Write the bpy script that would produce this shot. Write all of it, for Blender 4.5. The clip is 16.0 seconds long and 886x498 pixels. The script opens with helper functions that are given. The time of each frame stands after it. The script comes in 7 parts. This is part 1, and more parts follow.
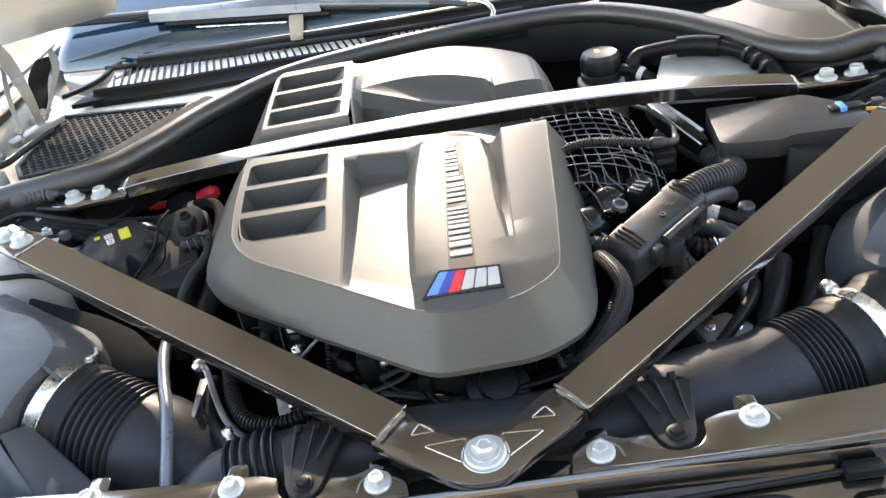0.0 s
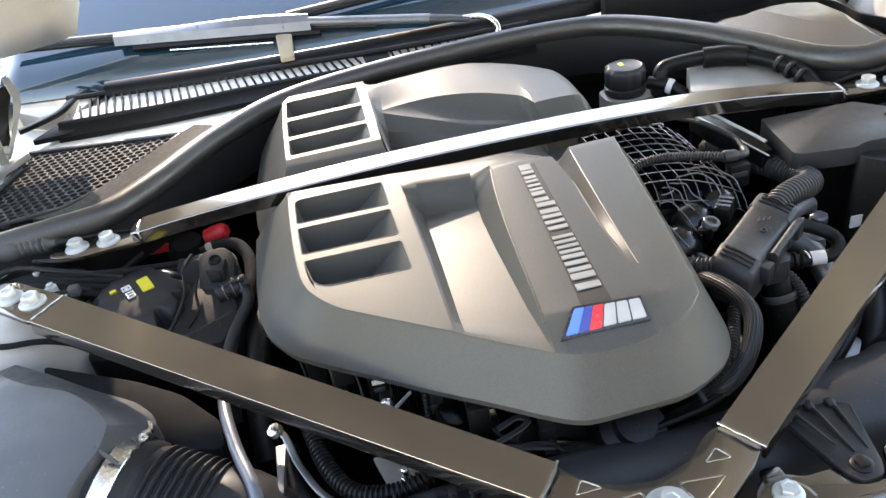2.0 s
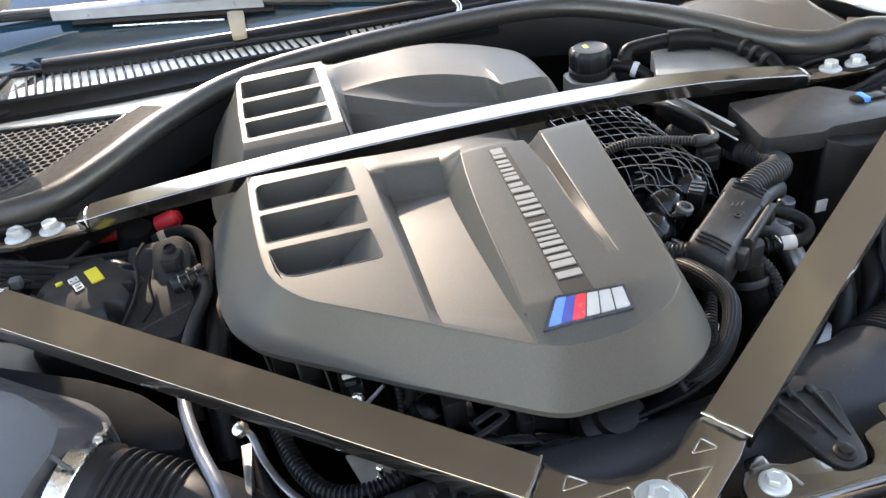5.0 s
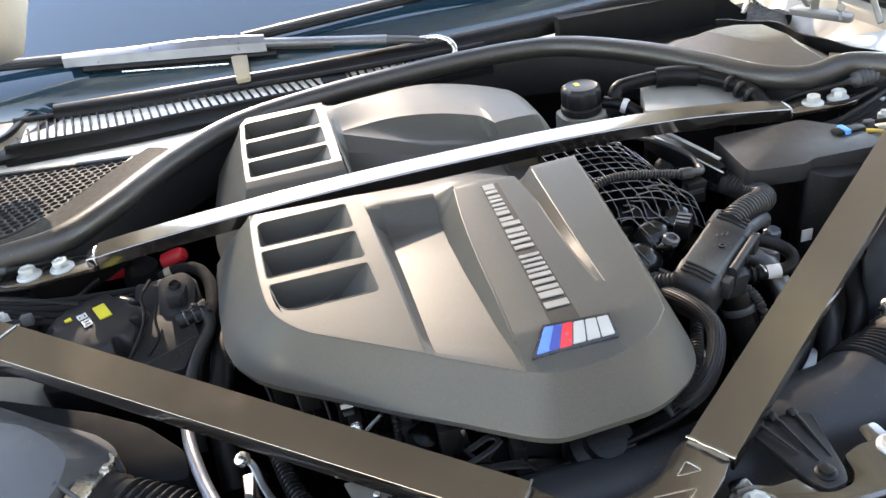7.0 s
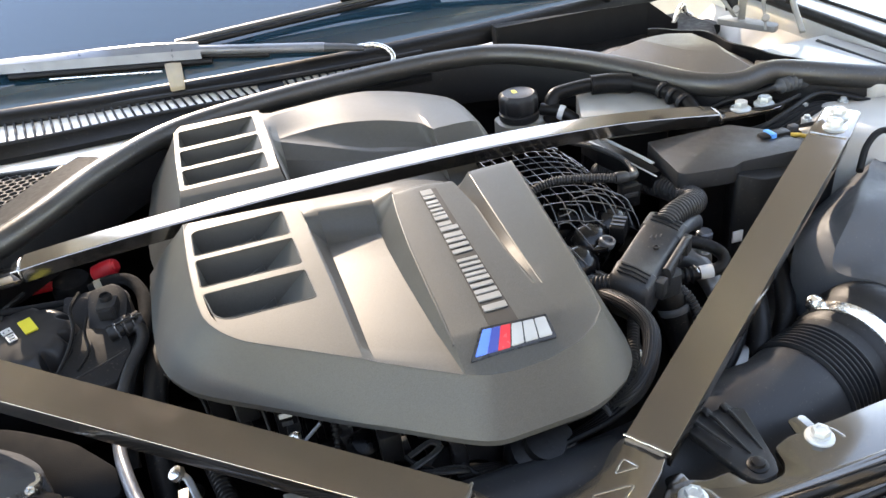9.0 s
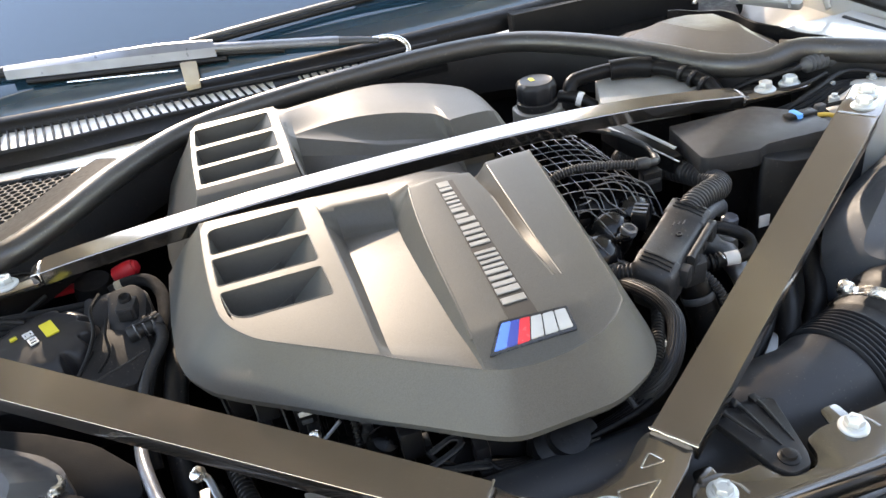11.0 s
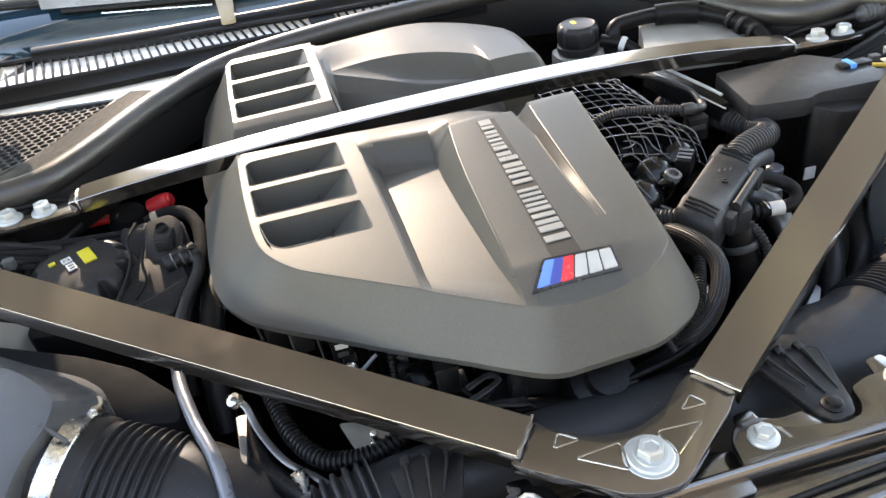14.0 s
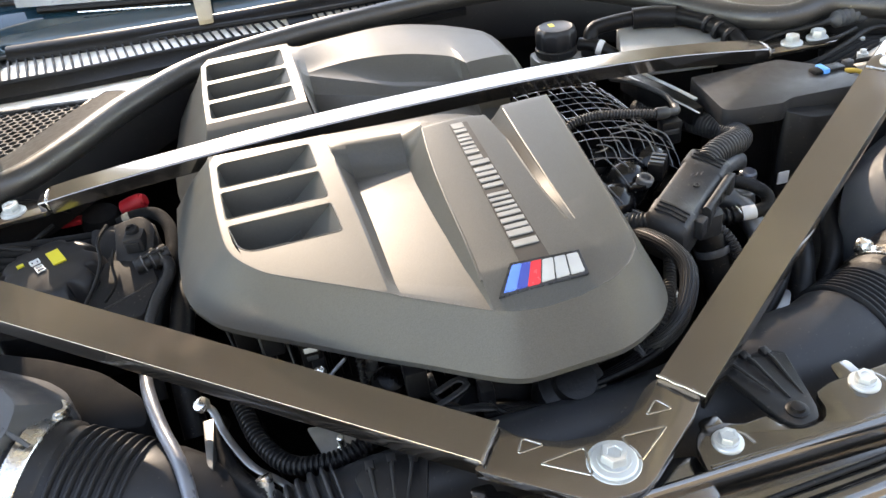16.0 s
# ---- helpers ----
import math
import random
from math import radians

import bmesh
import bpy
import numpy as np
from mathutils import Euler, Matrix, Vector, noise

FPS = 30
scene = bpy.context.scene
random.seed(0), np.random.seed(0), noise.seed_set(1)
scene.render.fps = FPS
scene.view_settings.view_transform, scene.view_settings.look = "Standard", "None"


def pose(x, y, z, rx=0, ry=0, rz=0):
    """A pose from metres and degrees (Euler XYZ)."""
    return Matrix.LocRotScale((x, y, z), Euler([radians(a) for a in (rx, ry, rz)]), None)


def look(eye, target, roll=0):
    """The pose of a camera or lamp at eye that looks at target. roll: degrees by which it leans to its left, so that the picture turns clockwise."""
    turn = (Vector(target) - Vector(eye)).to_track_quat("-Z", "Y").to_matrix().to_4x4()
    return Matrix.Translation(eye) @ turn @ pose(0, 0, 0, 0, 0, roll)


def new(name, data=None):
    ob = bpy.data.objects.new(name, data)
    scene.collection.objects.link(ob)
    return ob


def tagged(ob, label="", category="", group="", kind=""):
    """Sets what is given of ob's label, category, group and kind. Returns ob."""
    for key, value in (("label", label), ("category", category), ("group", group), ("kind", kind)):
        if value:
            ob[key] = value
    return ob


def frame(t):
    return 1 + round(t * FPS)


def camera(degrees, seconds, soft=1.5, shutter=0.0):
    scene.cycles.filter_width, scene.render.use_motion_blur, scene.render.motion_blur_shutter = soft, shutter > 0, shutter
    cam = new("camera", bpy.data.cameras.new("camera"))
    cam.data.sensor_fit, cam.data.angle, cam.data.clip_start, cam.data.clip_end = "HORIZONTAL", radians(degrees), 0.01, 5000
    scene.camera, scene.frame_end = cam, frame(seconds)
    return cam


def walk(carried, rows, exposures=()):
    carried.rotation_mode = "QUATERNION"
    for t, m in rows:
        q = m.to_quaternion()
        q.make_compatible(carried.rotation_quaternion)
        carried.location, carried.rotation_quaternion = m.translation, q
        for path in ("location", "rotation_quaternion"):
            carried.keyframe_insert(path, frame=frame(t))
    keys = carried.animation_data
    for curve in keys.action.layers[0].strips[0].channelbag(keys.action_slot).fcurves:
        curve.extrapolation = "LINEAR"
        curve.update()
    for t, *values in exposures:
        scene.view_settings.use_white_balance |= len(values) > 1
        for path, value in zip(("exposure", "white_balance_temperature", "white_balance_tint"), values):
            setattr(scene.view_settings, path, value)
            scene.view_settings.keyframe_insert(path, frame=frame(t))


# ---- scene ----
cam = camera(60.3, 16.0)
PATH = [
    (0, (0.033, -0.412, 1.266), (-0.103, 1.254, 0.168), -11.5),
    (0.5, (0.035, -0.392, 1.271), (-0.093, 1.27, 0.167), -10.6),
    (1, (-0.005, -0.392, 1.273), (-0.226, 1.265, 0.176), -10.9),
    (1.5, (-0.078, -0.364, 1.284), (-0.218, 1.319, 0.212), -11.9),
    (2, (-0.156, -0.326, 1.271), (-0.02, 1.337, 0.17), -9.8),
    (2.5, (-0.155, -0.303, 1.266), (0.159, 1.312, 0.128), -7.4),
    (3, (-0.181, -0.31, 1.265), (0.104, 1.319, 0.141), -6.9),
    (3.5, (-0.177, -0.311, 1.262), (0.066, 1.324, 0.135), -7.4),
    (3.7, (-0.174, -0.308, 1.262), (0.077, 1.32, 0.127), -7.6),
    (5.8, (-0.179, -0.295, 1.262), (0.088, 1.314, 0.106), -7.5),
    (6, (-0.175, -0.308, 1.28), (0.088, 1.33, 0.163), -7.5),
    (6.5, (-0.195, -0.321, 1.271), (0.049, 1.35, 0.2), -7.6),
    (7, (-0.169, -0.322, 1.275), (0.099, 1.341, 0.196), -8.4),
    (7.5, (-0.162, -0.315, 1.273), (0.17, 1.331, 0.186), -8.4),
    (8, (-0.154, -0.313, 1.268), (0.218, 1.313, 0.164), -8.2),
    (8.5, (-0.151, -0.312, 1.265), (0.251, 1.308, 0.163), -7.2),
    (9, (-0.163, -0.325, 1.268), (0.247, 1.314, 0.198), -6.7),
    (9.2, (-0.161, -0.324, 1.267), (0.241, 1.328, 0.213), -7.1),
    (11.3, (-0.153, -0.313, 1.258), (0.189, 1.326, 0.164), -9.5),
    (11.5, (-0.154, -0.311, 1.254), (0.204, 1.315, 0.145), -9.1),
    (12, (-0.156, -0.316, 1.251), (0.221, 1.28, 0.106), -9.6),
    (12.5, (-0.135, -0.324, 1.248), (0.277, 1.232, 0.062), -12.1),
    (13, (-0.124, -0.319, 1.249), (0.323, 1.216, 0.046), -12.5),
    (13.5, (-0.141, -0.321, 1.25), (0.264, 1.238, 0.066), -10.2),
    (14, (-0.176, -0.314, 1.244), (0.091, 1.289, 0.079), -8.7),
    (14.5, (-0.181, -0.324, 1.243), (0.017, 1.282, 0.068), -8.8),
    (15, (-0.18, -0.328, 1.248), (0.02, 1.283, 0.08), -8.7),
    (15.5, (-0.165, -0.324, 1.247), (0.077, 1.281, 0.078), -8.8),
    (16, (-0.158, -0.315, 1.243), (0.136, 1.282, 0.075), -7.9),
]
walk(cam, [(t, look(eye, target, roll)) for t, eye, target, roll in PATH], [(0.0, 3.7, 9050, 18), (9.0, 3.7, 9050, 18), (12.5, 3.76, 9500, 18), (16.0, 3.76, 9500, 18)])

# ---- world, sun ----
SUN = Vector((-0.085, 0.88, 0.43)).normalized()      # towards the sun
world = bpy.data.worlds.new("sky")
scene.world = world
world.use_nodes = True
wn = world.node_tree.nodes
wn.clear()
w_out = wn.new("ShaderNodeOutputWorld")
w_bg = wn.new("ShaderNodeBackground")
w_sky = wn.new("ShaderNodeTexSky")
w_sky.sky_type = "NISHITA"
w_sky.sun_disc = False
w_sky.sun_elevation = math.asin(SUN.z)
w_sky.sun_rotation = math.atan2(SUN.x, SUN.y)
w_sky.air_density, w_sky.dust_density, w_sky.ozone_density = 1.0, 0.1, 1.2
w_bg.inputs["Strength"].default_value = 0.15
world.node_tree.links.new(w_sky.outputs[0], w_bg.inputs[0])
world.node_tree.links.new(w_bg.outputs[0], w_out.inputs[0])
sun = new("sun", bpy.data.lights.new("sun", "SUN"))
sun.data.energy, sun.data.angle, sun.data.color = 0.60, radians(0.6), (1.0, 0.985, 0.96)
sun.matrix_world = look(SUN * 20, (0, 0, 0.8))

# ---- materials ----
def mat(name, color, rough=0.5, metal=0.0, grain=0.0, grain_size=1500.0, vary=0.15, vary_size=30.0, coat=0.0, spec=0.5,
        dust=0.0, dust_color=(0.35, 0.31, 0.26), rough_vary=0.12, per_piece=0.0, fleck=0.0):
    """A surface with fine relief, a slow drift of tone and gloss, and a film of dust."""
    m = bpy.data.materials.new(name)
    m.use_nodes = True
    nt = m.node_tree
    b = nt.nodes["Principled BSDF"]
    b.inputs["Metallic"].default_value = metal
    b.inputs["Specular IOR Level"].default_value = spec
    b.inputs["Coat Weight"].default_value = coat
    b.inputs["Coat Roughness"].default_value = 0.06
    tc = nt.nodes.new("ShaderNodeTexCoord")
    big = nt.nodes.new("ShaderNodeTexNoise")
    big.inputs["Scale"].default_value, big.inputs["Detail"].default_value = vary_size, 5.0
    nt.links.new(tc.outputs["Object"], big.inputs["Vector"])
    ramp = nt.nodes.new("ShaderNodeMapRange")
    ramp.inputs["From Min"].default_value, ramp.inputs["From Max"].default_value = 0.3, 0.7
    ramp.inputs["To Min"].default_value, ramp.inputs["To Max"].default_value = 1 - vary, 1 + vary
    nt.links.new(big.outputs["Fac"], ramp.inputs["Value"])
    mul = nt.nodes.new("ShaderNodeVectorMath")
    mul.operation = "SCALE"
    mul.inputs[0].default_value = color
    nt.links.new(ramp.outputs[0], mul.inputs["Scale"])
    col = mul.outputs[0]
    if per_piece:
        info = nt.nodes.new("ShaderNodeObjectInfo")
        r2 = nt.nodes.new("ShaderNodeMapRange")
        r2.inputs["To Min"].default_value, r2.inputs["To Max"].default_value = 1 - per_piece, 1 + per_piece
        nt.links.new(info.outputs["Random"], r2.inputs["Value"])
        mul2 = nt.nodes.new("ShaderNodeVectorMath")
        mul2.operation = "SCALE"
        nt.links.new(col, mul2.inputs[0])
        nt.links.new(r2.outputs[0], mul2.inputs["Scale"])
        col = mul2.outputs[0]
    rr = nt.nodes.new("ShaderNodeMapRange")
    rr.inputs["From Min"].default_value, rr.inputs["From Max"].default_value = 0.3, 0.7
    rr.inputs["To Min"].default_value, rr.inputs["To Max"].default_value = max(0.02, rough - rough_vary * rough), min(1, rough + rough_vary)
    mid = nt.nodes.new("ShaderNodeTexNoise")
    mid.inputs["Scale"].default_value, mid.inputs["Detail"].default_value = vary_size * 4, 4.0
    nt.links.new(tc.outputs["Object"], mid.inputs["Vector"])
    nt.links.new(mid.outputs["Fac"], rr.inputs["Value"])
    nt.links.new(rr.outputs[0], b.inputs["Roughness"])
    if fleck:
        fk = nt.nodes.new("ShaderNodeTexNoise")
        fk.inputs["Scale"].default_value, fk.inputs["Detail"].default_value = 1300.0, 1.0
        nt.links.new(tc.outputs["Object"], fk.inputs["Vector"])
        fr = nt.nodes.new("ShaderNodeMapRange")
        fr.inputs["From Min"].default_value, fr.inputs["From Max"].default_value = 0.3, 0.7
        fr.inputs["To Min"].default_value, fr.inputs["To Max"].default_value = 1 - fleck, 1 + fleck
        nt.links.new(fk.outputs["Fac"], fr.inputs["Value"])
        fm = nt.nodes.new("ShaderNodeVectorMath")
        fm.operation = "SCALE"
        nt.links.new(col, fm.inputs[0])
        nt.links.new(fr.outputs[0], fm.inputs["Scale"])
        col = fm.outputs[0]
    if dust:
        sp = nt.nodes.new("ShaderNodeTexNoise")
        sp.inputs["Scale"].default_value, sp.inputs["Detail"].default_value = 420.0, 1.0
        nt.links.new(tc.outputs["Object"], sp.inputs["Vector"])
        sr = nt.nodes.new("ShaderNodeMapRange")
        sr.inputs["From Min"].default_value, sr.inputs["From Max"].default_value = 0.715, 0.74
        sr.inputs["To Min"].default_value, sr.inputs["To Max"].default_value = dust * 0.15, min(1.0, dust * 8)
        nt.links.new(sp.outputs["Fac"], sr.inputs["Value"])
        mx = nt.nodes.new("ShaderNodeMix")
        mx.data_type = "RGBA"
        nt.links.new(sr.outputs[0], mx.inputs["Factor"])
        nt.links.new(col, mx.inputs["A"])
        mx.inputs["B"].default_value = (*dust_color, 1)
        col = mx.outputs["Result"]
    nt.links.new(col, b.inputs["Base Color"])
    if grain:
        fine = nt.nodes.new("ShaderNodeTexNoise")
        fine.inputs["Scale"].default_value, fine.inputs["Detail"].default_value = grain_size, 2.0
        nt.links.new(tc.outputs["Object"], fine.inputs["Vector"])
        bump = nt.nodes.new("ShaderNodeBump")
        bump.inputs["Strength"].default_value, bump.inputs["Distance"].default_value = grain, 0.0006
        nt.links.new(fine.outputs["Fac"], bump.inputs["Height"])
        nt.links.new(bump.outputs["Normal"], b.inputs["Normal"])
    return m


COVER = mat("satin_grey_plastic", (0.0595, 0.0580, 0.0535), 0.415, 0.10, 0.07, 1700, 0.03, 14, rough_vary=0.02, spec=0.19, fleck=0.18)
BLACK = mat("black_plastic", (0.0042, 0.0042, 0.0047), 0.33, 0.0, 0.2, 1500, 0.25, 20, dust=0.012, spec=0.15)
BLACK_SATIN = mat("moulded_black_plastic", (0.0085, 0.0085, 0.0093), 0.42, 0.0, 0.3, 1800, 0.15, 12, dust=0.015, spec=0.24)
GREY_PL = mat("charcoal_plastic", (0.042, 0.045, 0.050), 0.47, 0.0, 0.25, 1800, 0.08, 20, dust=0.015, spec=0.36)
CHARCOAL = mat("dark_moulded_plastic", (0.019, 0.019, 0.020), 0.40, 0.0, 0.25, 1800, 0.10, 20, dust=0.02, spec=0.24)
RUBBER = mat("black_rubber", (0.006, 0.006, 0.0065), 0.40, 0.0, 0.2, 900, 0.2, 25, dust=0.02, spec=0.17)
SEAL = mat("foam_rubber_seal", (0.016, 0.0155, 0.0155), 0.36, 0.0, 0.3, 300, 0.25, 15, dust=0.03, spec=0.6)
# black paints, with the brown that they reflect put into the base colour
BRACE = mat("brown_sheen_black_paint", (0.210, 0.185, 0.168), 0.11, 0.97, 0.015, 300, 0.05, 10, coat=0.3, dust=0.05, rough_vary=0.05)
PANEL = mat("warm_sheen_body_paint", (0.140, 0.131, 0.122), 0.13, 0.97, 0.015, 200, 0.05, 10, coat=0.4, dust=0.05, rough_vary=0.05)
# near black, so that the gaps between the manifold's ribs look shaded
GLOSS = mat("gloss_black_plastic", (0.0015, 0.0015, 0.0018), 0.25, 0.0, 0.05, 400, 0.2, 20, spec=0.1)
HOSE = mat("smooth_black_moulding", (0.017, 0.0175, 0.0195), 0.42, 0.0, 0.1, 900, 0.15, 20, dust=0.012, spec=0.22)
DULL = mat("dull_moulded_plastic", (0.012, 0.012, 0.013), 0.55, 0.0, 0.2, 1500, 0.15, 20, dust=0.02, spec=0.22)
SHELL = mat("shiny_black_moulding", (0.004, 0.004, 0.0045), 0.16, 0.0, 0.03, 800, 0.2, 20, spec=0.28)
# paler copy of the black plastic; glints on edges are in its colour
RIB = mat("pale_glint_moulding", (0.085, 0.085, 0.088), 0.18, 0.0, 0.05, 1500, 0.15, 20)
# lighter than the brace paint: glints on beads and pressed edges are in it
WELD = mat("glint_weld_paint", (0.30, 0.29, 0.28), 0.12, 0.9, 0.3, 250, 0.1, 60)
SCREEN = mat("screen_grey_plastic", (0.030, 0.030, 0.030), 0.6, 0.0, 0.2, 900, spec=0.2)
CAPS = mat("satin_black_cap_plastic", (0.014, 0.014, 0.0155), 0.42, 0.0, 0.1, 1200, 0.1, 30, rough_vary=0.02, spec=0.26)
HINGE = mat("dull_painted_steel", (0.20, 0.19, 0.175), 0.42, 0.2, 0.1, 300, 0.15, 30)
CHANNEL = mat("dull_black_plastic", (0.007, 0.007, 0.0075), 0.6, 0.0, 0.2, 900, spec=0.09)
# lighter than the lid's own dark grey, so that it looks sunlit
FUSE = mat("sunlit_grey_lid_plastic", (0.22, 0.215, 0.20), 0.4, 0.0, 0.3, 1500)
TANK = mat("clouded_tank_plastic", (0.16, 0.15, 0.13), 0.35)
ZINC = mat("zinc_coated_steel", (0.38, 0.40, 0.40), 0.36, 0.5, 0.15, 600, 0.08, 60)
STEEL = mat("bright_steel", (0.68, 0.66, 0.62), 0.22, 1.0, 0.05, 600, 0.1, 40)
ALU = mat("cast_aluminium", (0.26, 0.26, 0.26), 0.42, 0.9, 0.5, 500, 0.2, 40)
PIPE = mat("painted_grey_pipe", (0.13, 0.14, 0.16), 0.30, 0.3, 0.1, 400)
BODY = mat("off_white_body_paint", (0.33, 0.318, 0.300), 0.32, 0.0, 0.03, 150, 0.05, 8, coat=0.5, dust=0.10)
INNER = mat("dull_off_white_paint", (0.33, 0.315, 0.29), 0.42, 0.0, 0.3, 40, 0.18, 14, dust=0.05)
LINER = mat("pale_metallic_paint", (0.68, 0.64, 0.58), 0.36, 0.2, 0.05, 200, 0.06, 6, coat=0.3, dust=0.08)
RED = mat("red_plastic", (0.55, 0.02, 0.03), 0.4)
YELLOW = mat("yellow_sticker", (0.50, 0.42, 0.03), 0.5)
BLUE_L = mat("light_blue_enamel", (0.06, 0.19, 0.62), 0.2, coat=0.8)
BLUE_D = mat("deep_blue_enamel", (0.02, 0.045, 0.25), 0.2, coat=0.8)
RED_E = mat("red_enamel", (0.62, 0.02, 0.03), 0.2, coat=0.8)
SILVER = mat("silver_lettering", (0.38, 0.37, 0.35), 0.35, 0.1)
INLAY = mat("dark_satin_inlay", (0.024, 0.022, 0.020), 0.5, 0.0, 0.1, 1200, 0.05, 20, spec=0.2)
LETTER = mat("pale_grey_lettering", (0.17, 0.165, 0.155), 0.45)
BADGE = mat("badge_black", (0.008, 0.008, 0.009), 0.2, coat=0.6)
WHITE = mat("white_label", (0.50, 0.50, 0.49), 0.6)
BLUE_CLIP = mat("blue_plastic_clip", (0.03, 0.22, 0.55), 0.4)
AMBER = mat("amber_plastic", (0.55, 0.34, 0.05), 0.4)
BROWN = mat("sunlit_tray_plastic", (0.075, 0.064, 0.055), 0.36, 0.0, 0.3, 900, 0.15, 10, dust=0.03)
# near black: the shade deep in the bay is put into the colour
ENGINE = mat("near_black_depth_metal", (0.0035, 0.0035, 0.004), 0.4, 0.2, 0.6, 250, 0.4, 30, spec=0.25)
FABRIC = mat("felt_tape", (0.008, 0.008, 0.0085), 0.9, 0.0, 0.6, 900, spec=0.15)
GRASS = mat("dry_grass", (0.21, 0.195, 0.10), 0.9, 0.0, 1.0, 60, 0.5, 1.2)
WALL = mat("unseen_wall_brown", (0.24, 0.21, 0.18), 0.85, 0.0, 0.8, 90, 0.2, 1.2)
CAR_PAINT = mat("dark_bronze_paint", (0.115, 0.088, 0.066), 0.30, 0.3, 0.02, 200, 0.05, 3, coat=0.5)
TAN = mat("tan_plastic", (0.26, 0.22, 0.16), 0.5)
ASPHALT = mat("pale_bounce_ground", (0.30, 0.285, 0.265), 0.9, 0.0, 1.0, 120, 0.25, 1.5)

GLASS = bpy.data.materials.new("windscreen_glass")
GLASS.use_nodes = True
_g = GLASS.node_tree.nodes["Principled BSDF"]
_g.inputs["Base Color"].default_value = (0.006, 0.026, 0.044, 1)
_g.inputs["Roughness"].default_value = 0.03
_g.inputs["Coat Weight"].default_value = 0.5
_g.inputs["Coat Roughness"].default_value = 0.02
_g.inputs["Specular IOR Level"].default_value = 0.6


# ---- mesh helpers ----
def finish(bm, angle=38):
    bmesh.ops.remove_doubles(bm, verts=bm.verts, dist=1e-6)
    bmesh.ops.recalc_face_normals(bm, faces=bm.faces)
    lim = radians(angle)
    for f in bm.faces:
        f.smooth = True
    for e in bm.edges:
        e.smooth = not (len(e.link_faces) == 2 and e.calc_face_angle(0) > lim)
    return bm


def mesh_of(name, bm, material, angle=38):
    finish(bm, angle)
    me = bpy.data.meshes.new(name)
    bm.to_mesh(me)
    bm.free()
    me.materials.append(material)
    return me


def thing(name, at, label, category, group="", kind=""):
    ob = new(name)
    ob.empty_display_size = 0.02
    ob.location = at
    return tagged(ob, label, category, group, kind)


def part(name, bm, material, parent, label="", angle=38):
    """Links a bmesh, in world places, as one part under its thing or part."""
    ob = new(name, mesh_of(name, bm, material, angle))
    ob.parent = parent
    if parent.data is None:
        ob.matrix_parent_inverse = Matrix.Translation(-parent.location)
    return tagged(ob, label)


def solid(name, bm, material, label, category, group="", kind="", angle=38):
    return tagged(new(name, mesh_of(name, bm, material, angle)), label, category, group, kind)


def faces_from(bm, rings, closed=True, caps=True):
    """Skins a list of rings of points, each of the same length."""
    vs = [[bm.verts.new(p) for p in ring] for ring in rings]
    n = len(vs[0])
    for a, b in zip(vs, vs[1:]):
        for i in range(n if closed else n - 1):
            j = (i + 1) % n
            bm.faces.new((a[i], a[j], b[j], b[i]))
    if caps and closed:
        bm.faces.new(vs[0][::-1])
        bm.faces.new(vs[-1])
    return bm


def smooth_path(pts, step=0.004):
    """A Catmull-Rom curve through the points, at about even steps."""
    P = [Vector(p) for p in pts]
    P = [P[0] * 2 - P[1]] + P + [P[-1] * 2 - P[-2]]
    out = []
    for a, b, c, d in zip(P, P[1:], P[2:], P[3:]):
        n = max(2, int((c - b).length / step))
        for k in range(n):
            t = k / n
            out.append(0.5 * (2 * b + (c - a) * t + (2 * a - 5 * b + 4 * c - d) * t * t + (3 * b - a - 3 * c + d) * t ** 3))
    out.append(P[-2])
    return out


def sweep(bm, path, radius, seg=14, flat=1.0, caps=True):
    """A tube along a path; radius is a number or a function of the length run and the whole length. flat squeezes it upright."""
    pts = [Vector(p) for p in path]
    total = sum((b - a).length for a, b in zip(pts, pts[1:]))
    rings, run, up = [], 0.0, None
    for i, p in enumerate(pts):
        d = (pts[min(i + 1, len(pts) - 1)] - pts[max(i - 1, 0)]).normalized()
        if up is None:
            up = Vector((0, 0, 1)) if abs(d.z) < 0.9 else Vector((0, 1, 0))
        up = (up - d * up.dot(d)).normalized()
        side = d.cross(up)
        if i:
            run += (p - pts[i - 1]).length
        r = radius(run, total) if callable(radius) else radius
        rings.append([p + side * (math.cos(2 * math.pi * k / seg) * r) + up * (math.sin(2 * math.pi * k / seg) * r * flat) for k in range(seg)])
    return faces_from(bm, rings, True, caps)


def tube(pts, radius, seg=12, step=0.005, flat=1.0):
    return sweep(bmesh.new(), smooth_path(pts, step), radius, seg, flat)


def ribbed(pts, radius, pitch=0.0045, depth=0.0014, seg=12):
    """A corrugated conduit: rounded crests with narrow valleys between them."""
    P = smooth_path(pts, pitch / 3)
    run = [0.0]
    for a, b in zip(P, P[1:]):
        run.append(run[-1] + (b - a).length)
    n = max(6, round(run[-1] / pitch) * 6)
    line, k = [], 0
    for i in range(n + 1):
        d = run[-1] * i / n
        while k < len(P) - 2 and run[k + 1] < d:
            k += 1
        line.append(P[k].lerp(P[k + 1], (d - run[k]) / max(1e-9, run[k + 1] - run[k])))
    shape = (1.0, 0.9, 0.15, 0.0, 0.15, 0.9)
    return sweep(bmesh.new(), line, lambda d, t: radius - depth * (1 - shape[round(d / t * n) % 6]), seg)


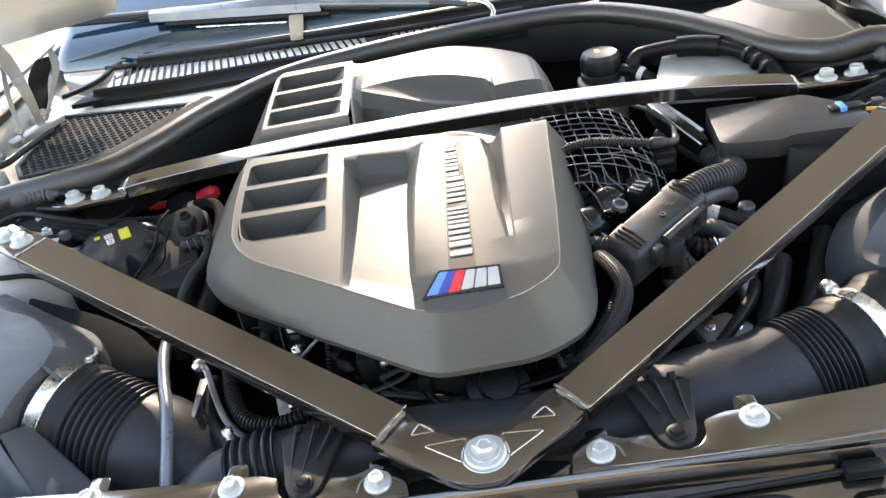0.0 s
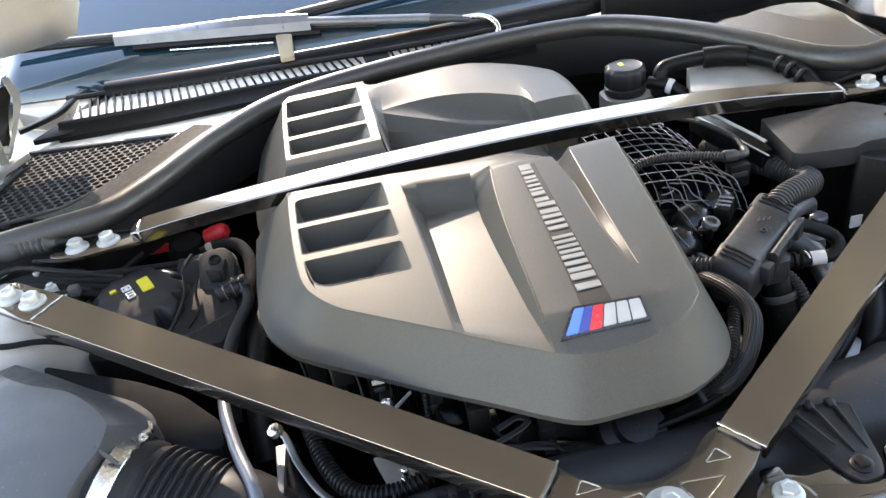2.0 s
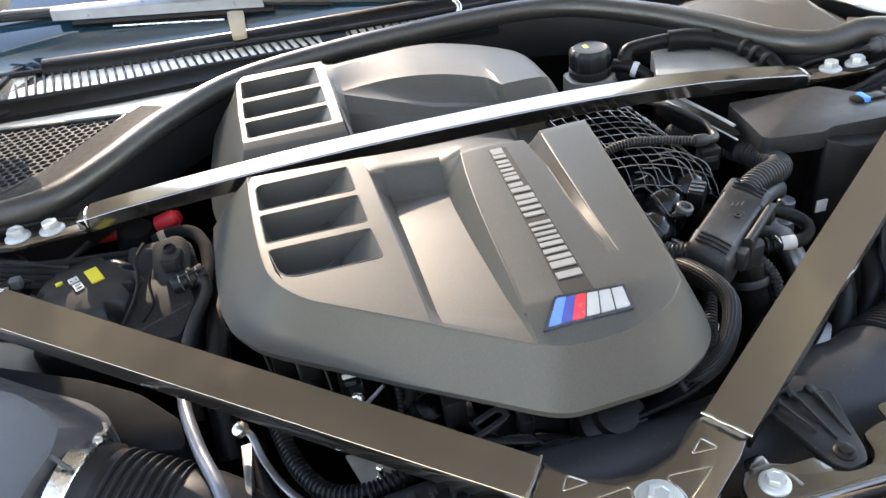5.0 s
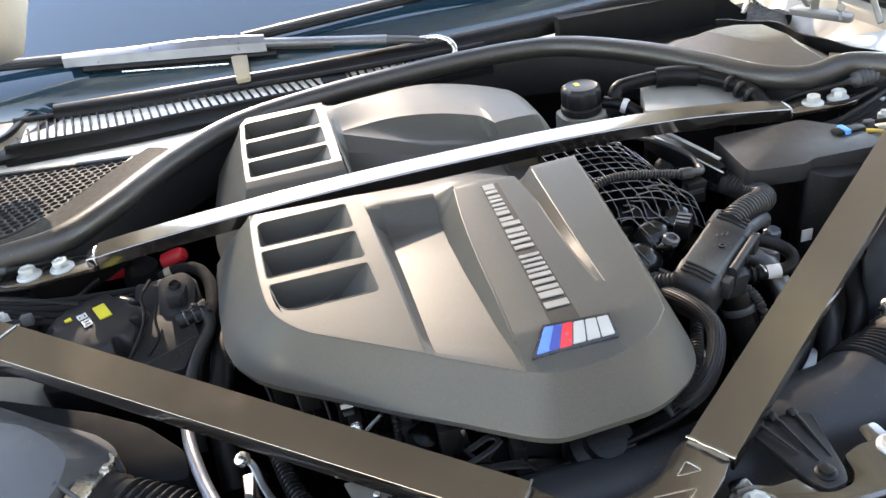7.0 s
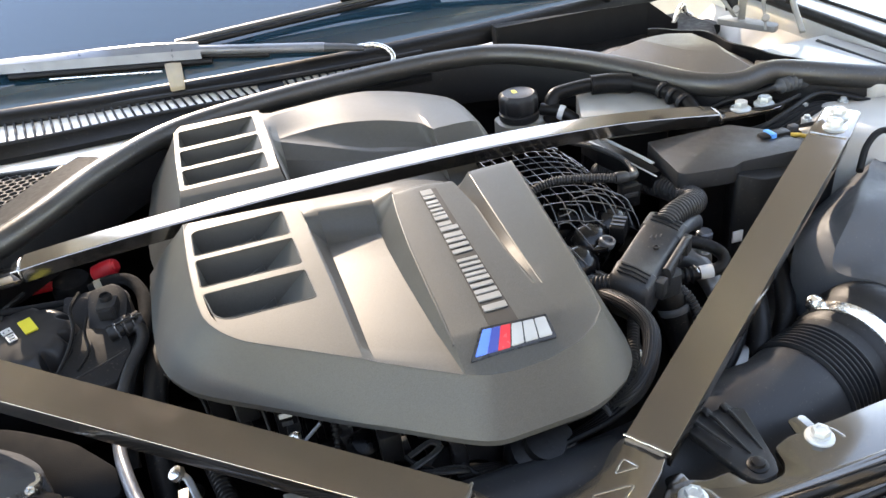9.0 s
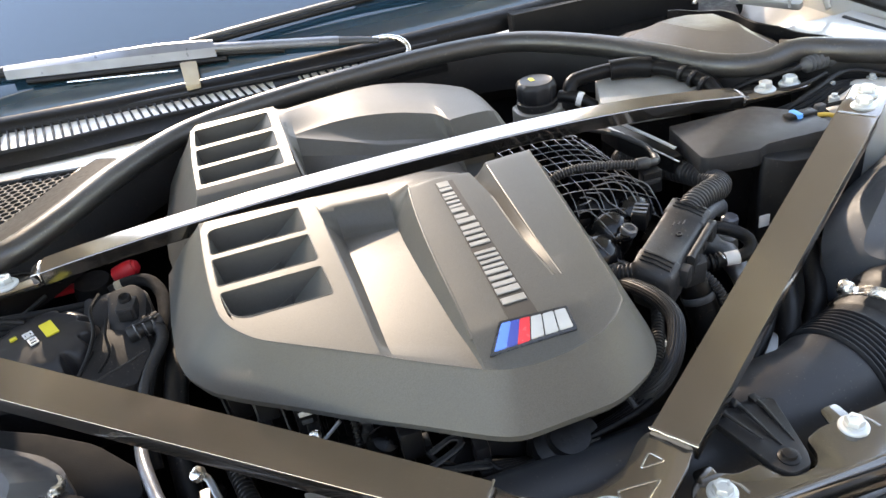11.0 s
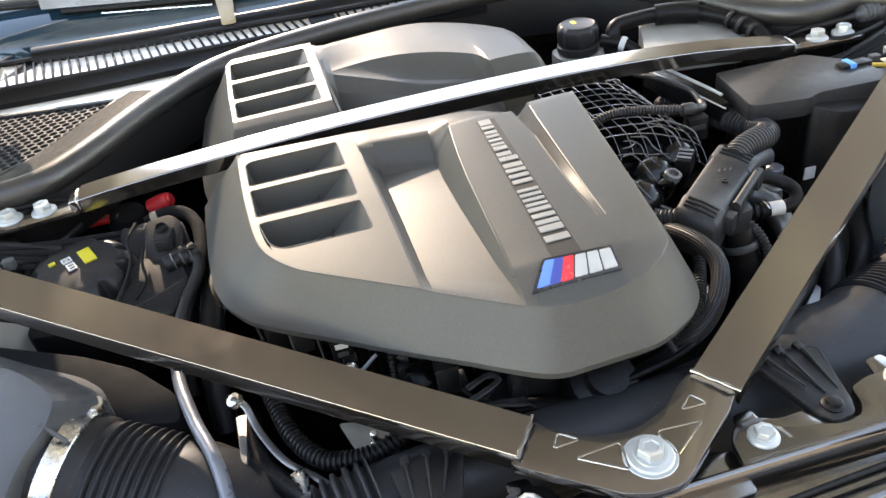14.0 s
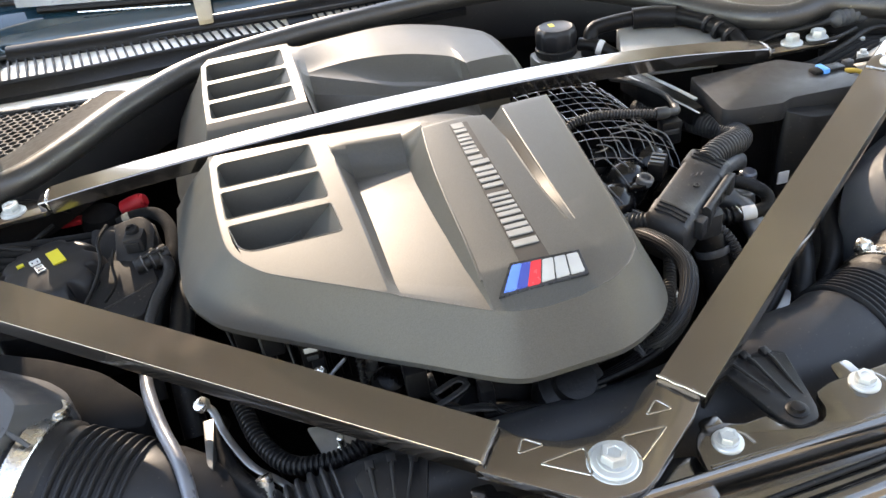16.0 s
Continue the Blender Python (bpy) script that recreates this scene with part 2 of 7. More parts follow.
def prism(outline, z0, z1, bevel=0.0, seg=2, bm=None):
    """An upright slab on an outline of (x, y); z1 may be a function of x, y; the rims are rounded."""
    bm = bm or bmesh.new()
    top = z1 if callable(z1) else (lambda x, y: z1)
    low = z0 if callable(z0) else (lambda x, y: z0)
    a = [bm.verts.new((x, y, low(x, y))) for x, y in outline]
    b = [bm.verts.new((x, y, top(x, y))) for x, y in outline]
    n = len(a)
    made = [bm.faces.new(a[::-1]), bm.faces.new(b)]
    for i in range(n):
        j = (i + 1) % n
        made.append(bm.faces.new((a[i], a[j], b[j], b[i])))
    bmesh.ops.recalc_face_normals(bm, faces=made)
    if bevel:
        edges = {e for f in made for e in f.edges}
        bmesh.ops.bevel(bm, geom=list(edges), offset=bevel, segments=seg, affect="EDGES", profile=0.5, clamp_overlap=True)
    return bm


def box(x0, x1, y0, y1, z0, z1, bevel=0.0, bm=None, seg=2):
    return prism([(x0, y0), (x1, y0), (x1, y1), (x0, y1)], z0, z1, bevel, seg, bm)


def turned(profile, at, axis=(0, 0, 1), seg=20, bm=None):
    """A body of rotation: profile of (radius, height) along the axis."""
    bm = bm or bmesh.new()
    q = Vector(axis).normalized().to_track_quat("Z", "Y")
    c = Vector(at)
    rings = []
    for r, h in profile:
        rings.append([c + q @ Vector((max(r, 1e-5) * math.cos(2 * math.pi * k / seg), max(r, 1e-5) * math.sin(2 * math.pi * k / seg), h)) for k in range(seg)])
    return faces_from(bm, rings)


def rounded(pts, r, seg=4):
    """An outline of (x, y) with its corners rounded."""
    out = []
    n = len(pts)
    for i in range(n):
        p, a, b = Vector(pts[i]), Vector(pts[i - 1]), Vector(pts[(i + 1) % n])
        da, db = (a - p), (b - p)
        k = min(r, da.length * 0.45, db.length * 0.45)
        s, e = p + da.normalized() * k, p + db.normalized() * k
        for j in range(seg + 1):
            t = j / seg
            q = s * (1 - t) ** 2 + p * 2 * t * (1 - t) + e * t * t
            out.append((q.x, q.y))
    return out


def hex_bolt(parent, at, axis=(0, 0, 1), washer=0.0125, head=0.0078, tall=0.009, material=None, name="bolt"):
    """A flanged hexagon bolt with a dished washer."""
    bm = turned([(washer * 0.6, -0.001), (washer, -0.001), (washer, 0.0015), (washer * 0.93, 0.0026), (washer * 0.72, 0.0034),
                 (washer * 0.70, 0.0044), (head * 0.95, 0.0048), (head * 0.5, 0.0048)], at, axis, 24)
    q = Vector(axis).normalized().to_track_quat("Z", "Y")
    c = Vector(at)
    rot = (at[0] * 37.0 + at[1] * 11.0) % 1.0
    rings = []
    for r, h in ((head * 1.14, 0.0036), (head * 1.14, 0.0036 + tall * 0.55), (head * 1.02, 0.0036 + tall * 0.70), (head * 0.66, 0.0036 + tall * 0.70), (head * 0.58, 0.0036 + tall * 0.60)):
        rings.append([c + q @ Vector((r * math.cos(math.pi / 3 * k + rot), r * math.sin(math.pi / 3 * k + rot), h)) for k in range(6)])
    faces_from(bm, rings)
    return part(name, bm, material or ZINC, parent, "", 30)

# ---- setting ----
bm = bmesh.new()
n = 24
S = 400.0
for i in range(n + 1):
    for j in range(n + 1):
        x, y = (i / n * 2 - 1) * S, (j / n * 2 - 1) * S
        bm.verts.new((x, y, -0.02))
bm.verts.ensure_lookup_table()
for i in range(n):
    for j in range(n):
        a = i * (n + 1) + j
        bm.faces.new((bm.verts[a], bm.verts[a + n + 1], bm.verts[a + n + 2], bm.verts[a + 1]))
solid("ground", bm, GRASS, "sunlit dry grass beside the drive", "ground", kind="structure")
# unseen drive, kept pale so that it bounces light into the bay
solid("pavement", box(-2.0, 9.0, -9.0, 6.0, -0.15, 0.0), ASPHALT, "unseen drive under the car, pale to bounce light up", "pavement", kind="structure")

# unseen wall added in front of the car; it gives the brown reflections
solid("wall_unseen", box(-4.0, 9.0, -7.3, -7.0, -0.1, 5.6), WALL, "plain brown wall added out of view for its reflections", "wall", kind="structure")

# parked car on the grass beside the drive
CAR_AT, CAR_ALONG, CAR_IN = Vector((-2.215, 2.31, 0.0)), Vector((-0.8, -0.6, 0.0)), Vector((-0.6, 0.8, 0.0))


def on_car(u, v, z):
    """u runs from the near wheel towards the far end, v from the near flank inwards."""
    return CAR_AT + CAR_ALONG * u + CAR_IN * v + Vector((0, 0, z))


parked = thing("parked_car", CAR_AT, "dark bronze car parked on the grass", "car")
rings = []
for u, low, sill, waist, roof, inset in ((-0.44, 0.34, 0.42, 0.70, 0.74, 0.10), (-0.41, 0.28, 0.40, 0.84, 0.90, 0.04), (-0.36, 0.30, 0.50, 0.90, 0.97, 0.01), (-0.33, 0.44, 0.55, 0.91, 1.00, 0.0), (-0.22, 0.64, 0.70, 0.92, 1.08, 0.0), (0.0, 0.72, 0.76, 0.93, 1.25, 0.0), (0.22, 0.64, 0.70, 0.93, 1.38, 0.0), (0.34, 0.40, 0.52, 0.93, 1.41, 0.0),
                                         (0.42, 0.22, 0.40, 0.93, 1.42, 0.0), (1.60, 0.22, 0.40, 0.92, 1.42, 0.0), (2.30, 0.22, 0.40, 0.91, 1.20, 0.0), (2.42, 0.40, 0.52, 0.90, 1.00, 0.0), (2.74, 0.68, 0.72, 0.88, 0.92, 0.0), (3.08, 0.42, 0.50, 0.82, 0.84, 0.02), (3.30, 0.25, 0.40, 0.66, 0.70, 0.12)):
    half = [(inset + 0.06, low), (inset, low + 0.02), (inset, sill), (inset + 0.02, waist), (inset + 0.10, waist + 0.03), (inset + 0.22, max(waist + 0.04, roof - 0.06)), (inset + 0.34, max(waist + 0.05, roof))]
    rings.append([on_car(u, v, z) for v, z in half] + [on_car(u, 1.80 - v, z) for v, z in reversed(half)])
part("body", faces_from(bmesh.new(), rings), CAR_PAINT, parked, "", 40)
for u in (0.0, 2.74):
    for v, out in ((0.03, -1), (1.77, 1)):
        tyre = part("wheel", turned([(0.20, -0.10), (0.30, -0.11), (0.325, -0.09), (0.33, -0.03), (0.33, 0.03), (0.325, 0.09), (0.30, 0.11), (0.22, 0.105), (0.215, 0.06), (0.03, 0.05)], on_car(u, v - out * 0.08, 0.33), CAR_IN * out, 40), RUBBER, parked, "black tyre")
        rim = part("rim", turned([(0.16, 0.055), (0.215, 0.07), (0.218, 0.10), (0.205, 0.105), (0.195, 0.085), (0.165, 0.065)], on_car(u, v - out * 0.08, 0.33), CAR_IN * out, 36), HINGE, tyre, "pale alloy rim")
        for k in range(5):
            a = 2 * math.pi * k / 5
            c, e = on_car(u, v + out * 0.005, 0.33), CAR_ALONG * math.cos(a) + Vector((0, 0, math.sin(a)))
            part("spoke", sweep(bmesh.new(), [c, c + e * 0.10, c + e * 0.20], 0.022, 8), HINGE, rim)
for u0, u1 in ((0.55, 1.05), (1.10, 1.75)):
    rings = [[on_car(u, v, z) for v, z in ((0.098, 0.985), (0.200, 1.330), (0.230, 1.330), (0.130, 0.985))] for u in (u0, u1)]
    part("side_window", faces_from(bmesh.new(), rings), GLASS, parked, "dark side window")

# unseen floor and sides of the engine bay, coloured near black as deep shade
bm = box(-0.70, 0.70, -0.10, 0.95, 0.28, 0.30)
solid("floor", bm, ENGINE, "undertray of the engine bay, near black for deep shade", "undertray", kind="structure")
solid("wall_north", box(-0.70, 0.70, 0.86, 0.90, 0.30, 0.82), ENGINE, "bulkhead behind the engine, near black for deep shade", "bulkhead", kind="structure")
solid("wall_south", box(-0.70, 0.70, -0.14, -0.10, 0.30, 0.70), ENGINE, "radiator pack behind the front panel, near black for deep shade", "radiator", kind="structure")


def inner_wing(side):
    """White inner wing with the domed strut tower."""
    s = side
    rings = []
    for y in np.linspace(-0.10, 0.95, 60):
        dome = math.exp(-((y - 0.42) / 0.13) ** 2)
        inner = 0.66 - 0.17 * dome
        top = 0.80 + 0.035 * dome
        top += 0.004 * math.sin(y * 38.0) + 0.003 * math.sin(y * 71.0 + 1.0)
        inner += 0.004 * math.sin(y * 29.0)
        rings.append([(s * (inner + 0.01), y, 0.30), (s * inner, y, 0.55), (s * (inner + 0.004), y, top - 0.05), (s * (inner + 0.025), y, top - 0.008),
                      (s * (inner + 0.06), y, top), (s * (inner + 0.08), y, top + 0.006 * math.sin(y * 47.0)), (s * (inner * 0.45 + 0.395), y, top - 0.006 + 0.004 * math.sin(y * 33.0)), (s * 0.70, y, top + 0.004), (s * 0.745, y, 0.83), (s * 0.76, y, 0.835), (s * 0.76, y, 0.30)])
    bm = faces_from(bmesh.new(), rings)
    return bm


solid("wall_west", inner_wing(-1), INNER, "off-white painted inner wing and strut tower", "inner wing", kind="structure", angle=60)
solid("wall_east", inner_wing(1), INNER, "off-white painted inner wing and strut tower", "inner wing", kind="structure", angle=60)

# ---- engine cover ----
cover = thing("engine_cover", (-0.08, 0.4, 0.80), "satin warm-grey plastic engine cover with slatted vents", "engine cover")


def lerp(a, b, t):
    return tuple(p + (q - p) * t for p, q in zip(a, b))


def along(line, t):
    """The point at t (0 to 1) of a polyline, by its y."""
    y0, y1 = line[0][1], line[-1][1]
    y = y0 + (y1 - y0) * t
    for a, b in zip(line, line[1:]):
        if y <= b[1] + 1e-9:
            return lerp(a, b, (y - a[1]) / max(1e-9, b[1] - a[1]))
    return line[-1]


def strips(bm, lines, n):
    """A sheet lofted across lines that run from front to rear."""
    cols = [[bm.verts.new(along(l, k / n)) for k in range(n + 1)] for l in lines]
    for a, b in zip(cols, cols[1:]):
        for k in range(n):
            bm.faces.new((a[k], b[k], b[k + 1], a[k + 1]))
    return cols


def vent_panel(bm, left, right, slots, ml, mr, lean):
    """A sheet between two lines with slots cut through it; every slot is a pocket with a sloping floor."""

    def at(u, y):
        def on(line):
            for a, b in zip(line, line[1:]):
                if y <= b[1] + 1e-9:
                    return lerp(a, b, (y - a[1]) / max(1e-9, b[1] - a[1]))
            return line[-1]
        p, q = on(left), on(right)
        return Vector(lerp(p, q, u))
    rows, solid_after, corner_rows = [], [], []
    for a, b in slots:
        for j in range(5):
            if j in (0, 4):
                corner_rows.append(len(rows))
            rows.append([bm.verts.new(at(u, a + (b - a) * j / 4 + lean * (0.5 - u))) for u in (0, ml, 1 - mr, 1)])
            solid_after.append(j == 4)
    first = [bm.verts.new(left[0]), bm.verts.new(lerp(left[0], right[0], ml)), bm.verts.new(lerp(left[0], right[0], 1 - mr)), bm.verts.new(right[0])]
    last = [bm.verts.new(lerp(left[-1], right[-1], u)) for u in (0, ml, 1 - mr, 1)]
    lead = []
    yl, yr = slots[0][0] + lean * 0.5, slots[0][0] - lean * 0.5
    for k in range(1, 20):
        t = k / 20
        p = at(0, left[0][1] + (yl - left[0][1]) * t)
        q = at(1, right[0][1] + (yr - right[0][1]) * t)
        lead.append([bm.verts.new(p.lerp(q, u)) for u in (0, ml, 1 - mr, 1)])
    allrows = [first] + lead + rows + [last]
    for k, (a, b) in enumerate(zip(allrows, allrows[1:])):
        for i in range(3):
            if i == 1 and k >= 20 and not solid_after[k - 20]:
                continue
            bm.faces.new((a[i], a[i + 1], b[i + 1], b[i]))
    pockets = []
    for k, m in zip(corner_rows[::2], corner_rows[1::2]):
        pockets.append([rows[k][1].co.copy(), rows[k][2].co.copy(), rows[m][2].co.copy(), rows[m][1].co.copy()])
    return pockets, [r[0].co.copy() for r in allrows]


def round_corners(bm, corners, radii=(0.004, 0.004, 0.004, 0.004), seg=6):
    """Fills the corners of a slot so that its mouth is rounded."""
    P = [Vector(p) for p in corners]
    for i, r in enumerate(radii):
        c, a, b = P[i], P[i - 1], P[(i + 1) % 4]
        s, e = c + (a - c).normalized() * r, c + (b - c).normalized() * r
        arc = []
        for j in range(seg + 1):
            t = j / seg
            arc.append(bm.verts.new(s * (1 - t) ** 2 + c * 2 * t * (1 - t) * 0.75 + (s + e) * 0.5 * 2 * t * (1 - t) * 0.25 + e * t * t))
        cv = bm.verts.new(c)
        for j in range(seg):
            bm.faces.new((cv, arc[j], arc[j + 1]))


def slot_rim(corners, radii=(0.004, 0.004, 0.004, 0.004), r=0.0009):
    """The rounded edge round a slot's mouth."""
    P = [Vector(p) for p in corners]
    pts = []
    for i, R in enumerate(radii):
        c, a, b = P[i], P[i - 1], P[(i + 1) % 4]
        s, e = c + (a - c).normalized() * R, c + (b - c).normalized() * R
        for j in range(7):
            t = j / 6
            pts.append(s * (1 - t) ** 2 + c * 2 * t * (1 - t) * 0.75 + (s + e) * 0.5 * 2 * t * (1 - t) * 0.25 + e * t * t)
    pts.append(pts[0])
    return sweep(bmesh.new(), [p + Vector((0, 0, -r * 0.45)) for p in pts], r, 8)


def pocket(corners, deep):
    """The walls and floor of one vent."""
    bm = bmesh.new()
    c = sum((Vector(p) for p in corners), Vector()) / 4
    top = [Vector(p) for p in corners]
    low = [p + Vector((0, 0, -deep)) + (c - p) * 0.10 for p in top]
    low[0] += Vector((0, 0.012, -0.006))
    low[1] += Vector((-0.030, 0.012, 0.0))
    low[2] += Vector((-0.030, 0, 0.0))
    a = [bm.verts.new(p) for p in top]
    mid = [bm.verts.new(t.lerp(l, 0.12)) for t, l in zip(top, low)]
    b = [bm.verts.new(p) for p in low]
    for i in range(4):
        j = (i + 1) % 4
        bm.faces.new((a[i], a[j], mid[j], mid[i]))
        bm.faces.new((mid[i], mid[j], b[j], b[i]))
    bm.faces.new(b)
    # a stiffening web across the floor
    p0, p1 = low[0].lerp(low[3], 0.15), low[1].lerp(low[2], 0.9)
    up = Vector((0, 0, deep * 0.35))
    w = Vector((0.0006, 0.0012, 0))
    q = [bm.verts.new(v) for v in (p0 - w, p1 - w, p1 + w, p0 + w, p0 - w + up * 0.2, p1 - w + up, p1 + w + up, p0 + w + up * 0.2)]
    for f in ((0, 1, 5, 4), (1, 2, 6, 5), (2, 3, 7, 6), (3, 0, 4, 7), (4, 5, 6, 7)):
        bm.faces.new([q[i] for i in f])
    return bm


def skirt(bm, ridge, foot, lip=0.010):
    """The sloping side from the ridge down to the foot, with a rounded ridge and a turned-in lip."""
    rings = []
    for a, b in zip(ridge, foot):
        a, b = Vector(a), Vector(b)
        d = b - a
        flat = Vector((d.x, d.y, 0)).normalized() if Vector((d.x, d.y, 0)).length > 1e-6 else Vector((0, 0, 0))
        rings.append([a, a + d * 0.035 + Vector((0, 0, 0.0008)), a + d * 0.09, a + d * 0.5 + Vector((0, 0, 0.0025)), a + d * 0.93, b, b - flat * 0.0015 + Vector((0, 0, -lip * 0.7)),
                      b - flat * 0.006 + Vector((0, 0, -lip)), b - flat * 0.02 + Vector((0, 0, -lip * 0.8))])
    faces_from(bm, rings, closed=False)


def eased(line, times):
    """The same line with its corners rounded off."""
    for _ in range(times):
        line = [line[0]] + [a * 0.25 + b * 0.5 + c * 0.25 for a, b, c in zip(line, line[1:], line[2:])] + [line[-1]]
    return line


def subdivide_line(line, n):
    P = [Vector(p) for p in line]
    L = [0]
    for a, b in zip(P, P[1:]):
        L.append(L[-1] + (b - a).length)
    out = []
    for k in range(n + 1):
        s = L[-1] * k / n
        for i in range(len(P) - 1):
            if s <= L[i + 1] + 1e-9:
                out.append(P[i].lerp(P[i + 1], (s - L[i]) / max(1e-9, L[i + 1] - L[i])))
                break
    return out


def in_pieces(line, corners, counts):
    """The line cut at its corners, each piece at even steps."""
    P = [Vector(p) for p in line]
    cuts = [0] + [min(range(len(P)), key=lambda i: (P[i] - Vector(c)).length) for c in corners] + [len(P) - 1]
    out = []
    for a, b, n in zip(cuts, cuts[1:], counts):
        out += subdivide_line(P[a:b + 1], n)[1 if out else 0:]
    return out


# front shell: the lines run from the front ridge to the rear
f_left = [(-0.196, 0.224, 0.861), (-0.215, 0.238, 0.862), (-0.235, 0.263, 0.864), (-0.245, 0.290, 0.866), (-0.251, 0.350, 0.870), (-0.254, 0.424, 0.8745), (-0.254, 0.450, 0.876)]
f_left = [tuple(p) for p in smooth_path(f_left, 0.006)]
f_vent_r = [(-0.118, 0.1715, 0.858), (-0.1225, 0.28, 0.865), (-0.127, 0.36, 0.871), (-0.131, 0.4425, 0.876)]
f_wall_l = [(-0.1155, 0.1700, 0.8573), (-0.1195, 0.28, 0.8635), (-0.1235, 0.34, 0.8680), (-0.1265, 0.378, 0.8715), (-0.1285, 0.405, 0.8745), (-0.1285, 0.4415, 0.876)]
f_val_1 = [(-0.1085, 0.1652, 0.8562), (-0.1095, 0.19, 0.8525), (-0.1100, 0.28, 0.850), (-0.1110, 0.34, 0.849), (-0.1120, 0.380, 0.850), (-0.1130, 0.404, 0.8725), (-0.1130, 0.410, 0.875), (-0.1130, 0.440, 0.876)]
f_val_2 = [(-0.046, 0.122, 0.8547), (-0.0480, 0.15, 0.8555), (-0.051, 0.18, 0.8556), (-0.055, 0.28, 0.8540), (-0.056, 0.34, 0.8530), (-0.055, 0.380, 0.8535), (-0.053, 0.404, 0.8725), (-0.052, 0.410, 0.8748), (-0.052, 0.437, 0.875)]
f_mid_l = [(-0.0445, 0.121, 0.8555), (-0.0445, 0.15, 0.8640), (-0.0440, 0.19, 0.8710), (-0.0435, 0.235, 0.8755), (-0.0420, 0.29, 0.8800), (-0.0380, 0.345, 0.8840), (-0.0330, 0.386, 0.8870), (-0.0310, 0.397, 0.883), (-0.0310, 0.437, 0.8745)]
f_mid_a = [(-0.028, 0.1125, 0.8560), (-0.0280, 0.128, 0.8615), (-0.0280, 0.150, 0.8690), (-0.0275, 0.20, 0.8740), (-0.026, 0.28, 0.8800), (-0.022, 0.35, 0.8853), (-0.019, 0.388, 0.8882), (-0.018, 0.399, 0.884), (-0.018, 0.436, 0.874)]
f_mid_c = [(-0.006, 0.1080, 0.8570), (-0.006, 0.124, 0.8625), (-0.006, 0.150, 0.8705), (-0.006, 0.20, 0.8748), (-0.005, 0.28, 0.8808), (-0.004, 0.35, 0.8860), (-0.002, 0.388, 0.8888), (-0.002, 0.399, 0.884), (-0.002, 0.434, 0.874)]
f_mid_b = [(0.022, 0.1090, 0.8585), (0.022, 0.125, 0.8635), (0.022, 0.150, 0.8703), (0.021, 0.20, 0.8743), (0.018, 0.28, 0.8803), (0.017, 0.35, 0.8855), (0.016, 0.387, 0.8883), (0.016, 0.398, 0.883), (0.016, 0.432, 0.871)]
f_mid_r = [(0.050, 0.1155, 0.8600), (0.050, 0.128, 0.8635), (0.0480, 0.150, 0.8690), (0.0445, 0.19, 0.8727), (0.0405, 0.25, 0.8775), (0.0395, 0.33, 0.8835), (0.0335, 0.384, 0.8875), (0.0325, 0.394, 0.880), (0.0325, 0.43, 0.866)]
f_groove = [(0.053, 0.1168, 0.8602), (0.0520, 0.150, 0.8687), (0.0480, 0.19, 0.8715), (0.0455, 0.25, 0.8690), (0.0480, 0.33, 0.8650), (0.0460, 0.385, 0.860), (0.0450, 0.428, 0.853)]
f_wing_l = [(0.0565, 0.1183, 0.8605), (0.0560, 0.150, 0.8680), (0.0525, 0.19, 0.8712), (0.0545, 0.255, 0.8730), (0.0580, 0.35, 0.8768), (0.0608, 0.405, 0.8788), (0.0612, 0.414, 0.8785), (0.0612, 0.426, 0.862)]
f_wing_m = [(0.0735, 0.1300, 0.8610), (0.0740, 0.152, 0.8660), (0.0755, 0.20, 0.8690), (0.078, 0.28, 0.8725), (0.083, 0.36, 0.8760), (0.0865, 0.405, 0.8785), (0.0870, 0.416, 0.8782), (0.0870, 0.428, 0.862)]
f_right = [(0.087, 0.146, 0.8615), (0.091, 0.168, 0.8635), (0.099, 0.24, 0.8672), (0.107, 0.33, 0.8725), (0.1145, 0.4175, 0.8778), (0.1155, 0.430, 0.862)]
bm = bmesh.new()
slots = [(0.268, 0.3147), (0.3262, 0.3735), (0.3828, 0.4300)]
RADII = [(0.016, 0.004, 0.003, 0.004), (0.003, 0.004, 0.003, 0.003), (0.003, 0.004, 0.003, 0.008)]
pockets, rim_pts = vent_panel(bm, f_left, f_vent_r, slots, 0.056, 0.150, 0.0)
for p, r in zip(pockets, RADII):
    round_corners(bm, p, r)
strips(bm, [f_vent_r, f_wall_l, f_val_1, f_val_2, f_mid_l, f_mid_a, f_mid_c, f_mid_b, f_mid_r, f_groove, f_wing_l, f_wing_m, f_right], 120)
ridge = rim_pts[::-1] + [(-0.157, 0.198, 0.8595)] + [l[0] for l in (f_vent_r, f_wall_l, f_val_1)] + [(-0.077, 0.1433, 0.8555)] + [l[0] for l in (f_val_2, f_mid_l, f_mid_a, f_mid_c, f_mid_b, f_mid_r, f_groove, f_wing_l, f_wing_m)] + f_right
foot = [(-0.309, 0.475, 0.81), (-0.308, 0.445, 0.81), (-0.306, 0.375, 0.808), (-0.301, 0.318, 0.807), (-0.292, 0.286, 0.807), (-0.270, 0.253, 0.807), (-0.244, 0.232, 0.807), (-0.196, 0.197, 0.808),
        (-0.150, 0.162, 0.809), (-0.098, 0.126, 0.810), (-0.066, 0.103, 0.810), (-0.046, 0.0900, 0.810), (-0.030, 0.0838, 0.810), (0.050, 0.0885, 0.809), (0.070, 0.096, 0.808),
        (0.098, 0.113, 0.807), (0.114, 0.133, 0.806), (0.122, 0.160, 0.805), (0.131, 0.24, 0.806), (0.141, 0.34, 0.810), (0.150, 0.43, 0.815), (0.151, 0.446, 0.815)]
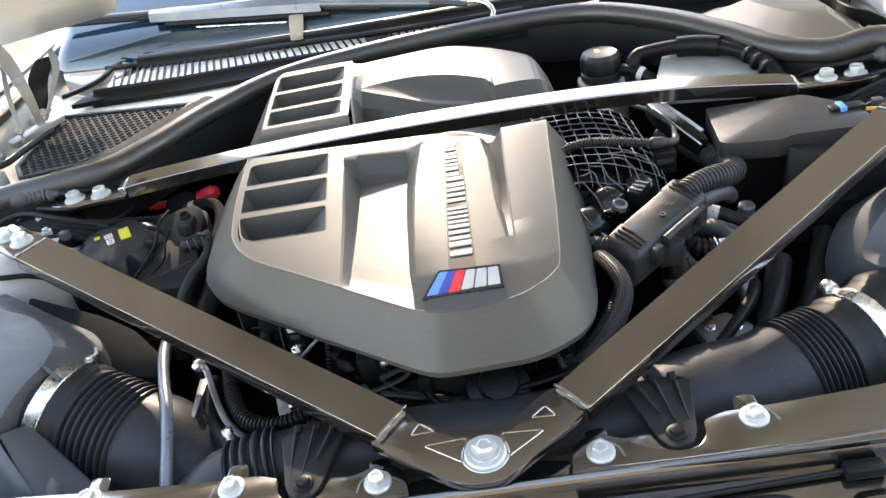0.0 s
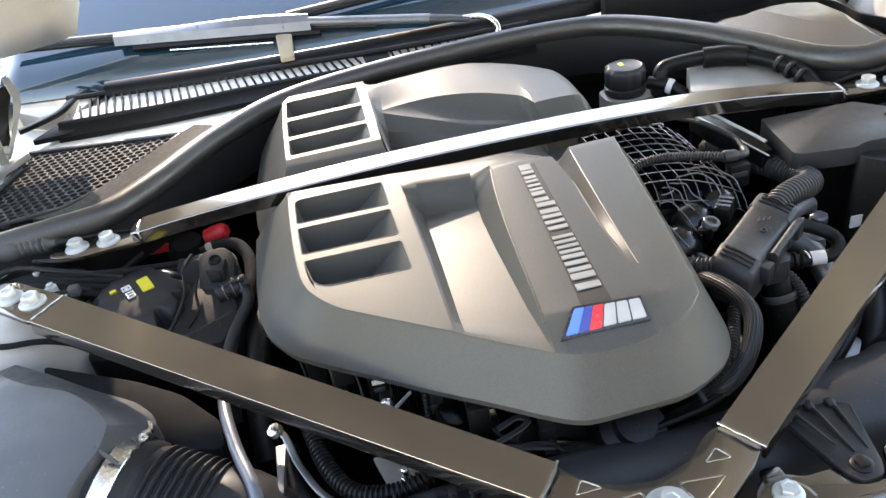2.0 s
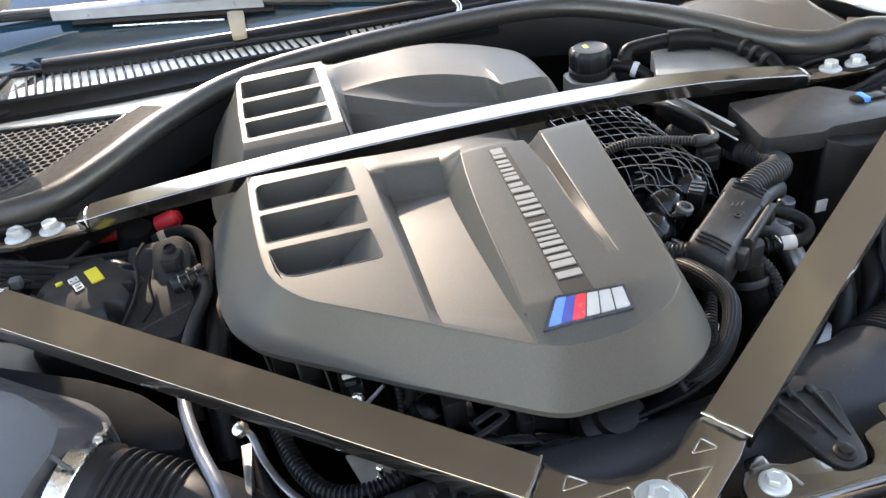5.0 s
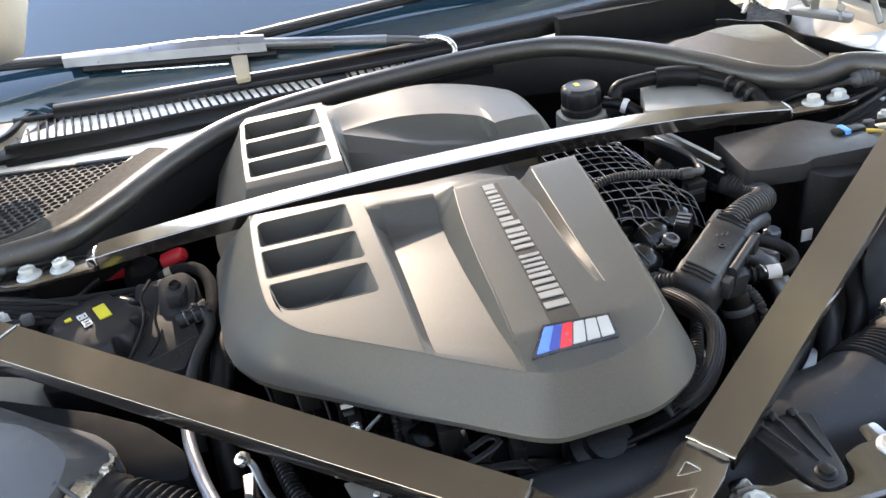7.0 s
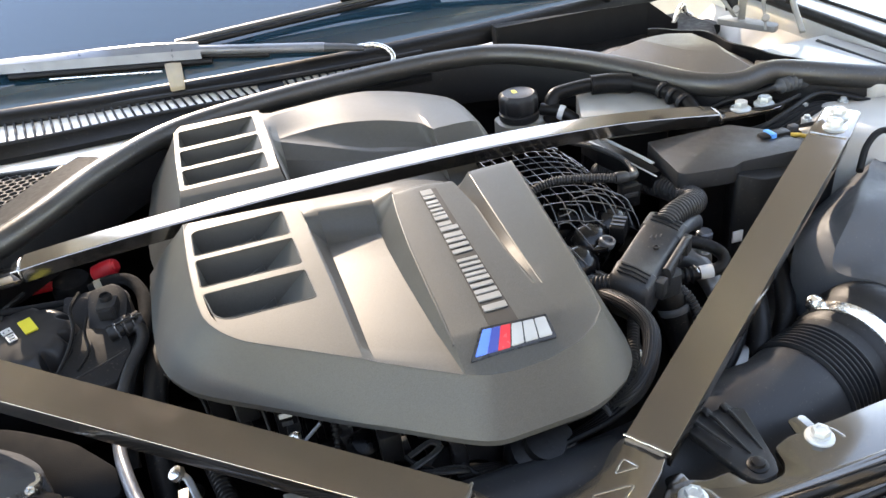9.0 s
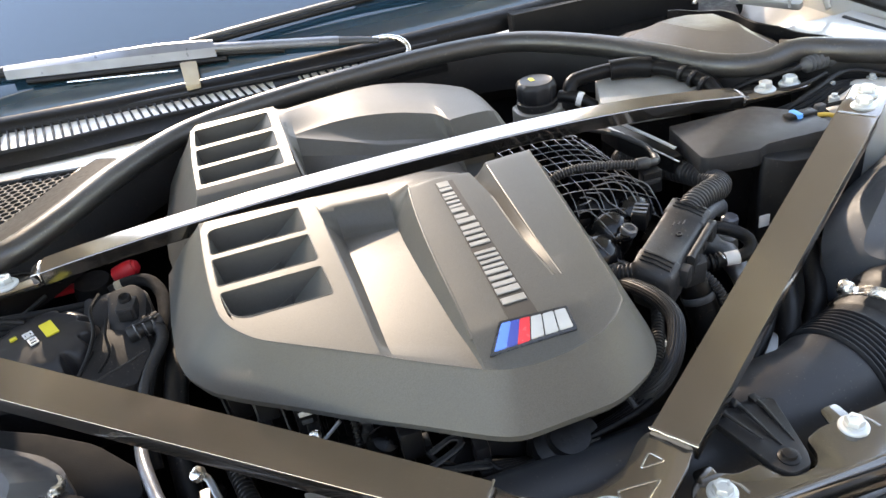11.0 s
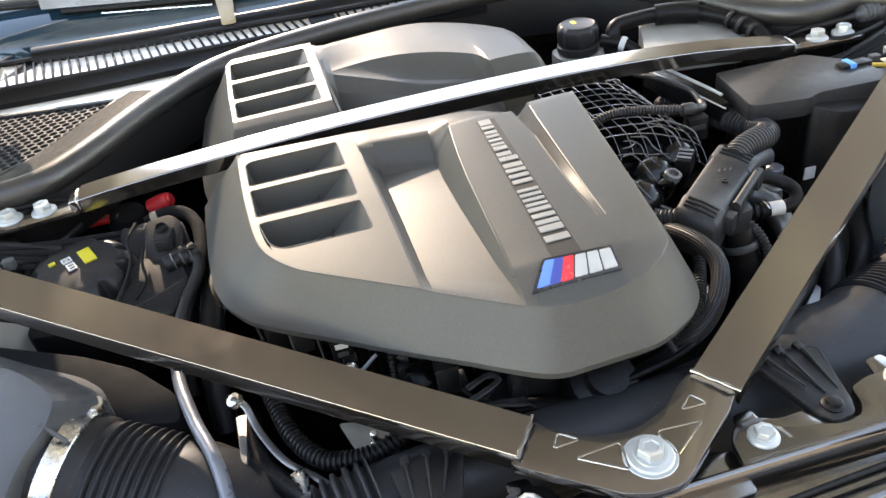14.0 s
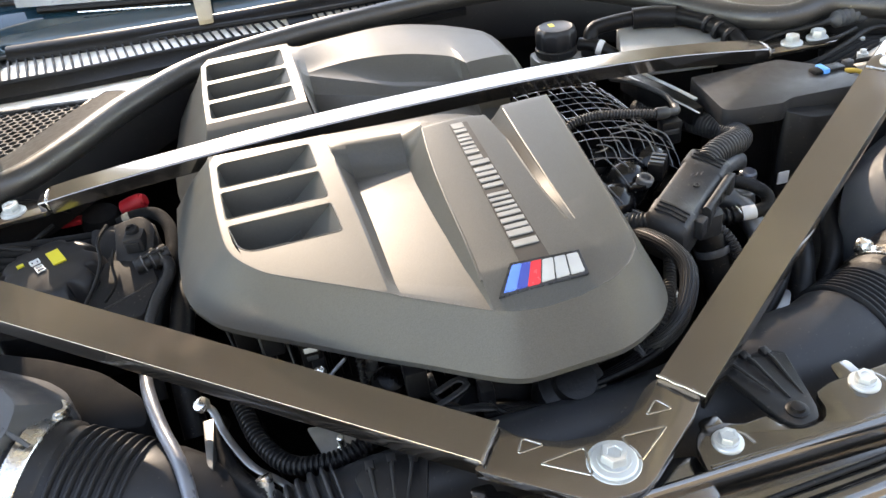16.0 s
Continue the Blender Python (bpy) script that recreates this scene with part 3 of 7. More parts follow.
skirt(bm, in_pieces(ridge, [f_mid_a[0], f_wing_m[0]], (95, 22, 45)), eased(in_pieces(foot, [(-0.030, 0.0838, 0.810), (0.098, 0.113, 0.807)], (95, 22, 45)), 3))
front_shell = part("front_shell", bm, COVER, cover, angle=17)
for p, r in zip(pockets, RADII):
    part("vent", pocket(p, 0.030), COVER, front_shell, "dark recessed vent", 20)
    part("vent_rim", slot_rim(p, r), COVER, front_shell)
part("shell_edge", sweep(bmesh.new(), [p + Vector((0, 0, -0.0007)) for p in subdivide_line(ridge, 260)], 0.0009, 10), COVER, front_shell)

# rear shell behind the cross brace: a vent panel, a scooped dome and a block with a cut face
def curve_at(knots, x):
    """A smooth value through (x, value) knots."""
    if x <= knots[0][0]:
        return knots[0][1]
    for i in range(len(knots) - 1):
        if x <= knots[i + 1][0]:
            (x1, a), (x2, b) = knots[i], knots[i + 1]
            a0 = knots[max(0, i - 1)]
            b0 = knots[min(len(knots) - 1, i + 2)]
            m1 = (b - a0[1]) / (x2 - a0[0])
            m2 = (b0[1] - a) / (b0[0] - x1)
            t, h = (x - x1) / (x2 - x1), x2 - x1
            return a * (1 + 2 * t) * (1 - t) ** 2 + m1 * h * t * (1 - t) ** 2 + b * t * t * (3 - 2 * t) + m2 * h * t * t * (t - 1)
    return knots[-1][1]


LIP = [(-0.126, 0.660), (-0.105, 0.664), (-0.070, 0.664), (-0.035, 0.656), (0.010, 0.638), (0.045, 0.612), (0.059, 0.596), (0.066, 0.570)]
BACK = [(-0.140, 0.728), (-0.10, 0.742), (-0.05, 0.750), (0.0, 0.750), (0.035, 0.738), (0.065, 0.722), (0.10, 0.700), (0.125, 0.682), (0.140, 0.655)]


def dome_column(x):
    y_lip, y_back = curve_at(LIP, x), curve_at(BACK, x)
    y_shelf = min(0.652 - 0.483 * (x + 0.125), y_lip - 0.004)
    y_step = min(0.622 - 0.30 * (x + 0.122), y_shelf - 0.010)
    y_step = max(y_step, 0.520)
    y_shelf = max(y_shelf, y_step + 0.008)
    k = min(1.0, max(0.0, (x + 0.126) / 0.11))
    z_lip = 0.8630 + 0.0050 * k * k * (3 - 2 * k)
    z_top = z_lip + 0.0020
    z_sh = 0.8615 - 0.0185 * k
    pts = [(x, 0.495, 0.822), (x, y_step - 0.010, 0.823), (x, y_step - 0.001, z_sh - 0.014 + 0.004 * k), (x, y_step + 0.001, z_sh - 0.013 + 0.004 * k), (x, y_shelf - 0.001, z_sh - 0.001), (x, y_shelf + 0.001, z_sh)]
    for q in (0.2, 0.4, 0.6, 0.78, 0.9, 1.0):
        pts.append((x, y_shelf + (y_lip - y_shelf) * q, z_sh + (z_lip - z_sh) * q ** 1.7))
    for q in (0.06, 0.14, 0.25, 0.4, 0.6, 0.8, 0.92, 1.0):
        zz = z_lip + (z_top - z_lip) * min(1, q * 3) + 0.005 * k * q + (0.8765 - z_top) * q * q * (3 - 2 * q) * (1 - k) - 0.0030 * max(0, (q - 0.7) / 0.3) ** 2 - 0.006 * max(0.0, x - 0.02) / 0.1 * q
        pts.append((x, y_lip + (y_back - y_lip) * q, zz))
    z = pts[-1][2]
    return pts + [(x, y_back + 0.006, z - 0.004), (x, y_back + 0.014, z - 0.016), (x, y_back + 0.020, z - 0.045)]


def block_column(x, drop, y_face, x_low):
    """The block on the far side of the scoop, with its flat cut face."""
    y_back = curve_at(BACK, x)
    z = 0.8688 - drop
    pts = [(x_low, 0.495, 0.812 - drop), (x_low, 0.503, 0.822 - drop), (x_low, 0.510, 0.830 - drop)]
    for q in (0.1, 0.2, 0.3, 0.4, 0.5, 0.6, 0.75, 0.94, 1.0):
        pts.append((x_low + (x - x_low) * q, 0.512 + (y_face - 0.512) * q, 0.832 - drop + 0.038 * q))
    for q in (0.03, 0.14, 0.25, 0.4, 0.6, 0.8, 0.92, 1.0):
        pts.append((x, y_face + (y_back - y_face) * q, z + 0.0010 + 0.004 * q - 0.06 * max(0.0, x - 0.02) * q * 0.6 - 0.003 * max(0, (q - 0.7) / 0.3) ** 2))
    zb = pts[-1][2]
    return pts + [(x, y_back + 0.006, zb - 0.004), (x, y_back + 0.014, zb - 0.016), (x, y_back + 0.020, zb - 0.045)]


r_left = [(-0.266, 0.510, 0.842), (-0.259, 0.545, 0.862), (-0.258, 0.558, 0.866), (-0.261, 0.64, 0.870), (-0.261, 0.728, 0.8750), (-0.252, 0.746, 0.876)]
r_vent_r = [(-0.127, 0.505, 0.838), (-0.135, 0.545, 0.860), (-0.137, 0.562, 0.8665), (-0.1385, 0.64, 0.8710), (-0.141, 0.735, 0.8760), (-0.142, 0.750, 0.8755)]
bm = bmesh.new()
rslots = [(0.569, 0.6115), (0.6210, 0.6680), (0.6785, 0.7305)]
rpock, _ = vent_panel(bm, r_left, r_vent_r, rslots, 0.045, 0.100, -0.004)
for p in rpock:
    round_corners(bm, p)
cols = [dome_column(x) for x in np.linspace(-0.125, 0.062, 46)]
cols += [block_column(x, d, y, xl) for x, d, y, xl in ((0.0655, 0.0, 0.566, 0.064), (0.072, 0.0, 0.568, 0.071), (0.10, 0.0025, 0.5745, 0.100), (0.122, 0.006, 0.580, 0.124), (0.130, 0.009, 0.582, 0.134), (0.136, 0.014, 0.584, 0.144), (0.146, 0.032, 0.586, 0.156), (0.158, 0.066, 0.59, 0.166))]


def r_edge(y):
    for a, b in zip(r_vent_r, r_vent_r[1:]):
        if y <= b[1]:
            return lerp(a, b, max(0.0, (y - a[1]) / (b[1] - a[1])))
    return r_vent_r[-1]


first = cols[0]
edge = []
for p in first:
    e = r_edge(p[1])
    z = e[2] if p[1] < 0.745 else max(p[2], e[2] - (p[1] - 0.742))
    edge.append((e[0], p[1], z))
shoulder = [(e[0] + 0.003, e[1], e[2] - 0.0012) if e[2] - p[2] > 0.006 else tuple(lerp(e, p, 0.3)) for e, p in zip(edge, first)]
foot_ = [tuple(lerp((e[0] + 0.005, e[1], e[2] - 0.004), p, 0.1)) if e[2] - p[2] > 0.006 else tuple(lerp(e, p, 0.6)) for e, p in zip(edge, first)]
faces_from(bm, [edge, shoulder, foot_] + cols, closed=False)
rridge = [r_left[0], r_left[1], r_left[2], r_left[3], r_left[4], r_left[5], r_vent_r[-1]]
rfoot = [(-0.306, 0.495, 0.800), (-0.312, 0.53, 0.800), (-0.315, 0.57, 0.800), (-0.315, 0.65, 0.802), (-0.310, 0.74, 0.805), (-0.285, 0.775, 0.81), (-0.140, 0.790, 0.82)]
skirt(bm, subdivide_line(rridge, 60), subdivide_line(rfoot, 60))
rear_shell = part("rear_shell", bm, COVER, cover, angle=9)
for p in rpock:
    part("vent", pocket(p, 0.027), COVER, rear_shell, "dark recessed vent", 20)
    part("vent_rim", slot_rim(p), COVER, rear_shell)


def rim_line(line, r, y0, y1):
    pts = [Vector(p) + Vector((0, 0, -r * 0.75)) for p in line if y0 <= p[1] <= y1]
    return sweep(bmesh.new(), smooth_path(pts, 0.006), r, 8)


part("panel_edge", rim_line(f_mid_l, 0.0016, 0.14, 0.391), COVER, front_shell)
part("panel_edge", rim_line(f_mid_r, 0.0014, 0.19, 0.381), COVER, front_shell)
part("panel_edge", rim_line(f_wing_l, 0.0016, 0.19, 0.413), COVER, front_shell)


def top_z(y):
    """The height of the middle panel."""
    for a, b in zip(f_mid_c, f_mid_c[1:]):
        if y <= b[1]:
            return a[2] + (b[2] - a[2]) * (y - a[1]) / (b[1] - a[1])
    return 0.88


# badge: slanted plaque with three coloured bars and a silver field
def slanted(u0, u1, v0, v1, lift, thick, bevel=0.0006):
    """A slab on the plaque's leaning plane; u runs across, v from front to rear."""
    bl, br, tl, tr = Vector((-0.0345, 0.1290, 0.8610)), Vector((0.0335, 0.1250, 0.8650)), Vector((-0.0205, 0.1478, 0.8712)), Vector((0.0333, 0.1410, 0.8735))
    up = (br - bl).cross(tl - bl).normalized()
    ring = [bl.lerp(br, u).lerp(tl.lerp(tr, u), v) for u, v in ((u0, v0), (u1, v0), (u1, v1), (u0, v1))]
    bm = bmesh.new()
    faces_from(bm, [[p + up * (lift - 0.002) for p in ring], [p + up * (lift + thick) for p in ring]])
    bmesh.ops.bevel(bm, geom=[e for e in bm.edges], offset=bevel, segments=2, affect="EDGES", clamp_overlap=True)
    return bm


badge = part("badge", slanted(-0.032, 1.032, -0.11, 1.11, 0.0, 0.0024), BADGE, cover, "black-rimmed slanted badge")
part("stripe", slanted(0.015, 0.165, 0.0, 1.0, 0.0026, 0.0008), BLUE_L, badge, "light blue stripe")
part("stripe", slanted(0.165, 0.300, 0.0, 1.0, 0.0026, 0.0008), BLUE_D, badge, "deep blue stripe")
part("stripe", slanted(0.300, 0.455, 0.0, 1.0, 0.0026, 0.0008), RED_E, badge, "red stripe")
for a, b in ((0.470, 0.630), (0.645, 0.810), (0.825, 0.992)):
    part("bar", slanted(a, b, 0.03, 0.97, 0.0026, 0.0012), SILVER, badge, "silver bar")

# dark inlay along the panel with raised bars of the letters' size
bm = bmesh.new()
rings = []
for k in range(31):
    t = k / 30
    y = 0.149 + 0.227 * t
    xl, xr = -0.0118 + 0.0050 * t, 0.0135 - 0.0015 * t
    z = top_z(y)
    rings.append([(xl, y, z - 0.003), (xl, y, z + 0.0003), (xr, y, z + 0.0003), (xr, y, z - 0.003)])
strip = part("inlay_strip", faces_from(bmesh.new(), rings), INLAY, cover, "dark inlay strip", 30)
y = 0.1695
for w, strokes, low in ((0.0235, 2, 0), (0.0265, 3, 0), (0.0300, 4, 0), (0.0070, 0, 0), (0.0270, 3, 0), (0.0210, 2, 0), (0.0200, 2, 1), (0.0225, 3, 1), (0.0175, 2, 1), (0.0120, 1, 1)):
    if strokes:
        t = (y - 0.149) / 0.227
        xl, xr = -0.0100 + 0.0045 * t, (0.0118 - 0.0012 * t) - 0.0040 * low
        bm = bmesh.new()
        net = w * 0.90
        wide = net / (strokes * 1.75 - 0.75)
        for k in range(strokes):
            a = y + k * wide * 1.75
            prism([(xl, a), (xr, a), (xr, a + wide), (xl, a + wide)], lambda x, yy: top_z(yy) - 0.002, lambda x, yy: top_z(yy) + 0.0014, 0.0004, 1, bm)
        part("raised_bar", bm, LETTER, strip, "pale grey raised bar")
    y += w

# ---- front V brace ----
brace = thing("front_brace", (0, 0.0, 0.79), "gloss black steel V brace with welded ends", "chassis brace")


def arm_section(p, q, n, w_from, w_to, t=0.010):
    """A flat bar with a folded rear rim between two points."""
    p, q = Vector(p), Vector(q)
    d = (q - p).normalized()
    side = d.cross(Vector((0, 0, 1))).normalized()
    up = side.cross(d).normalized()
    rings = []
    for k in range(n + 1):
        u = k / n
        c = p.lerp(q, u)
        h = (w_from + (w_to - w_from) * u) / 2
        sec = [(-h, -t * 1.6), (-h, -0.0007), (-h + 0.0005, 0.0), (h - 0.0003, 0.0), (h, -0.0004), (h, -t * 1.6), (h - 0.003, -t * 1.6), (h - 0.003, -0.004), (-h + 0.003, -0.004), (-h + 0.003, -t * 1.6)]
        rings.append([c + side * a + up * b for a, b in sec])
    return faces_from(bmesh.new(), rings)


def v_arm(s):
    root, tip = (s * 0.0765, 0.0455, 0.7995), ((0.481, 0.337, 0.8565) if s > 0 else (-0.505, 0.350, 0.8565))
    arm = part("arm", arm_section(root, tip, 8, 0.0385, 0.0440), BRACE, brace, "dusty gloss black flat arm")
    # weld seams at both ends
    d = (Vector(tip) - Vector(root)).normalized()
    side = d.cross(Vector((0, 0, 1))).normalized()
    for c, w in ((Vector(root), 0.020), (Vector(tip), 0.020)):
        pts = [c + side * (w * k / 4) + d * (0.0003 * math.sin(k * 1.7)) + Vector((0, 0, 0.0006)) for k in range(-4, 5)]
        part("weld_seam", sweep(bmesh.new(), smooth_path(pts, 0.002), lambda a, b: 0.0013 + 0.0002 * math.sin(a * 500), 8, 0.8), WELD, arm, "rough shiny weld bead")
    # plate at the strut tower with two bolts
    e = Vector(tip)
    o = [e + side * 0.023, e - side * 0.023, e - side * 0.022 + d * 0.072, e + side * 0.020 + d * 0.072]
    out = rounded([(p.x, p.y) for p in o], 0.008)
    flat = Vector((d.x, d.y, 0)).normalized()
    ze = lambda x, y: tip[2] - 0.001 + 0.10 * ((x - e.x) * flat.x + (y - e.y) * flat.y)
    part("end_plate", prism(out, lambda x, y: ze(x, y) - 0.005, ze, 0.0012), BRACE, brace, "flat black end plate")
    for k, off in ((0.022, 0.0015), (0.050, -0.0025)):
        c = e + d * k + side * off
        hex_bolt(brace, (c.x, c.y, ze(c.x, c.y)), (0, 0, 1), 0.0135, 0.0080, 0.010)


v_arm(-1)
v_arm(1)
plate = rounded([(-0.096, 0.028), (-0.086, 0.033), (-0.068, 0.062), (-0.056, 0.046), (-0.030, 0.030), (0.0, 0.0255), (0.030, 0.036), (0.052, 0.056), (0.066, 0.062), (0.087, 0.033), (0.072, 0.018), (0.022, -0.021),
                 (0.010, -0.0285), (-0.012, -0.0285), (-0.030, -0.022)], 0.006, 4)
apex = part("apex_plate", prism(plate, 0.7885, 0.797, 0.0010), BRACE, brace, "stamped black apex plate")


def bead(points, r=0.0016):
    return sweep(bmesh.new(), smooth_path(points, 0.002), r, 8, 0.6)


for s in (-1, 1):
    for tri_, r_ in (([(0.040, 0.031), (0.0535, 0.0425), (0.061, 0.030)], 0.0009), ([(0.014, 0.019), (0.049, 0.0165), (0.018, -0.0055)], 0.0010)):
        o_ = rounded(tri_, 0.004, 4)
        part("stamped_rib", bead([(s * x, y, 0.7972) for x, y in o_ + o_[:1]], r_), WELD, apex, "pressed triangle edge")
hex_bolt(brace, (0.0, 0.0, 0.797), (0, 0, 1), 0.0170, 0.0090, 0.011)
part("spacer_washer", turned([(0.010, 0), (0.0200, 0), (0.0200, 0.002), (0.019, 0.003), (0.010, 0.003)], (0, 0, 0.7945), seg=28), ZINC, brace)

# ---- cross brace between the strut towers ----
cross = thing("strut_brace", (0, 0.49, 0.83), "gloss black steel cross brace between the strut towers", "chassis brace")
rings = []
cx = [(-0.445, 0.8455, 0.62), (-0.432, 0.8465, 1.0), (-0.40, 0.8500, 1.0), (-0.30, 0.8570, 1.0), (-0.15, 0.8635, 1.0), (0.0, 0.8650, 1.0), (0.15, 0.8630, 1.0), (0.28, 0.8555, 1.0), (0.36, 0.8460, 1.0), (0.41, 0.8385, 1.0), (0.432, 0.8350, 1.0), (0.445, 0.833, 0.62)]
cx = [(x, curve_at([(p[0], p[1]) for p in cx], x), 1.0) for x in np.linspace(-0.432, 0.432, 49)]
cx = [(-0.445, 0.8455, 0.62)] + cx + [(0.445, 0.833, 0.62)]
for x, zc, k in cx:
    sec = [(-0.0152, -0.0085), (-0.0155, 0.0068), (-0.0149, 0.0077), (-0.0138, 0.0081), (0.0, 0.0094), (0.0140, 0.0099), (0.0150, 0.0094), (0.0155, 0.0082), (0.0155, -0.0080), (0.0140, -0.0098), (-0.0138, -0.0098)]
    rings.append([(x, 0.49 + a * k, zc + b * k) for a, b in sec])
part("bar", faces_from(bmesh.new(), rings), BRACE, cross, "long bent black bar", 10)
for s in (-1, 1):
    z = 0.842 if s < 0 else 0.836
    out = rounded([(s * 0.435, 0.476), (s * 0.435, 0.500), (s * 0.470, 0.512), (s * 0.535, 0.500), (s * 0.545, 0.482), (s * 0.520, 0.468)], 0.008)
    part("end_plate", prism(out, z - 0.006, z, 0.001), BRACE, cross, "flat black end plate")
    zb = 0.8545 if s < 0 else 0.8425
    part("weld_seam", sweep(bmesh.new(), smooth_path([(s * 0.434, 0.474, zb - 0.010), (s * 0.4345, 0.477, zb - 0.001), (s * 0.436, 0.490, zb + 0.0004), (s * 0.4345, 0.503, zb - 0.001), (s * 0.434, 0.506, zb - 0.010)], 0.002), 0.0013, 8), WELD, cross, "shiny weld bead")
    for x, y in ((0.475, 0.490), (0.511, 0.489)):
        hex_bolt(cross, (s * x, y, z), (0, 0, 1), 0.0135, 0.0080, 0.011)

# ---- front panel ----
def notch_outline(side):
    """The rear flange of the front panel on one side, with the cut-outs for the tabs and the bracket."""
    s = side
    o = [(0.064, -0.020), (0.068, 0.006), (0.076, 0.0175), (0.098, 0.0185), (0.110, 0.012), (0.134, 0.0135), (0.140, -0.004), (0.166, -0.006), (0.175, 0.004), (0.177, 0.020),
         (0.195, 0.026), (0.240, 0.027), (0.330, 0.032), (0.420, 0.040), (0.520, 0.040), (0.640, 0.020), (0.640, -0.055), (0.40, -0.022), (0.20, -0.022)]
    return [(s * x, y) for x, y in (o if s > 0 else o[::-1])]


front_panel = thing("slam_panel", (0, -0.1, 0.74), "gloss black bonnet slam panel with pressed windows", "body panel")
for s in (-1, 1):
    part("flange", prism(rounded(notch_outline(s), 0.005, 3), 0.772, 0.779, 0.0012), PANEL, front_panel, "dusty black flange")
    # raised bead along the flange
    part("bead", tube([(s * 0.068, -0.016, 0.779), (s * 0.20, -0.0175, 0.779), (s * 0.35, -0.014, 0.779), (s * 0.50, -0.02, 0.776), (s * 0.62, -0.04, 0.770)], 0.0024, 10, 0.02, 0.7), PANEL, front_panel)
    part("sealing_rod", tube([(s * 0.0, -0.047, 0.760), (s * 0.10, -0.0405, 0.7605), (s * 0.20, -0.036, 0.7610), (s * 0.272, -0.032, 0.7610)], 0.0022, 10, 0.01), RUBBER, front_panel, "thin black rubber rod")
    part("clip", box(min(s * 0.266, s * 0.296), max(s * 0.266, s * 0.296), -0.040, -0.027, 0.756, 0.767, 0.003), BLACK, front_panel, "black plastic rod clip")
    for x, y in ((0.0905, 0.0005), (0.2165, 0.0155), (0.345, 0.023), (0.475, 0.022)):
        hex_bolt(front_panel, (s * x, y, 0.779), (0, 0, 1), 0.0116, 0.0066, 0.0085)
        part("pressed_rib", bead([(s * (x + 0.009), y + 0.009, 0.779), (s * (x + 0.015), y + 0.003, 0.779), (s * (x + 0.018), y - 0.007, 0.779)], 0.0012), WELD, front_panel)
        t = part("tab", prism(rounded([(s * (x - 0.012), y + 0.006), (s * (x + 0.010), y + 0.008), (s * (x + 0.009), y + 0.030), (s * (x - 0.008), y + 0.029)][::s], 0.005), 0.7725, 0.7745, 0.0006), PANEL, front_panel)

# the sloping front sheet with its two pressed windows
def slam_z(x, y):
    t = (-0.022 - y) / 0.25
    return 0.775 - 0.016 * min(1, t * 50) - 0.008 * max(0, t) - 0.012 * (abs(x) / 0.6) ** 2


bm = bmesh.new()
xs = np.linspace(-0.66, 0.66, 441)
ys = np.linspace(-0.020, -0.30, 121)
grid = {}


def soft_min(values, k=0.0058):
    """A minimum with rounded corners."""
    return -k * math.log(sum(math.exp(-v / k) for v in values))


def window_field(x, y):
    """How deep inside a pressed window's frame a place lies; below nought outside."""
    u = abs(x)
    near = (u - 0.046, 0.226 - u - 0.10 * max(0.0, -0.10 - y), -0.046 - y - 0.05 * max(0, 0.2 - u), y + 0.225)
    far = (u - 0.262 + 0.10 * max(0.0, -0.10 - y), 0.62 - u, -0.052 - y - 0.02 * max(0, u - 0.3), y + 0.225)
    return max(soft_min(near), soft_min(far))


def ramp(t):
    t = max(0.0, min(1.0, t))
    return t * t * (3 - 2 * t)


for i, x in enumerate(xs):
    for j, y in enumerate(ys):
        w = window_field(x, y)
        z = slam_z(x, y) + 0.0040 * (ramp((w + 0.003) / 0.007) - ramp((w - 0.009) / 0.007)) - 0.0030 * ramp((w - 0.009) / 0.007) - 0.006 * ramp((w - 0.021) / 0.009)
        grid[i, j] = (bm.verts.new((x, y, z)), w)
rim_verts = {}


def rim_vert(a, b):
    """The corner where a cell's side meets the rim of the opening."""
    key = (min(a, b), max(a, b))
    if key not in rim_verts:
        (p, wp), (q, wq) = grid[key[0]], grid[key[1]]
        rim_verts[key] = bm.verts.new(p.co.lerp(q.co, max(0.02, min(0.98, (0.030 - wp) / (wq - wp)))))
    return rim_verts[key]


for i in range(len(xs) - 1):
    for j in range(len(ys) - 1):
        cell = [(i, j), (i + 1, j), (i + 1, j + 1), (i, j + 1)]
        face = []
        for a, b in zip(cell, cell[1:] + cell[:1]):
            if grid[a][1] <= 0.030:
                face.append(grid[a][0])
            if (grid[a][1] <= 0.030) != (grid[b][1] <= 0.030):
                face.append(rim_vert(a, b))
        if len(face) > 2:
            bm.faces.new(face)
bmesh.ops.delete(bm, geom=[v for v in bm.verts if not v.link_faces], context="VERTS")
sheet = part("sheet", bm, PANEL, front_panel, "pressed black sheet with openings", 60)
mod = sheet.modifiers.new("thickness", "SOLIDIFY")
mod.thickness, mod.offset = 0.0025, -1
part("centre_bracket", prism(rounded([(-0.066, -0.034), (0.066, -0.034), (0.068, 0.004), (0.030, 0.012), (-0.030, 0.012), (-0.068, 0.004)], 0.004), 0.756, 0.770, 0.002), PANEL, front_panel, "black latch bracket")

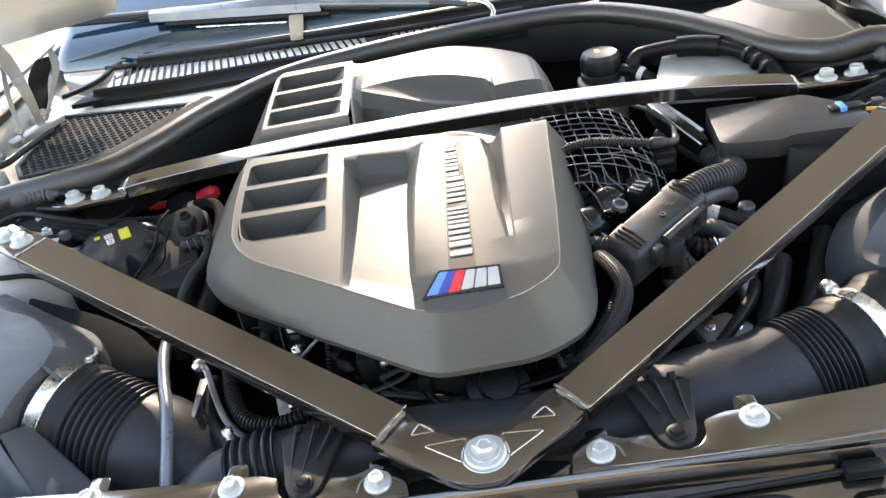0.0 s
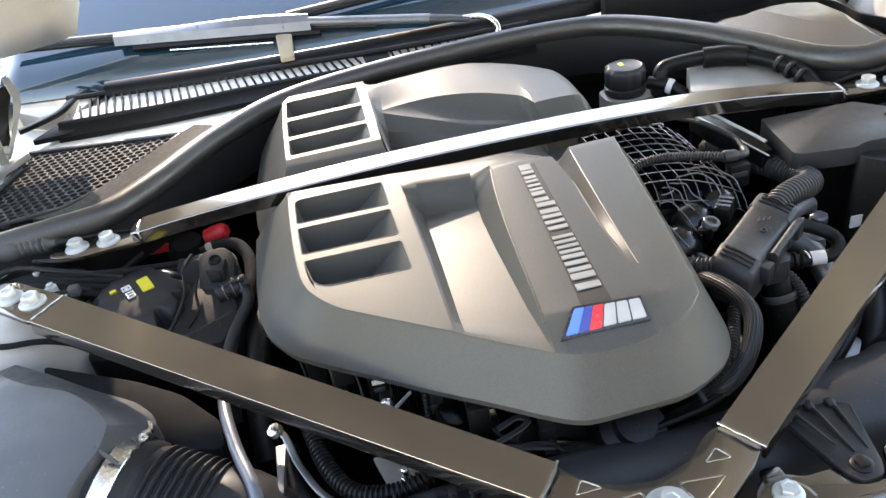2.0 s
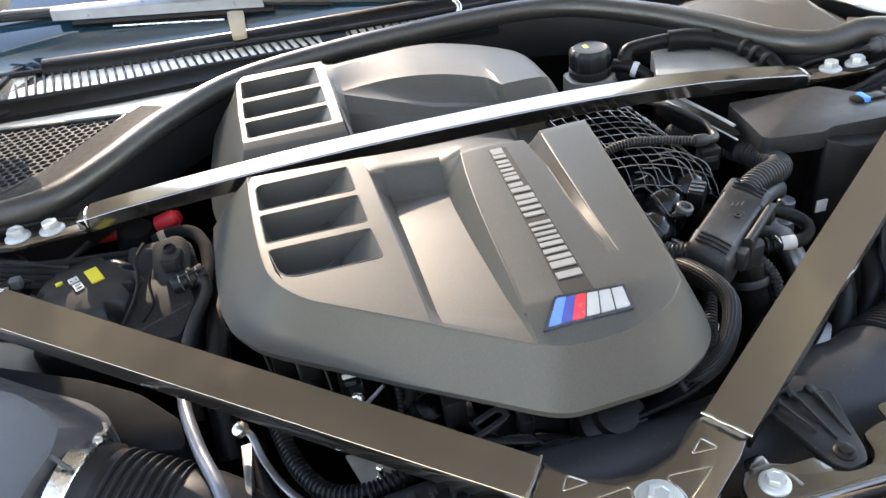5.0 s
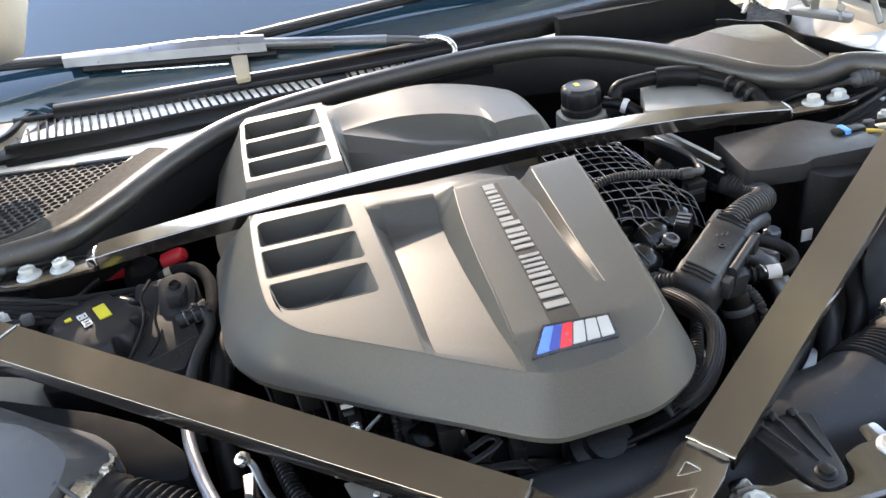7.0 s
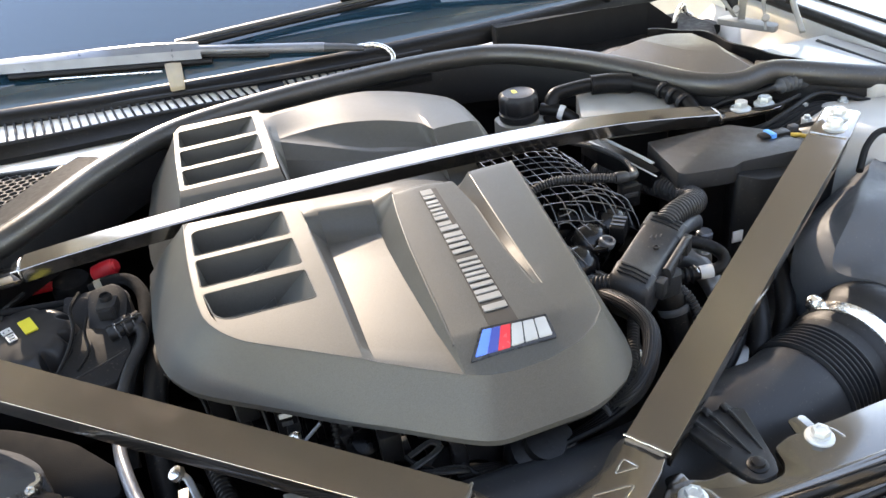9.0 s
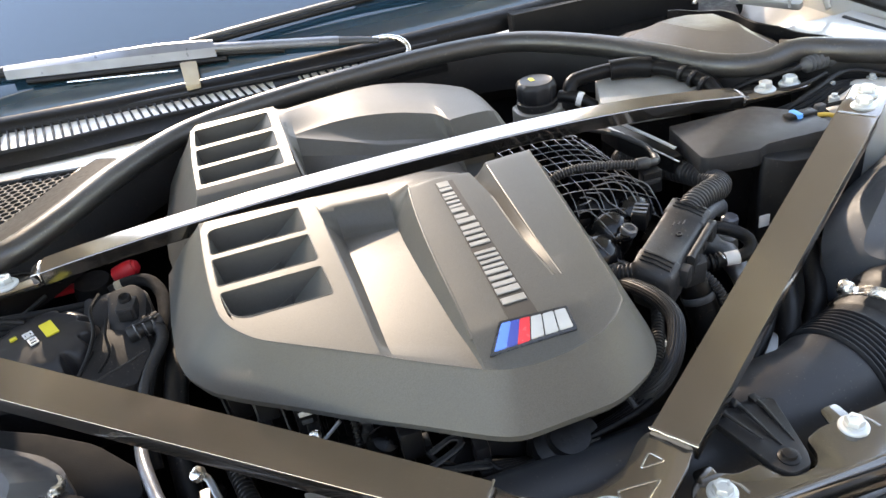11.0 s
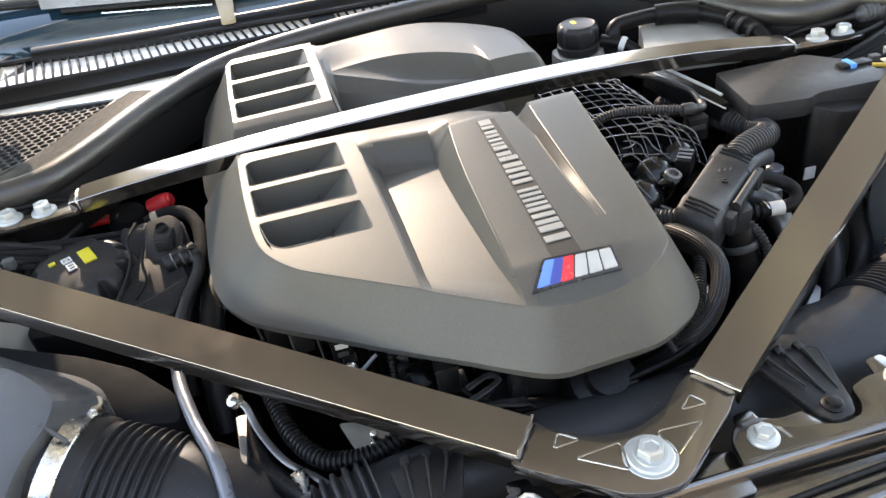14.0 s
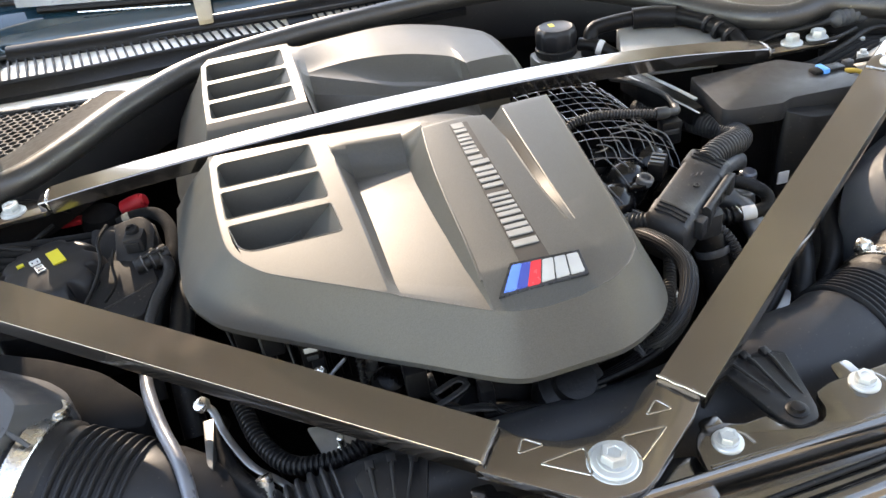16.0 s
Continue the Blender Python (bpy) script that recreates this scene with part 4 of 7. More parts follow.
def hose_bracket(s):
    """Ribbed plastic bracket that holds the charge pipe to the front panel."""
    ob = thing("hose_bracket", (s * 0.155, 0.03, 0.77), "ribbed black plastic bracket on the front panel", "bracket", "pipe brackets")
    o = [(0.122, 0.060), (0.126, 0.072), (0.170, 0.074), (0.179, 0.062), (0.169, 0.008), (0.163, -0.004), (0.146, -0.006), (0.138, 0.004)]
    o = [(s * x, y) for x, y in (o if s < 0 else o[::-1])]
    zf = lambda x, y: 0.7815 + 0.0035 * max(0, (y - 0.02) / 0.055) - 0.010 * max(0, (y - 0.062) / 0.02)
    part("body", prism(rounded(o, 0.004, 3), lambda x, y: zf(x, y) - 0.008, zf, 0.0015), BLACK_SATIN, ob)
    for x0, x1, y0, y1 in ((0.133, 0.145, 0.064, 0.030), (0.149, 0.155, 0.068, 0.020), (0.166, 0.166, 0.066, 0.020)):
        pts = [(s * (x0 + (x1 - x0) * k / 6), y0 + (y1 - y0) * k / 6, zf(0, y0 + (y1 - y0) * k / 6) + 0.0005) for k in range(7)]
        part("rib", sweep(bmesh.new(), pts, lambda a, t: 0.0019 - 0.0011 * a / t, 8), BLACK_SATIN, ob)
        part("notch_block", prism([(s * (x0 - 0.0035), y0 - 0.002), (s * (x0 + 0.0035), y0 - 0.001), (s * (x0 + 0.003), y0 + 0.008), (s * (x0 - 0.004), y0 + 0.007)][::s], zf(0, y0) - 0.004, zf(0, y0) + 0.0022, 0.0008), BLACK_SATIN, ob)
    part("rivet", turned([(0.0085, -0.002), (0.0085, 0.0012), (0.0065, 0.0024), (0.0058, 0.0024), (0.0052, 0.0050), (0.0030, 0.0056)], (s * 0.1526, 0.008, 0.7815), seg=20), BLACK, ob)
    return ob


hose_bracket(-1)
hose_bracket(1)

# ---- air boxes and intake pipes ----
def left_lid(ob):
    """The lid with a stepped flange, a flat top, a crown towards the rear and an arched mouth for the hose."""
    # lines from the rear tip to the front
    flange = [(0.600, 0.346, 0.803), (0.597, 0.305, 0.803), (0.593, 0.255, 0.800), (0.591, 0.222, 0.798), (0.588, 0.199, 0.796), (0.575, 0.180, 0.792), (0.558, 0.160, 0.787), (0.534, 0.133, 0.780), (0.506, 0.103, 0.772), (0.472, 0.068, 0.759), (0.448, 0.045, 0.742)]
    step = [(0.576, 0.318, 0.815), (0.568, 0.278, 0.822), (0.564, 0.243, 0.820), (0.561, 0.216, 0.816), (0.558, 0.198, 0.813), (0.547, 0.182, 0.809), (0.531, 0.163, 0.805), (0.510, 0.138, 0.800), (0.485, 0.110, 0.793), (0.454, 0.078, 0.779), (0.433, 0.055, 0.757)]
    edge = [(0.548, 0.296, 0.826), (0.512, 0.266, 0.831), (0.470, 0.244, 0.829), (0.441, 0.215, 0.827), (0.428, 0.194, 0.824), (0.433, 0.173, 0.818), (0.448, 0.152, 0.812), (0.459, 0.130, 0.804), (0.462, 0.106, 0.796), (0.436, 0.076, 0.783), (0.418, 0.056, 0.760)]
    foot = [(0.549, 0.328, 0.812), (0.509, 0.300, 0.812), (0.466, 0.276, 0.800), (0.425, 0.258, 0.786), (0.402, 0.222, 0.786), (0.444, 0.178, 0.770), (0.458, 0.154, 0.760), (0.468, 0.130, 0.757), (0.462, 0.107, 0.762), (0.432, 0.078, 0.752), (0.414, 0.058, 0.735)]
    heel = [(a + (b - a) * 0.46, c + (d - c) * 0.46, e + 0.001) for (a, c, e), (b, d, _) in zip(flange, step)]
    fine = []
    for line_ in (flange, heel, step, edge, foot):
        P = [Vector((-x, y, z)) for x, y, z in line_]
        P = [P[0] * 2 - P[1]] + P + [P[-1] * 2 - P[-2]]
        line = []
        for a, b, c, d in zip(P, P[1:], P[2:], P[3:]):
            for i in range(6):
                t = i / 6
                soft = 0.5 * (2 * b + (c - a) * t + (2 * a - 5 * b + 4 * c - d) * t * t + (3 * b - a - 3 * c + d) * t ** 3)
                line.append(soft.lerp(b.lerp(c, t), 0.35))
        fine.append(line + [P[-2]])
    up = Vector((0, 0, 1))
    rings = []
    for f, g, m, e, w in zip(*fine):
        ring = [Vector((f.x, f.y, 0.62)), f - up * 0.012, f - up * 0.0012, f.lerp(g, 0.10), f.lerp(g, 0.92), g + up * 0.0012, m - up * 0.0028 + (g - m) * 0.10, m - up * 0.0008 + (e - m) * 0.02, m.lerp(e, 0.06) + up * 0.0002]
        ring += [m.lerp(e, u) + up * 0.0045 * u * (1 - u) * 2 for u in (0.25, 0.5, 0.75)]
        ring += [m.lerp(e, 0.95) + up * 0.0003, e - up * 0.0006, e.lerp(w, 0.05) - up * 0.0004, e.lerp(w, 0.5), w, Vector((w.x, w.y, 0.62))]
        rings.append(ring)
    lid = part("lid", faces_from(bmesh.new(), rings[::-1]), GREY_PL, ob, "smooth facetted lid with a raised flange", 24)
    # black filler added below the flange; it stands for the shaded gap beside the wing
    rings = []
    for x, y, z in flange[3:]:
        f = Vector((-x, y, z))
        rings.append([f + Vector((0.02, 0.02, -0.016)), f + Vector((0.001, 0.001, -0.016)), f + Vector((-0.006, -0.006, -0.022)), f + Vector((-0.022, -0.020, -0.060)), f + Vector((-0.024, -0.022, -0.14)), f + Vector((0.02, 0.02, -0.14))])
    part("gap_filler", faces_from(bmesh.new(), rings[::-1]), BLACK, ob, "black filler drawn as the shaded gap below the flange", 30)
    # flat tongue in front of the mouth
    ridge = [((-0.461, 0.108, 0.792), (-0.450, 0.137, 0.774)), ((-0.440, 0.082, 0.780), (-0.414, 0.108, 0.757)), ((-0.424, 0.062, 0.766), (-0.376, 0.078, 0.738)), ((-0.405, 0.045, 0.745), (-0.350, 0.055, 0.720))]
    rings = []
    for a, b in ridge:
        a, b = Vector(a), Vector(b)
        rings.append([Vector((a.x, a.y, 0.64)), a, a.lerp(b, 0.5) + up * 0.001, a.lerp(b, 0.95), b - up * 0.002, Vector((b.x, b.y, 0.64))])
    part("tongue", faces_from(bmesh.new(), rings), GREY_PL, ob, "flat tongue below the hose", 24)
    part("catch", tube([(-0.437, 0.176, 0.818), (-0.428, 0.171, 0.808), (-0.422, 0.168, 0.800)], 0.0022, 8, 0.003), GREY_PL, lid, "small catch on the mouth")


def air_box(s):
    ob = thing("air_box", (s * 0.50, 0.15, 0.60), "moulded dark grey plastic air filter box", "air box", "air filter boxes")
    # stations from the rear tip to the front: flange, shoulder, crown, inner edge, inner wall foot
    rear = [((0.579, 0.352, 0.802), (0.561, 0.338, 0.803), (0.544, 0.322, 0.817), (0.523, 0.310, 0.818), (0.507, 0.336, 0.776)),
             ((0.573, 0.272, 0.801), (0.553, 0.270, 0.804), (0.527, 0.265, 0.826), (0.475, 0.272, 0.826), (0.453, 0.308, 0.776)),
             ((0.569, 0.213, 0.796), (0.549, 0.215, 0.801), (0.512, 0.220, 0.829), (0.431, 0.232, 0.825), (0.397, 0.270, 0.772))]
    front = [((0.535, 0.160, 0.791), (0.518, 0.170, 0.796), (0.480, 0.182, 0.816), (0.390, 0.204, 0.781), (0.372, 0.224, 0.740)),
             ((0.500, 0.118, 0.783), (0.488, 0.128, 0.788), (0.465, 0.140, 0.808), (0.406, 0.154, 0.786), (0.410, 0.158, 0.740)),
             ((0.470, 0.081, 0.768), (0.460, 0.088, 0.773), (0.450, 0.098, 0.797), (0.415, 0.112, 0.780), (0.419, 0.116, 0.735)),
             ((0.450, 0.043, 0.740), (0.442, 0.049, 0.748), (0.435, 0.053, 0.774), (0.420, 0.070, 0.765), (0.424, 0.074, 0.700))]
    st = rear + front
    if s < 0:
        left_lid(ob)
    fine = []
    for k in range(5) if s > 0 else ():
        P = [Vector(row[k]) for row in st]
        P = [P[0] * 2 - P[1]] + P + [P[-1] * 2 - P[-2]]
        line = []
        for a, b, c, d in zip(P, P[1:], P[2:], P[3:]):
            for i in range(5):
                t = i / 5
                line.append(0.5 * (2 * b + (c - a) * t + (2 * a - 5 * b + 4 * c - d) * t * t + (3 * b - a - 3 * c + d) * t ** 3))
        fine.append(line + [P[-2]])
    rings = []
    for f, g, m, e, w in zip(*fine):
        out = (f - g)
        out.z = 0
        out.normalize()
        up = Vector((0, 0, 1))
        m = g.lerp(e, 0.40) + up * 0.0035
        ring = [Vector((f.x, f.y, 0.62)), f - up * 0.010, f - up * 0.0015, f - out * 0.0015, f - out * 0.008 + up * 0.0004, g + out * 0.003 - up * 0.0012, g + up * 0.0004, g.lerp(m, 0.08) + up * 0.0040, g.lerp(m, 0.5) + up * 0.0022,
                m, m.lerp(e, 0.4) + up * 0.0010, m.lerp(e, 0.8) + up * 0.0012, m.lerp(e, 0.94) - up * 0.0004, e - up * 0.0022, e.lerp(w, 0.08) - up * 0.0016, e.lerp(w, 0.5), w, Vector((w.x, w.y, 0.62))]
        rings.append([(s * p.x, p.y, p.z) for p in ring])
    if s > 0:
        part("lid", faces_from(bmesh.new(), rings), GREY_PL, ob, "smooth facetted lid with a raised flange", 34)
    # dark lower shell towards the engine
    low = [(0.530, 0.335), (0.430, 0.292), (0.385, 0.268), (0.348, 0.232), (0.346, 0.205), (0.400, 0.214), (0.45, 0.222), (0.50, 0.24)]
    low = [(s * x, y) for x, y in (low if s < 0 else low[::-1])]
    if s < 0:
        part("lower_shell", prism(rounded(low, 0.010), 0.60, lambda x, y: 0.778 + 0.32 * (y - 0.27) - 0.05 * max(0, 0.43 - abs(x)), 0.003, 2), CHANNEL, ob, "black lower shell")
    for x, y, z in ((0.620, 0.300, 0.790), (0.622, 0.235, 0.780)) + (((0.548, 0.125, 0.766),) if s > 0 else ()):
        lug = part("screw_lug", turned([(0.011, -0.030), (0.011, 0.0), (0.006, 0.001), (0.006, 0.004), (0.003, 0.004)], (s * x, y, z), (s * 0.2, 0, 1), 16), BLACK_SATIN, ob, "screw boss on the flange")
        part("screw", turned([(0.0055, 0.0), (0.0055, 0.004), (0.003, 0.005), (0.002, 0.003)], (s * x, y, z + 0.003), (s * 0.2, 0, 1), 6), BLACK_SATIN, lug)
    return ob


def intake_hose(name, label, centre, axis, r, tail, clamp_screw, gap, pitch, flare=1.17):
    """A corrugated intake hose: collar, steel clamp, bellows and a smooth moulded pipe."""
    c, a = Vector(centre), Vector(axis).normalized()
    ob = thing(name, centre, label, "intake hose", "intake hoses")
    part("collar", turned([(r * 1.05, -0.020 - (flare - 1.03) * 0.28), (r * (flare - 0.01), -0.018 - (flare - 1.03) * 0.22), (r * flare, -0.032 + (1.17 - flare) * 0.08), (r * (1.06 + (flare - 1.06) * 0.4), -0.024), (r * 1.06, -0.020), (r * 1.06, -0.016), (r * 1.03, -0.013), (r * 1.03, 0.018), (r * 0.98, 0.022)], c, a, 48), BLACK_SATIN, ob)
    part("clamp", turned([(r * 1.04, -0.0085), (r * 1.062, -0.0085), (r * 1.072, -0.0078), (r * 1.066, -0.0065), (r * 1.066, 0.0065), (r * 1.072, 0.0078), (r * 1.062, 0.0085), (r * 1.04, 0.0085)], c, a, 64), STEEL, ob, "bright steel hose clamp")
    v = (Vector(clamp_screw) - c)
    v = (v - a * v.dot(a)).normalized()
    w = a.cross(v)
    sc = c + v * r * 1.14
    part("clamp_screw", turned([(0.0075, -0.006), (0.0085, -0.004), (0.0085, 0.003), (0.0075, 0.005), (0.004, 0.005), (0.0035, 0.003)], sc, v * 0.7 + w * 0.7, 14), STEEL, ob)
    part("clamp_lug", turned([(0.004, -0.010), (0.005, 0.0), (0.004, 0.010)], sc - v * 0.006, w, 10), STEEL, ob)
    # bellows: rings of crests and valleys
    part("neck", turned([(r * 0.99, 0.020), (r * 0.975, 0.024), (r * 0.97, gap + 0.002)], c, a, 48), BLACK_SATIN, ob, "smooth black neck")
    prof = [(r * 0.95, gap)]
    h = gap
    for _ in range(8):
        prof += [(r * 0.92, h), (r * 0.925, h + pitch * 0.26), (r * 1.005, h + pitch * 0.36), (r * 1.022, h + pitch * 0.44), (r * 1.022, h + pitch * 0.58), (r * 1.005, h + pitch * 0.66), (r * 0.925, h + pitch * 0.76)]
        h += pitch
    prof += [(r * 0.94, h), (r * 0.96, h + 0.004)]
    part("bellows", turned(prof, c, a, 64), HOSE, ob, "ribbed black bellows")
    start = c + a * (h + 0.002)
    path = smooth_path([start, start + a * 0.03] + [Vector(p) for p in tail], 0.008)
    part("pipe", sweep(bmesh.new(), path, lambda q, t: r * (0.965 - 0.30 * (q / t) ** 1.3), 40), HOSE, ob, "smooth black moulded pipe", 60)
    return ob


air_box(-1)
air_box(1)
intake_hose("intake_hose", "black corrugated intake hose with steel clamp", (0.361, 0.134, 0.717), (-0.955, -0.29, -0.02), 0.0565,
            [(0.21, 0.098, 0.716), (0.13, 0.086, 0.712), (0.03, 0.088, 0.706), (-0.06, 0.095, 0.700)], (0.349, 0.179, 0.765), 0.035, 0.0057)
intake_hose("intake_hose", "black corrugated intake hose with steel clamp", (-0.440, 0.180, 0.740), (0.86, -0.36, -0.26), 0.0585,
            [(-0.275, 0.105, 0.66), (-0.22, 0.10, 0.60), (-0.18, 0.14, 0.54)], (-0.404, 0.226, 0.800), 0.026, 0.0080, 1.035)

charge = thing("charge_pipe", (-0.1, 0.09, 0.72), "smooth dark plastic charge pipe behind the front panel", "pipe")
part("pipe", tube([(0.075, 0.080, 0.730), (0.03, 0.080, 0.730), (-0.03, 0.080, 0.731), (-0.10, 0.078, 0.734), (-0.16, 0.073, 0.737), (-0.195, 0.068, 0.737)], 0.034, 32, 0.01), HOSE, charge, "", 60)
part("bellows", ribbed([(-0.190, 0.069, 0.737), (-0.21, 0.066, 0.736), (-0.232, 0.062, 0.733)], 0.0405, 0.0085, 0.006, 36), HOSE, charge, "ribbed black bellows")
part("elbow", tube([(-0.230, 0.062, 0.733), (-0.252, 0.058, 0.725), (-0.275, 0.052, 0.700), (-0.285, 0.05, 0.65), (-0.285, 0.05, 0.58)], 0.037, 28, 0.008), HOSE, charge, "", 60)
part("clamp_screw", turned([(0.005, -0.008), (0.005, 0.006), (0.0065, 0.006), (0.0065, 0.012), (0.003, 0.013)], (-0.248, 0.105, 0.745), (-0.2, 0.5, 0.8), 12), STEEL, charge, "bright clamp screw")

# ---- pipes and clips between the left air box and the engine ----
solid("coolant_line", tube([(-0.352, 0.275, 0.755), (-0.343, 0.232, 0.765), (-0.330, 0.185, 0.765), (-0.314, 0.140, 0.765), (-0.306, 0.100, 0.755), (-0.303, 0.06, 0.735), (-0.302, 0.03, 0.70)], 0.0060, 14), PIPE,
      "bent grey painted metal line", "pipe")
clipb = thing("metal_clip", (-0.29, 0.19, 0.74), "bent bright steel clip with rubber line", "clip")
part("plate", tube([(-0.296, 0.202, 0.764), (-0.288, 0.196, 0.760), (-0.280, 0.175, 0.745), (-0.262, 0.140, 0.740), (-0.240, 0.112, 0.745), (-0.222, 0.090, 0.745)], 0.0036, 8, 0.005, 0.5), ALU, clipb)
part("nut", turned([(0.006, -0.002), (0.0075, 0), (0.0065, 0.005), (0.003, 0.006)], (-0.295, 0.200, 0.764), (-0.4, -0.2, 1), 12), STEEL, clipb)
part("line", tube([(-0.288, 0.205, 0.735), (-0.292, 0.185, 0.735), (-0.282, 0.150, 0.728), (-0.258, 0.115, 0.728), (-0.232, 0.088, 0.730)], 0.0095, 14), RUBBER, clipb, "black rubber line")
part("bracket_plate", prism([(-0.300, 0.198), (-0.297, 0.145), (-0.292, 0.140), (-0.290, 0.198)], 0.715, 0.748, 0.001), ALU, clipb)
solid("corrugated_conduit", ribbed([(-0.270, 0.225, 0.760), (-0.262, 0.190, 0.757), (-0.250, 0.150, 0.753), (-0.228, 0.118, 0.752), (-0.195, 0.106, 0.756), (-0.168, 0.110, 0.760), (-0.140, 0.125, 0.760)], 0.0085, 0.0046, 0.0022, 16), BLACK,
      "black corrugated cable conduit", "conduit")
plateb = thing("sensor_bracket", (-0.19, 0.14, 0.74), "small grey sheet bracket with a bolt", "bracket")
part("plate", prism(rounded([(-0.212, 0.160), (-0.172, 0.150), (-0.166, 0.112), (-0.198, 0.112)], 0.004), 0.742, 0.745, 0.0006), ALU, plateb)
part("stud", turned([(0.005, 0), (0.005, 0.006), (0.0032, 0.007), (0.0032, 0.018), (0.002, 0.019)], (-0.184, 0.122, 0.745), seg=12), STEEL, plateb)

# ---- engine beneath the cover ----
engine = thing("engine_block", (-0.08, 0.45, 0.5), "dark engine block with plugs and lines", "engine")
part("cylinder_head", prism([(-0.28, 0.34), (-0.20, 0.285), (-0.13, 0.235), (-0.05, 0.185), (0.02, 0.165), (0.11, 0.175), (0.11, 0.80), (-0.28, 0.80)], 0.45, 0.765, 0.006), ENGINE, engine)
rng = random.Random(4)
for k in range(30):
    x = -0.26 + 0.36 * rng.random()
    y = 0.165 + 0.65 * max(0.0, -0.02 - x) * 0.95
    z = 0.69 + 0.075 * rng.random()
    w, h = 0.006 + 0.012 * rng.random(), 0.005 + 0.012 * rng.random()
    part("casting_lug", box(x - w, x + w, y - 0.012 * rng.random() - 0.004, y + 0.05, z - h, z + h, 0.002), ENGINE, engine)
for x, y, z, m_ in ((-0.252, 0.272, 0.772, BLACK), (-0.228, 0.258, 0.772, BLACK_SATIN), (-0.194, 0.232, 0.768, BLACK), (-0.110, 0.162, 0.765, BLACK_SATIN), (0.045, 0.138, 0.770, BLACK)):
    c = part("plug", box(x - 0.010, x + 0.010, y - 0.008, y + 0.012, z - 0.018, z + 0.014, 0.0025), m_, engine, "black electrical plug")
    if abs(x + 0.194) < 0.002:
        part("latch", box(x - 0.006, x + 0.006, y - 0.0098, y - 0.0075, z + 0.004, z + 0.009, 0.0004), WHITE, c, "white latch")
        part("socket", box(x - 0.005, x + 0.005, y - 0.0095, y - 0.0075, z - 0.006, z - 0.001, 0.0004), GREY_PL, c)
part("bolt_head", turned([(0.0055, -0.004), (0.006, 0.002), (0.005, 0.004), (0.003, 0.005), (0.001, 0.004)], (-0.190, 0.204, 0.762), (0, -0.6, 1), 16), STEEL, engine, "bright bolt head")
part("vacuum_ball", turned([(0.004, -0.014), (0.012, -0.010), (0.0155, 0.0), (0.012, 0.010), (0.004, 0.014)], (-0.133, 0.172, 0.760), (0.3, -0.5, 1), 24), GLOSS, engine, "glossy black knob")
part("clip_plate", tube([(-0.116, 0.138, 0.760), (-0.108, 0.128, 0.760), (-0.088, 0.132, 0.762), (-0.070, 0.140, 0.764), (-0.076, 0.149, 0.764), (-0.098, 0.142, 0.762)], 0.0032, 8, 0.004, 0.5), CHARCOAL, engine, "grey U-shaped clip")
for k, (a, b) in enumerate((((-0.27, 0.288, 0.775), (-0.262, 0.262, 0.74)), ((-0.24, 0.265, 0.775), (-0.236, 0.24, 0.73)), ((-0.215, 0.250, 0.778), (-0.21, 0.222, 0.735)), ((-0.165, 0.20, 0.775), (-0.205, 0.196, 0.742)), ((0.0, 0.128, 0.775), (0.075, 0.150, 0.772)))):
    part("thin_line", sweep(bmesh.new(), [a, b], 0.0018 if k != 4 else 0.006, 8), PIPE if k == 3 else BLACK, engine)
part("wire_conduit", ribbed([(-0.152, 0.205, 0.785), (-0.153, 0.190, 0.765), (-0.155, 0.178, 0.735), (-0.156, 0.17, 0.70)], 0.0045, 0.004, 0.0012, 10), BLACK, engine)
part("wire_bracket", tube([(-0.095, 0.118, 0.765), (-0.070, 0.105, 0.770), (-0.055, 0.108, 0.762), (-0.064, 0.122, 0.755), (-0.095, 0.128, 0.752)], 0.0030, 8, 0.004, 0.6), BLACK_SATIN, engine)
for k in range(4):
    o = 0.006 * k
    part("cable", tube([(0.150 - o * 0.5, 0.175 + o, 0.772), (0.130 - o * 0.6, 0.140 + o, 0.770), (0.095 - o * 0.3, 0.116 + o * 0.8, 0.764 - 0.3 * o), (0.045, 0.108 + o * 0.6, 0.758 - 0.4 * o), (-0.01, 0.110 + o * 0.5, 0.748 - 0.4 * o), (-0.06, 0.12 + o, 0.735)], 0.0030, 10), BLACK, engine, "thin black cable")
part("cable_clip", tube([(0.078, 0.106, 0.775), (0.074, 0.118, 0.780), (0.066, 0.128, 0.774)], 0.0025, 8, 0.003), BLACK_SATIN, engine, "small black cable clip")
part("fuel_line", tube([(-0.22, 0.195, 0.765), (-0.16, 0.150, 0.758), (-0.11, 0.118, 0.752), (-0.07, 0.09, 0.745)], 0.0035, 8), BLACK, engine)
part("thermostat", turned([(0.03, -0.02), (0.032, 0), (0.030, 0.012), (0.020, 0.016), (0.018, 0.024), (0.006, 0.025)], (0.015, 0.118, 0.748), (0.1, -0.5, 1), 20), ENGINE, engine)

